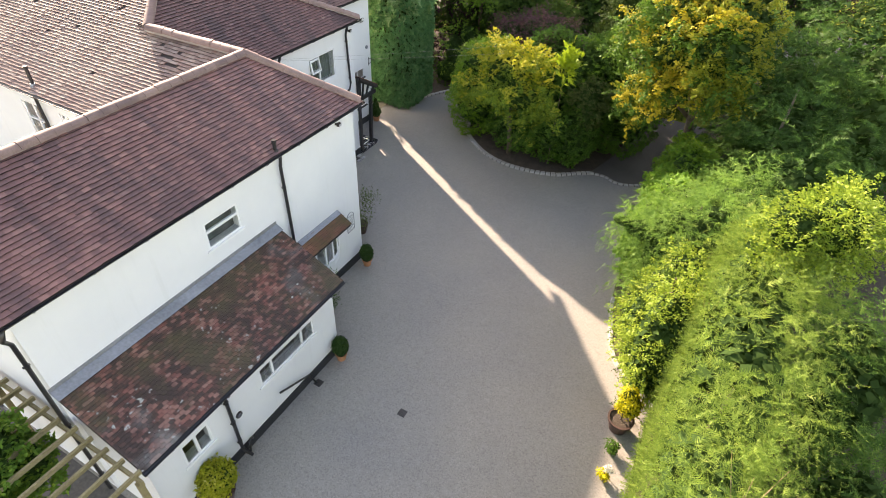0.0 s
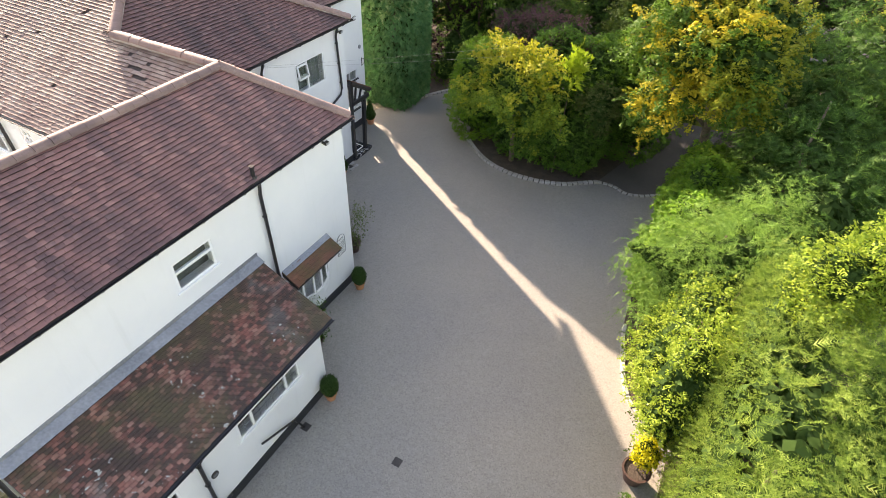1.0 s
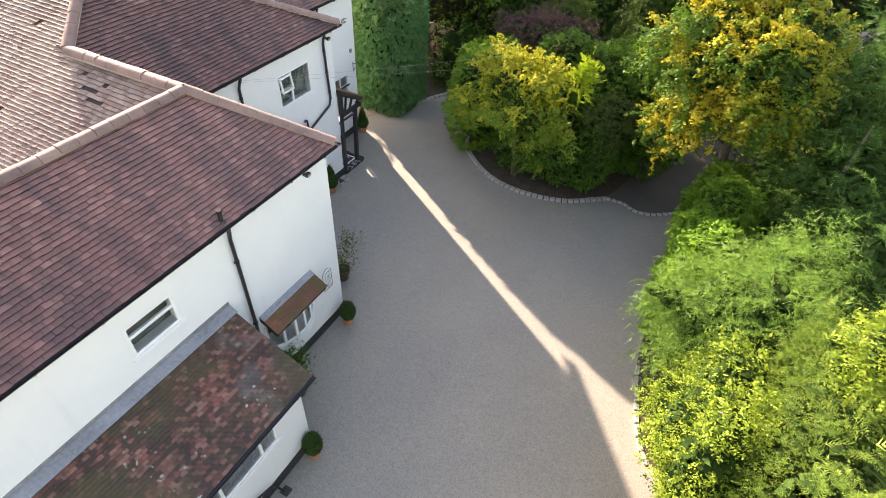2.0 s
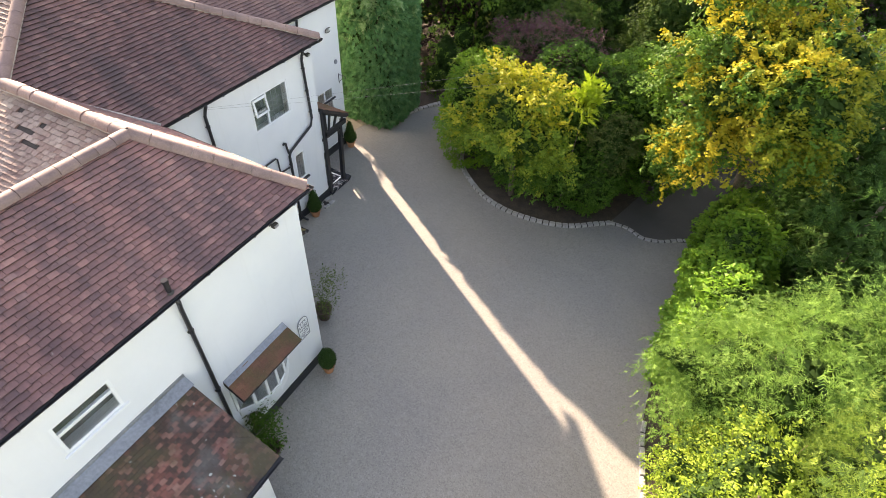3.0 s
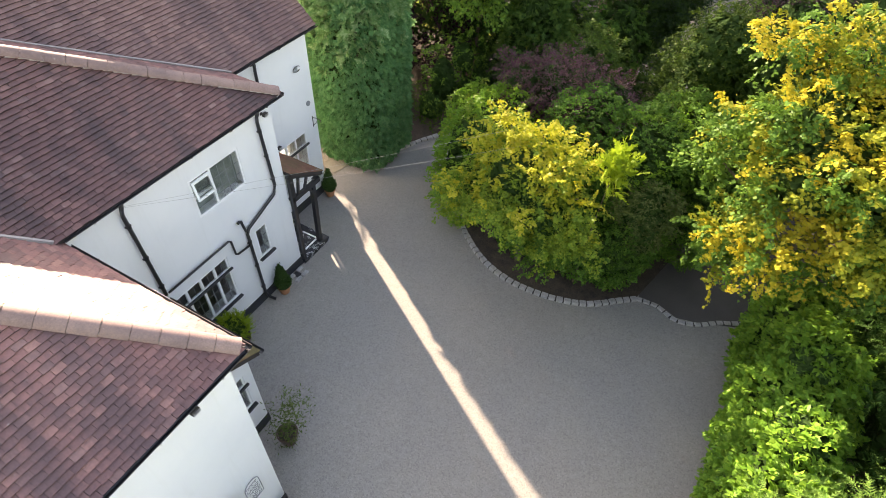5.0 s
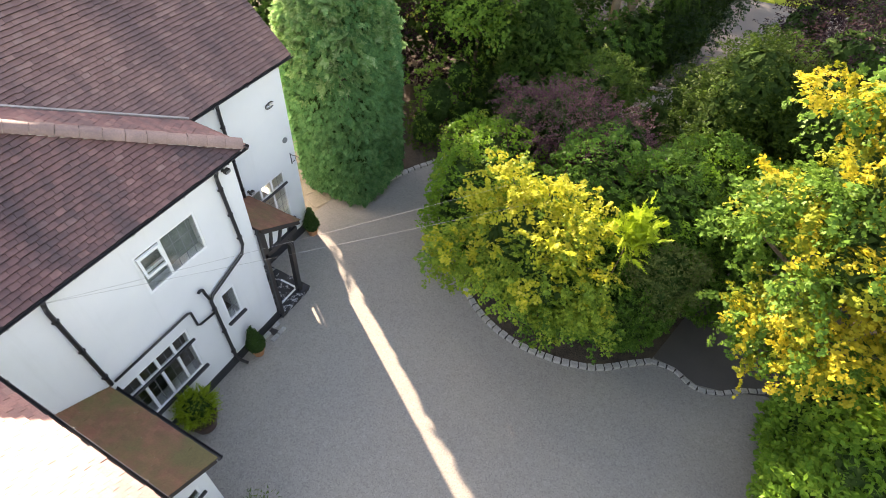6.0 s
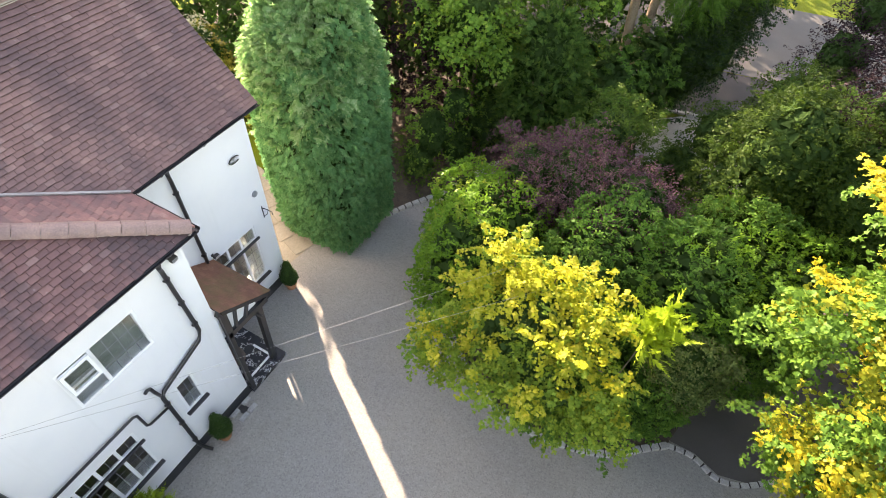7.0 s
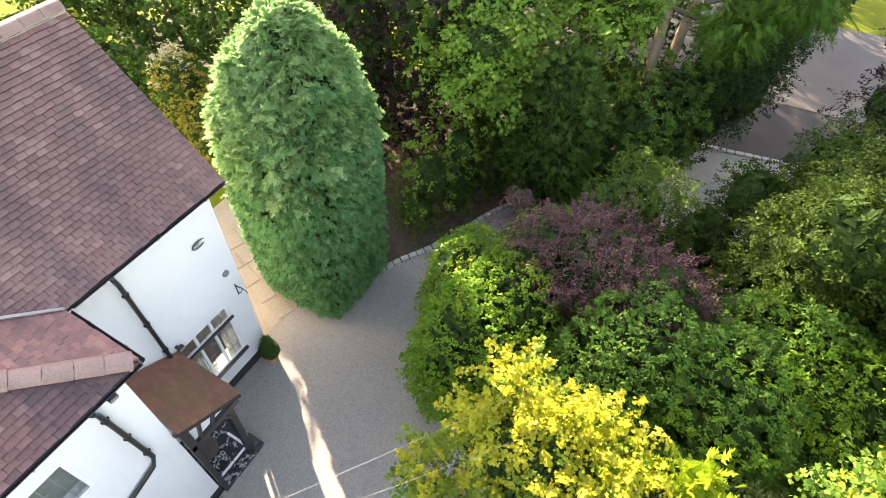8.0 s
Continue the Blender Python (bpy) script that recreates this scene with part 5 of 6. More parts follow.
def bushy(blobs, n, lo, hi, seed, up=0.2):
    """The forms with many smaller ones set on their skin, for an uneven outline."""
    rnd = random.Random(seed)
    out = list(blobs)
    for _ in range(n):
        b = rnd.choice(blobs)
        d = Vector((rnd.gauss(0, 1), rnd.gauss(0, 1), rnd.gauss(up, 0.8))).normalized()
        pw = b[6] if len(b) > 6 else 2.0
        f = (abs(d.x) ** pw + abs(d.y) ** pw + abs(d.z) ** pw) ** (-1 / pw) * rnd.uniform(0.88, 1.02)
        r = rnd.uniform(lo, hi)
        z = b[2] + d.z * b[5] * f
        if z > r:
            out.append((b[0] + d.x * b[3] * f, b[1] + d.y * b[4] * f, z, r * rnd.uniform(0.8, 1.3), r * rnd.uniform(0.8, 1.3), r * rnd.uniform(0.6, 0.95)))
    return out


def unit(a):
    return a / (np.linalg.norm(a, axis=1)[:, None] + 1e-9)


def leaf_quads(P, N, g, length, width, droop=0.25, wild=0.6, cup=0.12):
    """A folded, pointed leaf at each point."""
    n = len(P)
    nrm = unit(N + np.array([0, 0, 0.35]) + g.normal(size=(n, 3)) * wild)
    t = np.cross(nrm, g.normal(size=(n, 3)))
    t = unit(t + N * 0.35 + np.array([0, 0, -droop]))
    s = unit(np.cross(nrm, t))
    L = length * (0.65 + 0.7 * g.random(n))[:, None]
    W = width * (0.7 + 0.6 * g.random(n))[:, None]
    V = np.empty((n, 4, 3))
    V[:, 0] = P - t * L * 0.4
    V[:, 1] = P + s * W * 0.5 + nrm * W * cup
    V[:, 2] = P + t * L * 0.6 - np.array([0, 0, 1.0]) * L * droop * 0.3
    V[:, 3] = P - s * W * 0.5 + nrm * W * cup
    return V


def lobed_leaves(P, N, g, length, width, droop=0.25, wild=0.6):
    """A five-lobed maple leaf at each point."""
    n = len(P)
    nrm = unit(N + np.array([0, 0, 0.35]) + g.normal(size=(n, 3)) * wild)
    t = unit(np.cross(nrm, g.normal(size=(n, 3))) + N * 0.35 + np.array([0, 0, -droop]))
    s = unit(np.cross(nrm, t))
    k = (0.65 + 0.7 * g.random(n))[:, None]
    V = np.empty((n, 7, 3))
    for i, (u, v) in enumerate(((0, -0.4), (0.36, -0.26), (0.5, 0.2), (0.17, 0.14), (0, 0.62), (-0.17, 0.14), (-0.5, 0.16))):
        V[:, i] = P + s * (u * width) * k + t * (v * length) * k + nrm * (abs(u) * 0.2 * width) * k - np.array([0, 0, droop * 0.3 * length]) * max(v, 0)
    return V


def thin(P, N, gap):
    """Points no nearer to one another than gap."""
    seen, keep = {}, []
    for i, p in enumerate(P.tolist()):
        c = (int(p[0] // gap), int(p[1] // gap), int(p[2] // gap))
        near = False
        for dx in (-1, 0, 1):
            for dy in (-1, 0, 1):
                for dz in (-1, 0, 1):
                    for q in seen.get((c[0] + dx, c[1] + dy, c[2] + dz), ()):
                        if (p[0] - q[0]) ** 2 + (p[1] - q[1]) ** 2 + (p[2] - q[2]) ** 2 < gap * gap:
                            near = True
        if not near:
            seen.setdefault(c, []).append(p)
            keep.append(i)
    return P[keep], N[keep]


def shoots(P, N, g, each, length, wide, flat=0.4, rise=0.2, bend=0.25):
    """Leafy shoots: leaves set along a twig that grows outward from each point, in flat fans."""
    n = len(P)
    t = unit(N * 0.85 + np.array([0, 0, rise]) + g.normal(size=(n, 3)) * 0.38)
    s = unit(np.cross(t, np.array([0, 0, 1.0]) + g.normal(size=(n, 3)) * 0.3))
    m = np.cross(s, t)
    m *= np.sign(m[:, 2:3] + 1e-6)
    L = (length * (0.55 + 0.9 * g.random(n)))[:, None]
    u = g.random((n, each)) ** 0.8
    a, b = g.normal(size=(n, each)), g.normal(size=(n, each))
    w = wide * (1.1 - 0.75 * u)
    Q = P[:, None, :] + t[:, None, :] * (L * (u - 0.35))[:, :, None] + s[:, None, :] * (a * w)[:, :, None] + m[:, None, :] * (b * w * flat)[:, :, None]
    Q[:, :, 2] -= bend * L * u * u + 0.3 * np.abs(a) * w
    M = unit((m[:, None, :] * 0.8 + t[:, None, :] * 0.35 + s[:, None, :] * (a * 0.25)[:, :, None]).reshape(-1, 3))
    return Q.reshape(-1, 3), M


def clumps(P, N, g, each, spread, tier=False):
    """Tufts of leaves round each point, flattened along the skin, or in level tiers."""
    n = len(P)
    o = g.normal(size=(n, each, 3)) * spread
    if tier:
        o *= np.array([1.35, 1.35, 0.38])
        o[:, :, 2] -= 0.45 * np.hypot(o[:, :, 0], o[:, :, 1]) ** 2 / spread
    else:
        o -= N[:, None, :] * (o * N[:, None, :]).sum(2)[:, :, None] * 0.55
    PP = (P[:, None, :] + o).reshape(-1, 3)
    NN = unit(np.repeat(N, each, 0) + o.reshape(-1, 3) / spread * 0.35)
    return PP, NN


def sprays(P, N, g, length, leaflets=9, lean=0.5, wide=0.32, fine=0.22, loose=0.42):
    """Feathery flat conifer sprays: narrow leaflets on both sides of a bending stem."""
    n = len(P)
    t = unit(N * 0.75 + np.array([0, 0, lean]) + g.normal(size=(n, 3)) * loose)
    nrm = unit(np.cross(t, g.normal(size=(n, 3))) + N * 0.5)
    s = unit(np.cross(nrm, t))
    L = length * (0.6 + 0.8 * g.random(n))
    V = np.empty((n, leaflets * 2 + 1, 3, 3))
    down = np.array([0, 0, -1.0])
    for k in range(leaflets):
        f = (k + 0.3) / leaflets
        base = P + t * (L * f)[:, None] + down * (L * f * f * 0.28)[:, None]
        reach = L * wide * (1.05 - f * 0.8)
        for q, sg in enumerate((-1, 1)):
            tip = base + (s * sg * 0.85 + t * 0.75) * reach[:, None] + down * (reach * 0.12)[:, None] + g.normal(size=(n, 3)) * 0.012
            off = t * (reach * fine)[:, None]
            V[:, k * 2 + q, 0], V[:, k * 2 + q, 1], V[:, k * 2 + q, 2] = base - off, base + off, tip
    tipb = P + t * (L * 0.9)[:, None] + down * (L * 0.25)[:, None]
    V[:, -1, 0], V[:, -1, 1], V[:, -1, 2] = tipb - s * 0.012, tipb + s * 0.012, tipb + t * (L * 0.22)[:, None]
    return V.reshape(-1, 3, 3)


def plumes(P, N, g, length, pairs=4, lean=0.5):
    """Bases, ways and lengths of the sprays of flat arching fronds: pairs along a bending stem, and one at its tip."""
    n = len(P)
    sway = np.stack([lumps(P, 51 + k, 1.3) for k in range(3)], 1)
    t = unit(N + np.array([0, 0, lean]) + sway * 0.45 + g.normal(size=(n, 3)) * 0.2)
    s = unit(np.cross(t, np.array([0, 0, 1.0]) + g.normal(size=(n, 3)) * 0.35))
    L = length * (0.5 + 0.8 * g.random(n))
    Q, M, K = [], [], []
    for k in range(pairs + 1):
        f = k / pairs
        base = P + t * (L * f)[:, None] + np.array([0, 0, -0.38]) * (L * f * f)[:, None]
        way = t + np.array([0, 0, -0.6]) * f
        for side in ((-1, 1) if k < pairs else (0,)):
            Q.append(base)
            M.append(unit(way * 0.8 + s * side * 0.75 + np.array([0, 0, -0.12]) * abs(side)))
            K.append(L / length * (1.15 - 0.55 * f))
    return np.concatenate(Q), np.concatenate(M), np.concatenate(K)


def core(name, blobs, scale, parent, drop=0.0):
    """Added filler for a crown: a close leaf layer, dark to stand for inner shade."""
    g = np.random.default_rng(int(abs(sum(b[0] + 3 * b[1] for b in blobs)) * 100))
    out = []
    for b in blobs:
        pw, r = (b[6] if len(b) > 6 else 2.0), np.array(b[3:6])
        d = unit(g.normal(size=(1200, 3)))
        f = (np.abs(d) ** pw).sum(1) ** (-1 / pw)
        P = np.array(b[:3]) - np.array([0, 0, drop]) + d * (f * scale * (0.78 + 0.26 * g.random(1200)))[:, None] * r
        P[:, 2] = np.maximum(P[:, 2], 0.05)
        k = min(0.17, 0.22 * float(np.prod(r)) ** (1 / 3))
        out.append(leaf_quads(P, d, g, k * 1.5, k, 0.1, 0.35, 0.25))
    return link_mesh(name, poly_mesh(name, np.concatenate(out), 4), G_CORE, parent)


def limbs(parent, base, top, r, targets, seed=0, name="trunk"):
    rnd = random.Random(seed)
    base, top = Vector(base), Vector(top)
    bm = bmesh.new()
    pts = [base.lerp(top, i / 5) + Vector((rnd.uniform(-1, 1), rnd.uniform(-1, 1), 0)) * r * (0.5 if i else 0) for i in range(6)]
    tube(bm, pts, [r * (1.25 - 0.17 * i) for i in range(6)], 9)
    trunk = part(name, bm, BARK, parent, smooth=True)
    for tg in targets:
        a = pts[rnd.choice((2, 3, 4))]
        tg = Vector(tg)
        mid = a.lerp(tg, 0.5) + Vector((rnd.uniform(-0.15, 0.15), rnd.uniform(-0.15, 0.15), 0.12))
        bm = bmesh.new()
        tube(bm, [a, mid, tg], [r * 0.5, r * 0.32, r * 0.1], 7)
        part("limb", bm, BARK, parent, smooth=True)
    return trunk


def broadleaf(name, label, category, base, blobs, n, leaf, mat, seed, each=24, length=0.22, wide=0.09, lump=0.12, lump_size=0.7, depth=0.25, trunk=0.07, wild=0.4, core_scale=0.7, droop=0.2, rise=0.2, lumpy=None, turn=None, lobed=False, flat=0.4, keep=0.86, cores=99):
    """A tree or shrub: trunk, limbs, dark inside, and a crown of separate leaves on shoots.
    turn: further materials (name, material, test of place and way) for the shoots that differ in colour."""
    g = np.random.default_rng(seed)
    ob = empty(name, base, label, category)
    top = max(blobs, key=lambda b: b[2])
    limbs(ob, base, (base[0] * 0.5 + top[0] * 0.5, base[1] * 0.5 + top[1] * 0.5, top[2]), trunk, [b[:3] for b in blobs[:6]], seed)
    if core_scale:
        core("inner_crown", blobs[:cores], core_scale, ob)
    if lumpy:
        blobs = bushy(blobs, lumpy[0], lumpy[1], lumpy[2], seed)
    count = max(6, int(n * DENSE) // each)
    P, N = shell(blobs, count * 2, g, lump, lump_size, depth, keep)
    area = sum(b[3] * b[4] + b[4] * b[5] + b[3] * b[5] for b in blobs) * 2.6
    P, N = thin(P, N, 0.62 * math.sqrt(area / count))
    left = np.ones(len(P), bool)
    for nm, mt, test in [*(turn or ()), ("crown", mat, None)]:
        pick = left & test(P, N) if test else left
        left = left & ~pick
        if not pick.any():
            continue
        Q, M = shoots(P[pick], N[pick], g, each, length, wide, flat, rise)
        ok = Q[:, 2] > 0.04
        fn = lobed_leaves if lobed else leaf_quads
        link_mesh(nm, poly_mesh(nm, fn(Q[ok], M[ok], g, leaf[0], leaf[1], droop, wild), 7 if lobed else 4), mt, ob)
    return ob


def conifer(name, label, base, blobs, n, length, mat, seed, lump=0.1, lump_size=0.6, depth=0.2, lean=0.5, leaflets=8, trunk=0.1, core_scale=0.86, wide=0.32, category="conifer", plume=0.0, fan=None, fine=0.22, top=None, clipped=None):
    """A conifer of flat sprays. plume: length of the branch tips that carry them; fan: gap between tufts and sprays in each; top: part of looser growth."""
    g = np.random.default_rng(seed)
    ob = empty(name, base, label, category)
    bm = bmesh.new()
    h = max(b[2] + b[5] * 0.7 for b in blobs)
    tube(bm, [base, (base[0], base[1], h * 0.5), (base[0], base[1], h)], [trunk, trunk * 0.7, trunk * 0.2], 8)
    part("trunk", bm, BARK, ob, smooth=True)
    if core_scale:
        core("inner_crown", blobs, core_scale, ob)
    P, N = shell(blobs, n if not plume else n // 9, g, lump, lump_size, depth)
    if clipped:
        A, B = shell(blobs, int(n * 0.9), g, 0.02, lump_size, 0.06)
        pick = clipped(A, B)
        link_mesh("clipped_face", poly_mesh("clipped_face", sprays(A[pick], B[pick], g, length * 0.75, leaflets - 2, 0.35, wide, fine), 3), mat, ob)
        pick = clipped(P, N)
        P, N = P[~pick], N[~pick]
    if plume:
        P, N, size = plumes(P, N, g, plume, 4, lean)
        length = length * size
    if fan:
        P, N = thin(P, N, fan[0])
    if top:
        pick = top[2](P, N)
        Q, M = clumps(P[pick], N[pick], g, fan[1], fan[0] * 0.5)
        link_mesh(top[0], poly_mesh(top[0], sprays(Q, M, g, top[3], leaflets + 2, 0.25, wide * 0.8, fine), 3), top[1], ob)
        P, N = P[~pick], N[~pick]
    if fan:
        P, N = clumps(P, N, g, fan[1], fan[0] * 0.4)
    link_mesh("crown", poly_mesh("crown", sprays(P, N, g, length, leaflets, lean if not plume else 0.0, wide, fine, 0.14 if plume else 0.42), 3), mat, ob)
    return ob


# the tall clipped cypress by the drive
conifer("clipped_cypress", "tall clipped green cypress with a rounded feathery top", (-13.94, 22.41, 0), [(-13.94, 22.41, 2.95, 1.25, 1.25, 2.9, 3.4), (-13.88, 22.42, 1.3, 1.14, 1.16, 1.3, 5), (-13.9, 22.42, 5.2, 1.05, 1.05, 1.2, 2.3), (-13.8, 22.42, 6.0, 0.55, 0.55, 0.85)], 25000, 0.11, G_CONE, 11, 0.022, 0.5, 0.07, -0.3, 5, 0.15, 0.88, 0.62, fan=(0.12, 9), fine=0.6,
        # looser sprays high and on the -x side, paler: sunlight put into the colour
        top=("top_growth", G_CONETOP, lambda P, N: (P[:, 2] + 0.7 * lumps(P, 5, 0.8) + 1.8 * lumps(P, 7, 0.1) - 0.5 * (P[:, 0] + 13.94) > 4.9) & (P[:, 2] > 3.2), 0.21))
# planted island
# the last form is added to stop a stray sun patch on the drive
broadleaf("laurel_bush", "broad glossy green laurel bush with yellow tips", "shrub", (-9.2, 22.5, 0.05), [(-9.6, 21.4, 1.75, 0.95, 1.0, 1.75, 2.8), (-10.05, 22.75, 1.6, 1.1, 0.9, 1.65, 2.8), (-9.0, 23.5, 1.75, 1.1, 1.2, 1.75, 3), (-9.2, 22.3, 1.85, 1.0, 1.0, 1.85, 3)], 26000, (0.068, 0.036), G_LAUREL_LIGHT, 12, length=0.15, wide=0.07, each=20, lump=0.08, lumpy=(18, 0.16, 0.3), depth=0.18, turn=[("young_growth", G_LIME, lambda P, N: (lumps(P, 4, 0.8) > 0.66) & (P[:, 2] > 2.2))])
broadleaf("golden_maple", "golden-leaved maple tree, yellow above and green below", "tree", (-7.6, 20.35, 0.05), [(-7.6, 19.6, 3.35, 1.0, 0.85, 0.8), (-7.1, 19.2, 2.95, 0.95, 0.55, 0.45), (-8.3, 20.2, 4.2, 0.45, 0.4, 0.36), (-7.5, 20.1, 4.2, 0.5, 0.42, 0.33), (-6.75, 19.9, 4.05, 0.5, 0.42, 0.3), (-6.3, 19.3, 3.6, 0.45, 0.4, 0.3), (-8.75, 18.95, 2.95, 0.6, 0.45, 0.4), (-9.05, 18.75, 3.1, 0.35, 0.35, 0.2), (-7.5, 18.4, 3.2, 0.55, 0.3, 0.3), (-6.55, 18.85, 3.0, 0.55, 0.45, 0.5), (-5.9, 18.95, 2.55, 0.35, 0.35, 0.35), (-8.3, 19.5, 3.9, 0.5, 0.4, 0.35), (-7.3, 19.1, 3.9, 0.5, 0.4, 0.3), (-7.2, 19.05, 2.45, 0.55, 0.4, 0.42), (-6.6, 19.35, 1.8, 0.45, 0.35, 0.42)], 20000, (0.064, 0.06), G_GOLDLOW, 13, each=38, length=0.44, wide=0.08, lump=0.16, lump_size=0.6, depth=0.28, core_scale=0.75, cores=2, trunk=0.08, lumpy=(20, 0.12, 0.25), lobed=True, rise=0.3, flat=0.35, keep=0.75,
          turn=[("golden_leaves", G_LEMON, lambda P, N: P[:, 2] + 0.8 * lumps(P, 8, 0.5) + 0.6 * N[:, 2] > 3.75), ("lime_leaves", G_LIME, lambda P, N: P[:, 2] + 0.8 * lumps(P, 9, 0.5) + 0.5 * N[:, 2] > 2.05)])
# the form at x -7.8, hidden by the maple, is added to block sun
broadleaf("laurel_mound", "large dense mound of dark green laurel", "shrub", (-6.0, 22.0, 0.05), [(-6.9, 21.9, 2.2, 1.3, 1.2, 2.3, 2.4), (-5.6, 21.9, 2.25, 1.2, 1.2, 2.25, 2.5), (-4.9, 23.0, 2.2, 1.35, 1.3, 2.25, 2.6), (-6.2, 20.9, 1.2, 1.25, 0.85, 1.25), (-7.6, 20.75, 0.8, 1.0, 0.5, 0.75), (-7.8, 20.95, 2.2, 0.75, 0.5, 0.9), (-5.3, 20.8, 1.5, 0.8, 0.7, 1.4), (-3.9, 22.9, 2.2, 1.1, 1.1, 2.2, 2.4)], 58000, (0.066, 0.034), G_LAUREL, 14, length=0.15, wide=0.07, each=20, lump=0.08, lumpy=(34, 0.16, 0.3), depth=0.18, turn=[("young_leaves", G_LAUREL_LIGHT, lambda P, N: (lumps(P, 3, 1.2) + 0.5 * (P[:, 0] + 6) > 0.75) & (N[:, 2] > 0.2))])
broadleaf("variegated_shrub", "small olive-green speckled shrub", "shrub", (-5.1, 20.8, 0.05), [(-5.05, 20.7, 2.6, 0.6, 0.5, 1.0)], 5000, (0.055, 0.03), G_SILVER, 15, length=0.16, wide=0.06, each=18, trunk=0.03, lumpy=(8, 0.15, 0.3))
broadleaf("purple_tree", "purple-leaved small tree with fine pale twigs", "tree", (-7.9, 23.3, 0.05), [(-8.0, 23.2, 3.6, 1.15, 0.9, 0.9), (-9.1, 23.1, 3.5, 0.6, 0.6, 0.65), (-6.95, 22.9, 3.75, 0.75, 0.65, 0.75)], 22000, (0.046, 0.024), G_PURPLE, 16, each=38, length=0.5, wide=0.06, lump=0.2, lump_size=0.6, depth=0.35, trunk=0.06, lumpy=(18, 0.18, 0.35), rise=0.0, flat=0.8, core_scale=0.7)
broadleaf("green_shrub", "tall mid-green shrub behind the purple tree", "shrub", (-8.0, 25.2, 0.05), [(-8.1, 25.0, 2.6, 1.0, 0.95, 2.1)], 9000, (0.055, 0.028), G_OLIVE, 17, each=26, length=0.26, wide=0.06, trunk=0.05, lumpy=(12, 0.2, 0.4), rise=0.5, flat=0.9)
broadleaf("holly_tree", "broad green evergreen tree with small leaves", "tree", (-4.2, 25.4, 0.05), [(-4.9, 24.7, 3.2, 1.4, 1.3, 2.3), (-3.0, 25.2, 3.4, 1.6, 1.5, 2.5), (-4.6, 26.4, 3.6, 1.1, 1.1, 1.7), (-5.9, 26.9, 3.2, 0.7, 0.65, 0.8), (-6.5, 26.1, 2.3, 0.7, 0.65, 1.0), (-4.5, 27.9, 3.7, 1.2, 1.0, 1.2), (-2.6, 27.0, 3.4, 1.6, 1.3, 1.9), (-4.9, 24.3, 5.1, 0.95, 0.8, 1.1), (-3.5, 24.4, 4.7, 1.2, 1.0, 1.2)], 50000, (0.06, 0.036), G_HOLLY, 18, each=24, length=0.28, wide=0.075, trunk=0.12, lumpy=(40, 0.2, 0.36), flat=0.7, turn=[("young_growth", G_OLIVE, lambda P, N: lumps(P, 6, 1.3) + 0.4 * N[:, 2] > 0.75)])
# right-hand boundary
broadleaf("autumn_maple", "spreading maple turning from green to bright yellow", "tree", (-1.4, 20.8, 0.05), [(-2.6, 19.8, 5.5, 1.1, 0.85, 0.9), (-1.4, 19.6, 5.5, 1.1, 0.9, 1.0), (-2.8, 20.6, 5.8, 1.2, 0.95, 0.8), (-1.5, 20.8, 6.0, 1.4, 1.0, 0.8), (-4.4, 20.55, 4.85, 0.42, 0.38, 0.33), (-4.3, 20.2, 5.55, 0.4, 0.4, 0.28), (-3.7, 19.9, 6.25, 0.4, 0.4, 0.35), (-3.4, 19.3, 5.1, 0.42, 0.36, 0.5), (-2.85, 19.0, 4.5, 0.55, 0.38, 0.55), (-3.65, 19.7, 3.85, 0.5, 0.5, 0.45), (-3.2, 19.35, 3.25, 0.33, 0.33, 0.28), (-2.1, 18.95, 4.4, 0.55, 0.36, 0.45), (-2.4, 19.0, 5.9, 0.55, 0.4, 0.45), (-1.4, 18.75, 5.2, 0.65, 0.4, 0.55), (-1.1, 19.1, 4.6, 0.65, 0.45, 0.45), (-1.7, 19.25, 6.35, 0.55, 0.45, 0.4), (-3.9, 21.3, 6.8, 0.45, 0.45, 0.35), (-3.0, 21.3, 7.0, 0.7, 0.6, 0.42), (-2.0, 21.0, 7.0, 0.75, 0.65, 0.45), (-2.9, 19.1, 3.8, 0.5, 0.4, 0.5)], 34000, (0.074, 0.07), G_GOLDLOW, 19, each=38, length=0.5, wide=0.1, lump=0.18, lump_size=0.7, depth=0.3, core_scale=0.75, cores=4, trunk=0.14, lumpy=(40, 0.16, 0.34), lobed=True, rise=0.2, flat=0.35, keep=0.75,
          turn=[("amber_leaves", G_AMBER, lambda P, N: 0.7 * lumps(P, 21, 1.2) - 0.3 * N[:, 0] - 0.2 * N[:, 1] + 1.3 * np.exp(-(((P[:, 0] + 2.4) / 0.7) ** 2 + ((P[:, 2] - 4.4) / 1.0) ** 2)) + 0.7 * np.exp(-((P[:, 2] - 6.6) / 0.6) ** 2) > 0.85), ("turning_leaves", G_LIMEGOLD, lambda P, N: lumps(P, 22, 0.8) + 0.5 * N[:, 2] + 0.5 * np.minimum(P[:, 0] + 3.0, 0.6) > 0.1)])
broadleaf("laurel_hedge", "bright green laurel hedge at the drive edge", "hedge", (-1.2, 18, 0.04), [(-1.3, 16.3, 1.2, 0.85, 1.05, 1.3, 3), (-1.2, 18.0, 1.25, 0.9, 1.15, 1.35, 3), (-1.25, 19.9, 1.25, 0.85, 1.2, 1.35, 3), (-1.3, 17.0, 2.3, 0.55, 0.8, 0.55), (-1.2, 18.7, 2.5, 0.55, 0.75, 0.5)], 24000, (0.125, 0.06), G_CHERRY, 20, length=0.2, wide=0.08, each=16, core_scale=0.8, lumpy=(22, 0.2, 0.34))
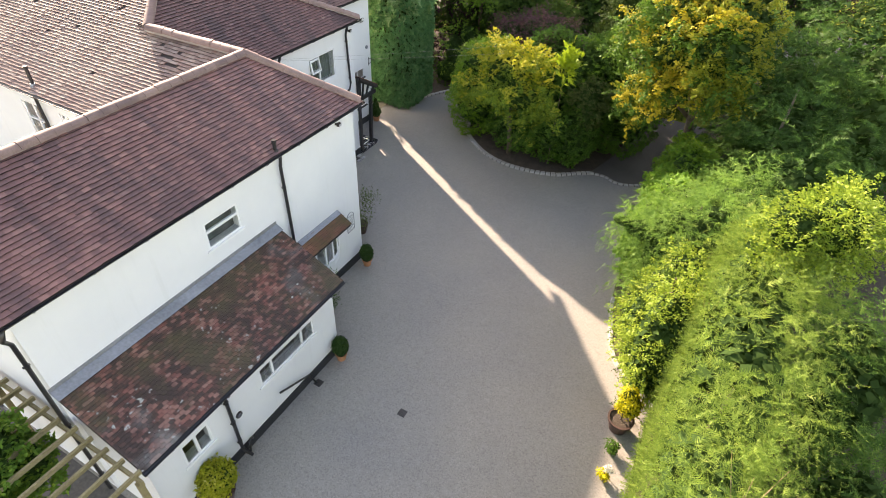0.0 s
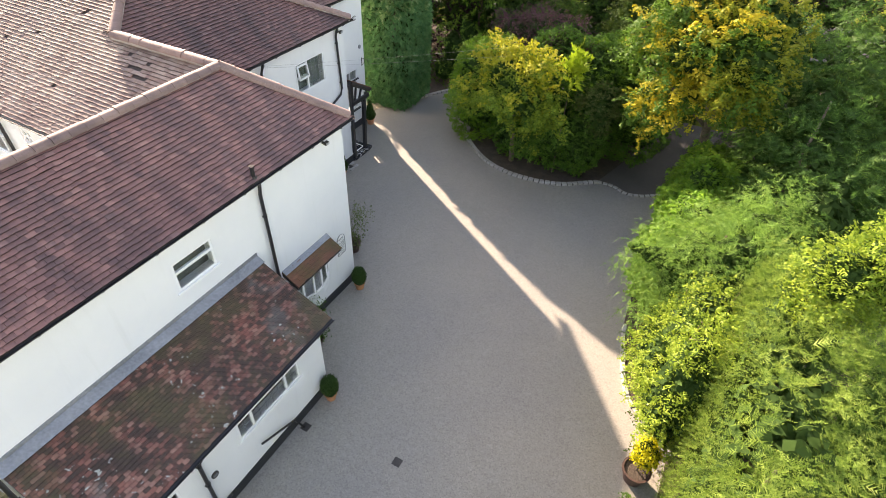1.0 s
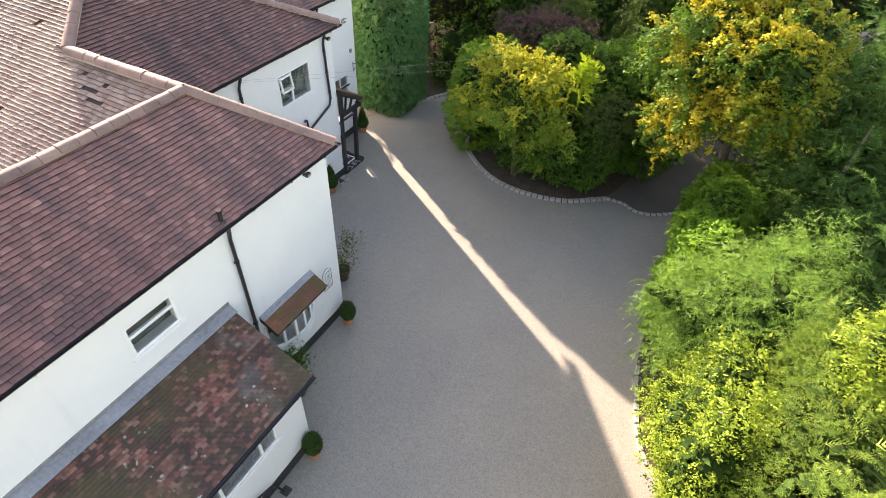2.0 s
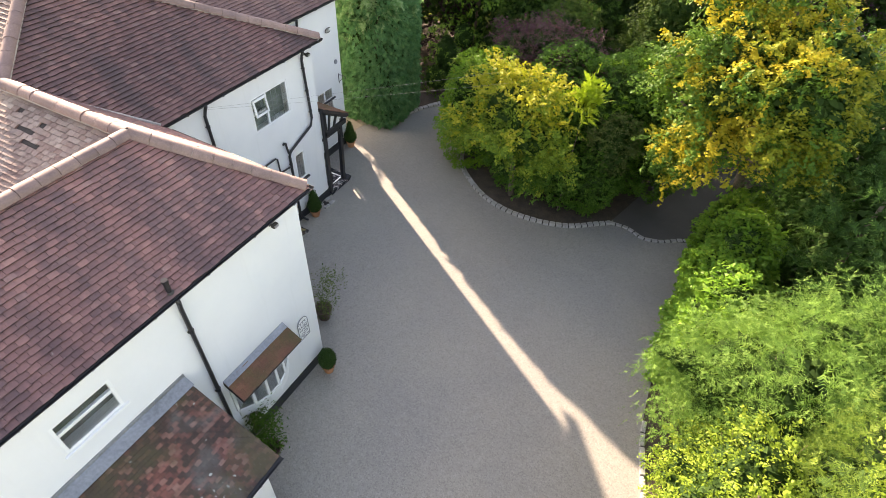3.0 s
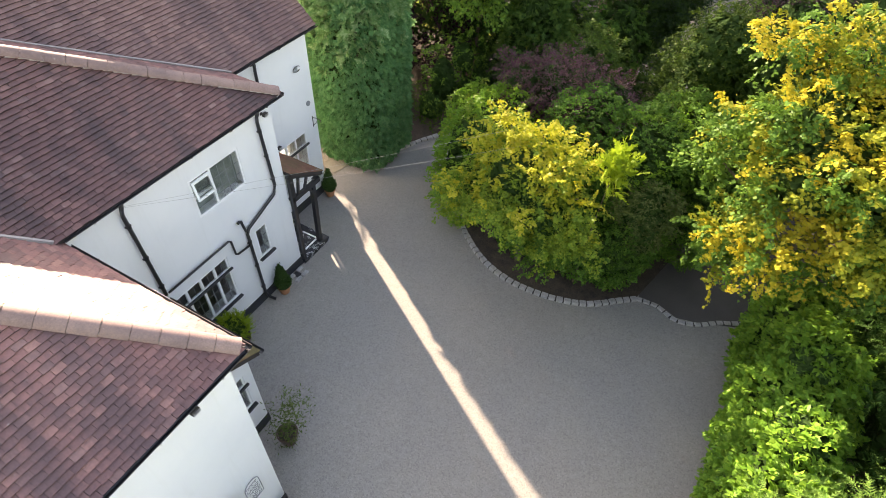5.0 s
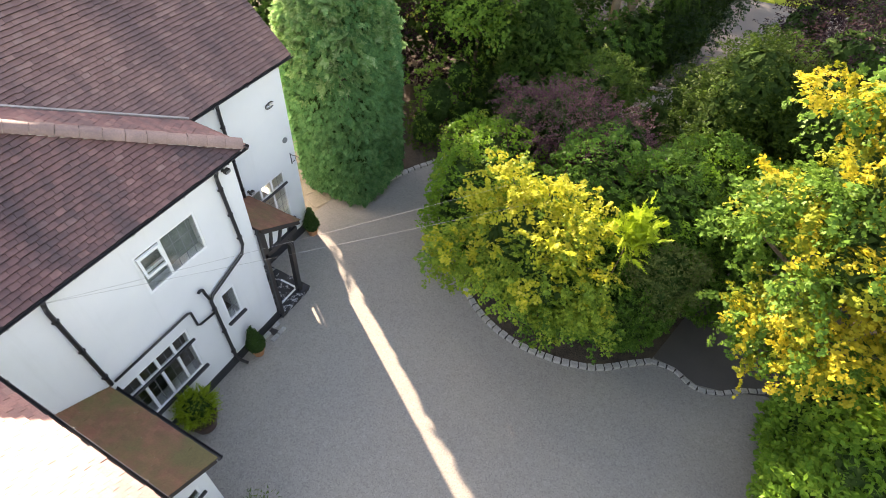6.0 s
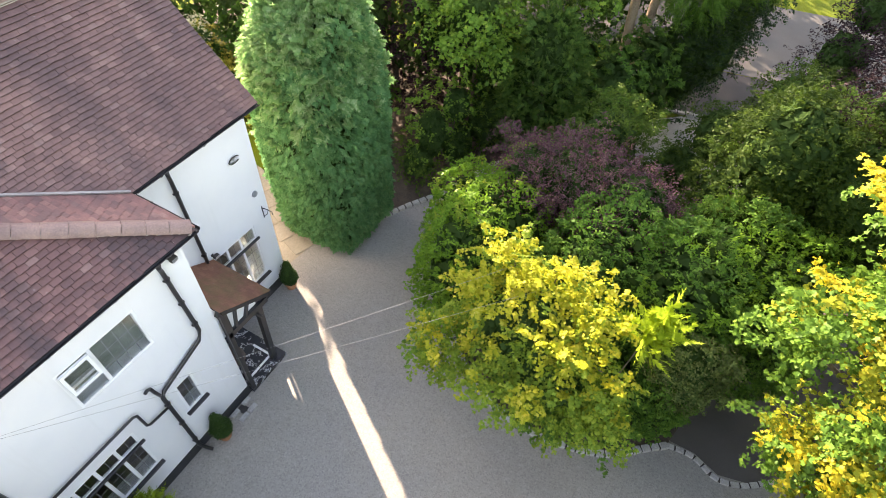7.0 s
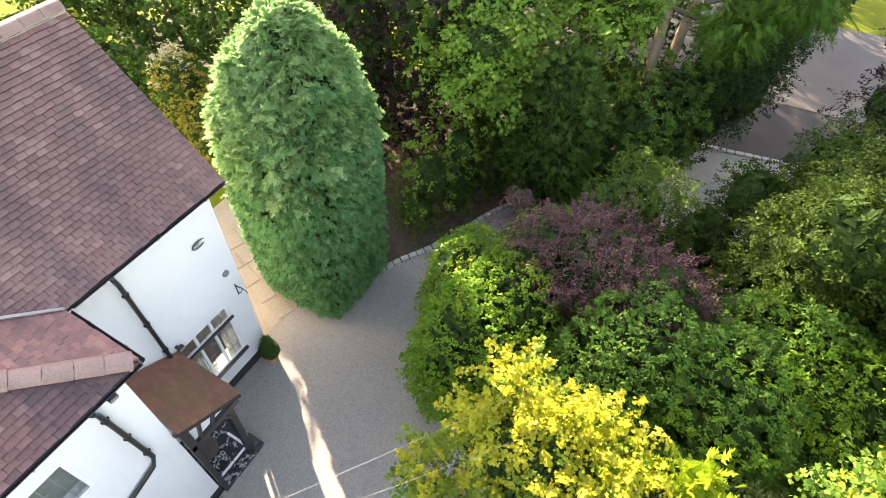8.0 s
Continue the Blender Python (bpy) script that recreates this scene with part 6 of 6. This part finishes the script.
conifer("dark_cypress", "tall dark green cypress with drooping sprays", (0.6, 18.6, 0.04), [(0.85, 18.4, 2.4, 1.1, 1.5, 2.8), (1.2, 16.6, 2.2, 1.1, 1.5, 2.8), (0.7, 20.6, 2.8, 1.3, 1.5, 3.2), (0.4, 22.9, 3.0, 1.4, 1.4, 3.3), (2.6, 19.4, 2.6, 1.3, 1.7, 3.2)], 17000, 0.27, G_DCON, 21, 0.15, 0.8, 0.4, 0.2, 6, plume=0.9, core_scale=0.76)
conifer("cypress_bush", "light green feathery cypress leaning over the drive", (-0.6, 14.4, 0.04), [(-0.95, 14.6, 2.2, 0.7, 0.75, 1.6), (-1.6, 14.3, 2.7, 0.6, 0.32, 0.28), (-2.15, 14.2, 2.85, 0.3, 0.18, 0.1), (-0.3, 14.1, 2.6, 0.8, 0.9, 1.8), (0.1, 15.2, 2.6, 0.9, 0.8, 1.8)], 11000, 0.2, G_PALECYP, 22, 0.14, 0.7, 0.3, 0.3, 7, plume=0.75, core_scale=0.74, fine=0.15)
broadleaf("golden_privet", "golden privet bush with pale variegated leaves", "shrub", (-0.6, 12.2, 0.04), [(-0.75, 13.2, 1.2, 0.8, 0.8, 1.2), (-0.6, 12.2, 1.8, 0.75, 0.8, 1.7), (-0.5, 11.4, 2.0, 0.5, 0.65, 1.9), (-0.45, 12.6, 2.6, 0.7, 0.8, 1.1), (-0.6, 11.3, 3.6, 0.35, 0.4, 0.5)], 17000, (0.055, 0.032), G_PRIVET, 23, each=22, length=0.3, wide=0.055, lump=0.15, core_scale=0.78, cores=4, lumpy=(26, 0.16, 0.32), rise=0.4, flat=0.9, turn=[("olive_growth", G_OLIVE, lambda P, N: lumps(P, 12, 0.7) > 0.72)])
conifer("cypress_hedge", "tall clipped bright green cypress hedge, overgrown on top", (0.6, 9.0, 0.04), [(0.7, 10.2, 2.35, 0.8, 1.9, 2.4, 6), (0.5, 6.9, 2.3, 0.6, 1.9, 2.35, 6), (0.8, 12.2, 2.4, 0.9, 1.0, 2.4, 5), (0.5, 3.6, 2.25, 0.6, 1.9, 2.3, 6)], 25000, 0.22, G_HEDGE, 24, 0.15, 0.9, 0.4, 0.25, 8, category="hedge", plume=0.8, core_scale=0.74, wide=0.3, fine=0.13, clipped=lambda P, N: (N[:, 0] < -0.55) & (P[:, 2] < 4.75))
conifer("overgrown_cypress", "overgrown green cypress with long arching plumes behind the hedge", (2.9, 9.0, 0.04), [(3.1, 12.6, 1.7, 0.9, 1.9, 1.8), (3.3, 9.4, 1.3, 0.8, 1.6, 1.5), (3.1, 5.2, 1.5, 0.9, 2.0, 1.7)], 9500, 0.24, G_DCYP, 27, 0.15, 0.8, 0.35, 0.3, 6, plume=0.9, core_scale=0.7)
broadleaf("yellow_shrub", "yellow-green shrub rising out of the hedge", "shrub", (1.2, 12.6, 0.04), [(0.85, 12.1, 5.2, 0.55, 0.5, 0.6), (1.5, 12.5, 5.2, 0.75, 0.65, 0.7)], 8000, (0.06, 0.035), G_PRIVET, 25, core_scale=0.6, lump=0.2, trunk=0.05, lumpy=(14, 0.18, 0.35), length=0.3, wide=0.06, rise=0.5, flat=0.9)
# woodland behind
conifer("small_cypress", "dense green cypress with fan-shaped sprays", (-10.5, 27.6, 0.04), [(-10.5, 27.5, 2.0, 1.1, 1.1, 2.3), (-10.5, 27.5, 3.6, 0.7, 0.7, 1.0)], 9000, 0.22, G_DCYP, 31, 0.1, 0.6, 0.2, 0.3, 6, wide=0.42, fan=(0.2, 6), fine=0.4)
# name, label, base, forms, leaves, leaf size, material, seed, shoot length and width
WOODS = [
    ("lime_tree", "light green broadleaf tree with loose branches", (-13.0, 28.5, 0.04), [(-12.3, 26.6, 4.2, 1.2, 1.1, 0.7), (-11.9, 25.9, 5.2, 0.7, 0.6, 0.5), (-12.8, 28.4, 5.1, 1.7, 1.4, 1.1), (-10.6, 29.2, 5.5, 1.4, 1.2, 1.0), (-13.8, 30.2, 6.3, 1.9, 1.5, 1.4)], 9000, (0.12, 0.1), G_LINDEN, 32, 0.55, 0.15),
    # tops raised out of view, and the last form added, to block sun
    ("beech_tree", "dark copper-leaved tree in shade", (-15.5, 27.9, 0.04), [(-14.6, 27.6, 4.7, 1.9, 1.4, 4.5), (-16.8, 28.6, 5.3, 2.0, 1.6, 5.0), (-18.6, 29.2, 5.3, 1.6, 1.4, 5.0), (-15.7, 26.3, 3.2, 1.0, 0.8, 3.2)], 22000, (0.1, 0.065), G_COPPER, 33, 0.35, 0.1),
    # hidden shrub, added to keep sun off the drive
    ("understorey_shrub", "unseen green shrub added behind the cypress to block sun", (-15.6, 25.3, 0.04), [(-15.7, 25.6, 1.5, 1.1, 0.8, 1.6), (-17.4, 26.5, 1.7, 1.2, 0.9, 1.9)], 9000, (0.11, 0.06), G_MID, 45, 0.25, 0.09),
    # unseen trees, added to shade the road
    ("woodland_tree", "tall dark green woodland tree", (-17, 39, 0.0), [(-15.5, 39.5, 6.5, 3.2, 2.6, 5.5), (-20, 41, 6.5, 3.4, 2.6, 5.5), (-24, 43.5, 6.5, 3.4, 2.6, 5.5)], 8000, (0.24, 0.15), G_DARK, 46, 0.6, 0.2),
    ("understorey_shrub", "yellow-green shrub under the trees", (-12.5, 25.9, 0.04), [(-12.75, 25.4, 1.4, 0.5, 0.55, 1.15), (-12.5, 26.3, 1.9, 0.5, 0.55, 0.7)], 2600, (0.085, 0.055), G_LINDEN, 34, 0.3, 0.09),
    ("understorey_shrub", "dark green shrub under the trees", (-11.9, 26.8, 0.04), [(-11.9, 27.2, 1.0, 0.8, 0.8, 1.2), (-12.35, 26.2, 0.7, 0.55, 0.7, 0.8), (-12.95, 25.0, 0.6, 0.55, 0.6, 0.7)], 5000, (0.08, 0.035), G_OLIVE, 35, 0.3, 0.07),
    ("understorey_shrub", "very dark evergreen shrub under the trees", (-12.2, 29.3, 0.04), [(-12.6, 29.2, 1.6, 1.7, 1.0, 1.9), (-10.8, 30.2, 1.8, 1.6, 1.0, 2.0), (-14.6, 29.8, 1.8, 1.5, 1.2, 2.2)], 10000, (0.1, 0.05), G_DARK, 44, 0.25, 0.09),
    ("rhododendron", "dark rhododendron with large leathery leaves", (-8.9, 28.9, 0.04), [(-9.0, 28.6, 1.8, 1.1, 1.0, 2.0), (-8.4, 30.0, 1.9, 1.1, 1.1, 2.2)], 5500, (0.14, 0.05), G_LAUREL, 36, 0.2, 0.09),
    ("yew_tree", "dark dense yew hanging over the drive", (-7.7, 32.0, 0.04), [(-7.6, 31.3, 2.4, 0.95, 1.1, 1.9), (-6.95, 31.6, 2.7, 0.75, 0.9, 1.2), (-6.9, 33.3, 3.2, 0.95, 1.4, 1.8), (-6.5, 35.4, 4.3, 1.3, 1.6, 2.6)], 17000, (0.075, 0.042), G_YEW, 37, 0.35, 0.09),
    ("copper_tree", "dark copper tree beside the drive mouth", (-1.0, 27.6, 0.04), [(-4.0, 30.2, 4.2, 0.85, 1.0, 0.9), (-2.6, 28.8, 5.2, 1.3, 1.3, 1.2), (-1.2, 27.8, 5.6, 1.6, 1.5, 1.7), (-1.0, 30.4, 5.4, 1.7, 1.8, 1.9), (-2.4, 27.2, 5.6, 1.0, 0.9, 0.9), (-3.5, 24.9, 6.0, 0.9, 0.75, 0.6), (-2.4, 25.8, 6.2, 1.3, 1.0, 0.9), (0.8, 29.0, 5.2, 1.6, 1.8, 2.0), (-3.6, 31.5, 5.0, 1.0, 1.0, 0.9), (-2.4, 32.6, 5.5, 1.5, 1.3, 1.4), (-1.4, 34.5, 5.8, 1.8, 1.6, 1.6)], 40000, (0.06, 0.038), G_COPPER, 38, 0.4, 0.09),
    # crowns made taller, out of view, to shade the planting
    ("woodland_tree", "tall dark green woodland tree", (-12.0, 34.5, 0.04), [(-11.0, 33.6, 4.8, 2.4, 1.8, 4.4), (-14.5, 34.8, 7.2, 2.6, 2.2, 7.0), (-11.5, 37.5, 7.2, 2.6, 2.2, 5.0)], 14000, (0.15, 0.09), G_DARK, 39, 0.5, 0.16),
    # unseen tree, placed and sized as a sun block
    ("woodland_tree", "unseen tall green tree placed to shade the shrubs", (-18.5, 33.0, 0.04), [(-17.9, 33.7, 7.0, 2.6, 2.2, 7.2, 3), (-22, 32.0, 5.4, 2.4, 2.2, 4.8)], 11000, (0.17, 0.1), G_DARK, 40, 0.5, 0.15),
    ("garden_hedge", "tall mixed green garden hedge", (-22, 26.5, 0.0), [(-20.4, 26.9, 2.2, 1.5, 0.9, 2.3, 3), (-23.3, 26.6, 2.6, 1.5, 0.9, 2.85, 3), (-26.2, 26.6, 2.6, 1.7, 0.9, 2.85, 3), (-17.6, 26.4, 1.4, 1.0, 0.8, 1.6), (-29.4, 26.6, 2.6, 1.8, 1.0, 2.85, 3)], 16000, (0.13, 0.075), G_MID, 42, 0.25, 0.09),
    ("woodland_tree", "tall dark green woodland tree", (3.5, 26.5, 0.04), [(2.6, 24.6, 4.2, 2.0, 2.0, 3.6), (4.4, 28.5, 4.6, 2.6, 2.4, 4.0), (2.9, 21.6, 3.6, 1.6, 1.8, 3.6)], 12000, (0.13, 0.08), G_DARK, 43, 0.45, 0.14),
    # trees out of view, placed along the sun's way to darken road and verge
    ("street_tree", "unseen tree added beyond the road to shade it", (-13.0, 46.5, 0.0), [(-11.0, 46.0, 5.2, 2.4, 1.8, 3.0), (-14.6, 46.4, 6.5, 2.4, 2.0, 3.6)], 9000, (0.2, 0.14), G_MID, 47, 0.7, 0.25),
    ("street_tree", "unseen dark tree added to shade the street verge", (-11.5, 52.0, 0.0), [(-9.5, 51.5, 5.0, 2.6, 2.0, 3.6), (-13.5, 52.5, 5.5, 2.8, 2.0, 4.0)], 7000, (0.22, 0.15), G_DARK, 50, 0.7, 0.25),
    ("street_tree", "unseen tree added beyond the road to shade it", (-21.0, 45.5, 0.0), [(-19.5, 46.0, 6.0, 2.8, 2.2, 3.8), (-23.5, 45.4, 6.5, 2.8, 2.2, 4.2)], 4000, (0.2, 0.14), G_DARK, 48, 0.7, 0.25),
]
for nm, lb, base, bl, k, lf, mt, sd_, sl, sw in WOODS:
    broadleaf(nm, lb, "shrub" if "shrub" in nm or "hedge" in nm else "tree", base, bl, k, lf, mt, sd_, each=24, length=sl, wide=sw, lump=0.2, lump_size=0.9, depth=0.35, trunk=0.1, lumpy=(20, 0.25, 0.55), lobed=nm == "lime_tree", rise=0.1, core_scale={"lime_tree": 0.5, "copper_tree": 0.55, "understorey_shrub": 0.62}.get(nm, 0.75))

broadleaf("gold_shrub", "yellow-green garden shrub with faded cream flower heads", "shrub", (-19.9, 24.3, 0.0), [(-20.0, 24.3, 1.7, 0.75, 0.7, 1.4), (-19.0, 24.0, 1.1, 0.75, 0.6, 1.1)], 9000, (0.05, 0.03), G_GOLD, 41, length=0.16, wide=0.06, each=20, lumpy=(10, 0.2, 0.35), turn=[("cream_growth", G_CREAM, lambda P, N: P[:, 2] + 0.3 * lumps(P, 3, 0.6) > 2.65)])
broadleaf("garden_hedge", "low dense green garden hedge beyond the house", "hedge", (-20.5, 24.6, 0.0), [(-20.4, 24.6, 1.1, 1.2, 0.8, 1.3, 3), (-22.6, 24.3, 1.2, 1.4, 0.8, 1.4, 3), (-25.0, 24.0, 1.2, 1.5, 0.8, 1.4, 3)], 10000, (0.1, 0.06), G_MID, 49, length=0.2, wide=0.08, each=18, lumpy=(14, 0.2, 0.4))

# the larch with its pale double trunk and hanging sprays
larch = empty("larch_tree", (-9.0, 29.95, 0.04), "larch with pale twin trunks and hanging green sprays", "tree")
for dx, dy, top in ((-0.06, 0.0, (-9.5, 31.6, 9.5)), (0.08, 0.05, (-8.7, 33.4, 9.0))):
    bm = bmesh.new()
    a, b = Vector((-9.0 + dx, 29.95 + dy, 0.04)), Vector(top)
    tube(bm, [a.lerp(b, i / 6) + Vector((0.08 * math.sin(i * 1.7), 0.06 * math.cos(i), 0)) for i in range(7)], [0.17 - 0.015 * i for i in range(7)], 10)
    part("trunk", bm, plain("larch_bark", (0.24, 0.17, 0.11), (0.42, 0.31, 0.2), 0.9, 0.0, 25.0, 3.0, 0.8, 0.02), larch, smooth=True)
g = np.random.default_rng(51)
# the last two forms are unseen canopy, added to shade the drive mouth
LB_ = [(-10.4, 30.0, 4.9, 0.9, 0.8, 0.6), (-7.75, 30.4, 4.7, 0.85, 0.8, 0.5), (-8.8, 32.6, 6.6, 1.8, 1.2, 0.8), (-6.9, 31.6, 5.3, 1.1, 1.1, 0.6), (-10.5, 32.0, 6.8, 1.5, 1.2, 0.9), (-7.4, 34.6, 9.3, 2.6, 2.2, 1.0), (-10.5, 34.0, 9.6, 2.2, 2.0, 1.0)]
P, N = shell(LB_, 7000, g, 0.25, 0.7, 0.4)
link_mesh("crown", poly_mesh("crown", sprays(P, N * np.array([1, 1, 0.15]), g, 0.4, 10, -0.55, 0.3), 3), G_MID, larch)
for b in LB_:
    bm = bmesh.new()
    tube(bm, [(-8.6, 30.8, b[2] - 0.4), ((b[0] - 8.6) / 2, (b[1] + 30.8) / 2, b[2] - 0.1), b[:3]], [0.06, 0.045, 0.015], 6)
    part("limb", bm, BARK, larch)

# the ash sapling with long pinnate fronds
ash = empty("ash_sapling", (-6.05, 20.4, 0.05), "bright lime-green ash sapling with feathery fronds", "sapling")
bm = bmesh.new()
tube(bm, [(-6.05, 20.4, 0.05), (-5.98, 20.3, 2.2), (-5.9, 20.1, 4.0)], [0.022, 0.014, 0.006], 7)
part("stem", bm, BARK, ash)
g = np.random.default_rng(52)
n = 190
P = np.array([-5.85, 20.05, 4.05]) + g.normal(size=(n, 3)) * np.array([0.15, 0.14, 0.24])
N = unit(P - np.array([-6.0, 20.15, 3.75]))
link_mesh("frond", poly_mesh("frond", sprays(P, N, g, 0.25, 8, 0.35, 0.34, 0.34), 3), G_FERN, ash)

# bare twigs showing in the privet and the hedge
for k, (x, y, z) in enumerate(((-0.35, 12.5, 3.2), (0.2, 12.0, 3.2), (-0.6, 12.9, 2.7), (1.0, 7.2, 4.0))):
    tw = empty("bare_twigs", (x, y, z - 0.6), "pale bare twigs sticking out of the hedge", "twigs")
    rnd = random.Random(60 + k)
    for i in range(7):
        d = Vector((rnd.uniform(-0.6, 0.3), rnd.uniform(-0.5, 0.5), rnd.uniform(0.1, 0.6)))
        bm = bmesh.new()
        tube(bm, [(x, y, z - 0.6), Vector((x, y, z - 0.3)) + d * 0.5, Vector((x, y, z)) + d], [0.014, 0.009, 0.004], 5)
        part("twig", bm, TIMBER, tw)

# ---- potted plants ----
def pot(name, label, x, y, r, h, material, top_soil=True, z=0.0):
    ob = empty(name, (x, y, z), label, "planter")
    bm = bmesh.new()
    lathe(bm, (x, y, z), [(r * 0.72, 0.0), (r * 0.95, h * 0.82), (r * 1.06, h * 0.83), (r * 1.08, h), (r * 0.93, h), (r * 0.9, h * 0.86)], 22)
    part("pot", bm, material, ob)
    bm = bmesh.new()
    lathe(bm, (x, y, z), [(r * 0.9, h * 0.84), (r * 0.88, h * 0.88), (r * 0.2, h * 0.9)], 18)
    part("soil", bm, SOIL, ob)
    return ob


def potted(ob, blobs, n, leaf, mat, seed, lump=0.05, depth=0.06, spread=0.05, wild=0.6, core_scale=0.85, up=0.0):
    g = np.random.default_rng(seed)
    x, y, z = ob.location
    bm = bmesh.new()
    tube(bm, [(x, y, z + 0.15), (x, y, blobs[0][2])], 0.014, 6)
    part("stem", bm, BARK, ob)
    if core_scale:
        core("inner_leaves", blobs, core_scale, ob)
    P, N = shell(blobs, n // 5, g, lump, 0.25, depth)
    P, N = clumps(P, N, g, 5, spread)
    link_mesh("leaves", poly_mesh("leaves", leaf_quads(P, N, g, leaf[0], leaf[1], -up, wild), 4), mat, ob)


for x, y, sd_ in ((-8.55, 12.2, 1), (-7.08, 9.0, 2)):
    ob = pot("potted_box_ball", "egg-shaped clipped box in a terracotta pot by the wall", x, y, 0.14, 0.22, TERRACOTTA)
    tagged(ob, group="clipped box plants in pots")
    potted(ob, [(x, y, 0.46, 0.185, 0.185, 0.28)], 3200, (0.035, 0.02), G_BOX, 70 + sd_, 0.015, 0.03, 0.03)
for x, y, sd_ in ((-12.22, 16.38, 3), (-13.5, 19.95, 4)):
    ob = pot("potted_box_cone", "cone-clipped box in a terracotta pot by the house", x, y, 0.15, 0.22, TERRACOTTA)
    tagged(ob, group="clipped box plants in pots")
    potted(ob, [(x, y, 0.4, 0.2, 0.2, 0.22), (x, y, 0.62, 0.13, 0.13, 0.25), (x, y, 0.84, 0.06, 0.06, 0.16)], 3200, (0.035, 0.02), G_BOX, 70 + sd_, 0.012, 0.02, 0.025)
ob = pot("potted_fir_bush", "bright green feathery bush in a dark tub", -12.0, 14.55, 0.3, 0.4, TUB)
core("inner_leaves", [(-12.03, 14.58, 0.68, 0.3, 0.3, 0.32)], 0.8, ob)
g = np.random.default_rng(81)
P, N = shell([(-12.03, 14.58, 0.7, 0.32, 0.32, 0.34)], 620, g, 0.05, 0.2, 0.12)
link_mesh("leaves", poly_mesh("leaves", sprays(P, N, g, 0.16, 7, 0.55, 0.3, 0.25), 3), G_FERN, ob)
ob = pot("potted_yellow_bush", "yellow-green rounded bush in a dark tub", -6.95, 5.05, 0.26, 0.38, TUB)
potted(ob, [(-7.0, 5.08, 0.68, 0.33, 0.33, 0.3)], 4000, (0.07, 0.04), G_LEMON, 82, 0.05, 0.12, 0.06)
ob = pot("potted_yellow_shrub", "yellow shrub in a dark brown tub on the drive", -0.62, 10.55, 0.27, 0.36, TUB)
potted(ob, [(-0.55, 10.7, 0.72, 0.24, 0.24, 0.3), (-0.62, 10.75, 0.95, 0.16, 0.16, 0.18)], 3200, (0.055, 0.03), G_YELLOW, 83, 0.05, 0.14, 0.05)
ob = pot("potted_seedling", "small green plant in a little pot", -0.6, 9.87, 0.07, 0.1, TUB)
potted(ob, [(-0.6, 9.87, 0.2, 0.14, 0.14, 0.1)], 420, (0.06, 0.03), G_MID, 84, 0.04, 0.08, 0.04, core_scale=0)
ob = pot("potted_flower", "small white and yellow flowering plant in a pot", -0.57, 9.2, 0.07, 0.1, TUB)
potted(ob, [(-0.58, 9.18, 0.18, 0.12, 0.12, 0.08)], 320, (0.06, 0.03), G_YELLOW, 85, 0.04, 0.08, 0.04, core_scale=0)
potted(ob, [(-0.52, 9.3, 0.24, 0.09, 0.08, 0.06)], 200, (0.05, 0.03), G_WHITE, 86, 0.03, 0.05, 0.03, core_scale=0)
ob = pot("potted_olive", "sparse olive tree in a dark pot round the corner", -9.6, 13.4, 0.2, 0.34, TUB)
potted(ob, [(-9.6, 13.4, 0.55, 0.3, 0.3, 0.3), (-9.5, 13.6, 1.15, 0.32, 0.32, 0.4)], 900, (0.08, 0.022), G_SILVER, 87, 0.12, 0.3, 0.1, core_scale=0)
ob = pot("potted_shrub", "loose olive-green shrub in a dark pot", -8.3, 10.0, 0.2, 0.3, TUB)
potted(ob, [(-8.35, 10.05, 0.6, 0.36, 0.36, 0.36), (-8.4, 10.2, 1.0, 0.25, 0.25, 0.3)], 1500, (0.07, 0.025), G_MID, 88, 0.1, 0.3, 0.09, core_scale=0)
ob = empty("wall_creeper", (-8.82, 10.25, 0.0), "white-variegated creeper under the bow window", "plant")
potted(ob, [(-8.8, 10.25, 0.75, 0.08, 0.22, 0.3)], 500, (0.06, 0.03), G_SILVER, 89, 0.06, 0.12, 0.06, core_scale=0)
# small tree under the pergola
broadleaf("patio_tree", "small bright green tree growing through the pergola", "tree", (-9.6, 2.7, 0.0), [(-9.5, 3.0, 2.3, 0.7, 0.65, 0.7), (-9.0, 2.5, 2.2, 0.6, 0.6, 0.6), (-10.0, 2.3, 2.5, 0.7, 0.6, 0.6), (-9.2, 3.3, 1.9, 0.6, 0.4, 0.5)], 8000, (0.08, 0.05), G_LINDEN, 90, trunk=0.05)
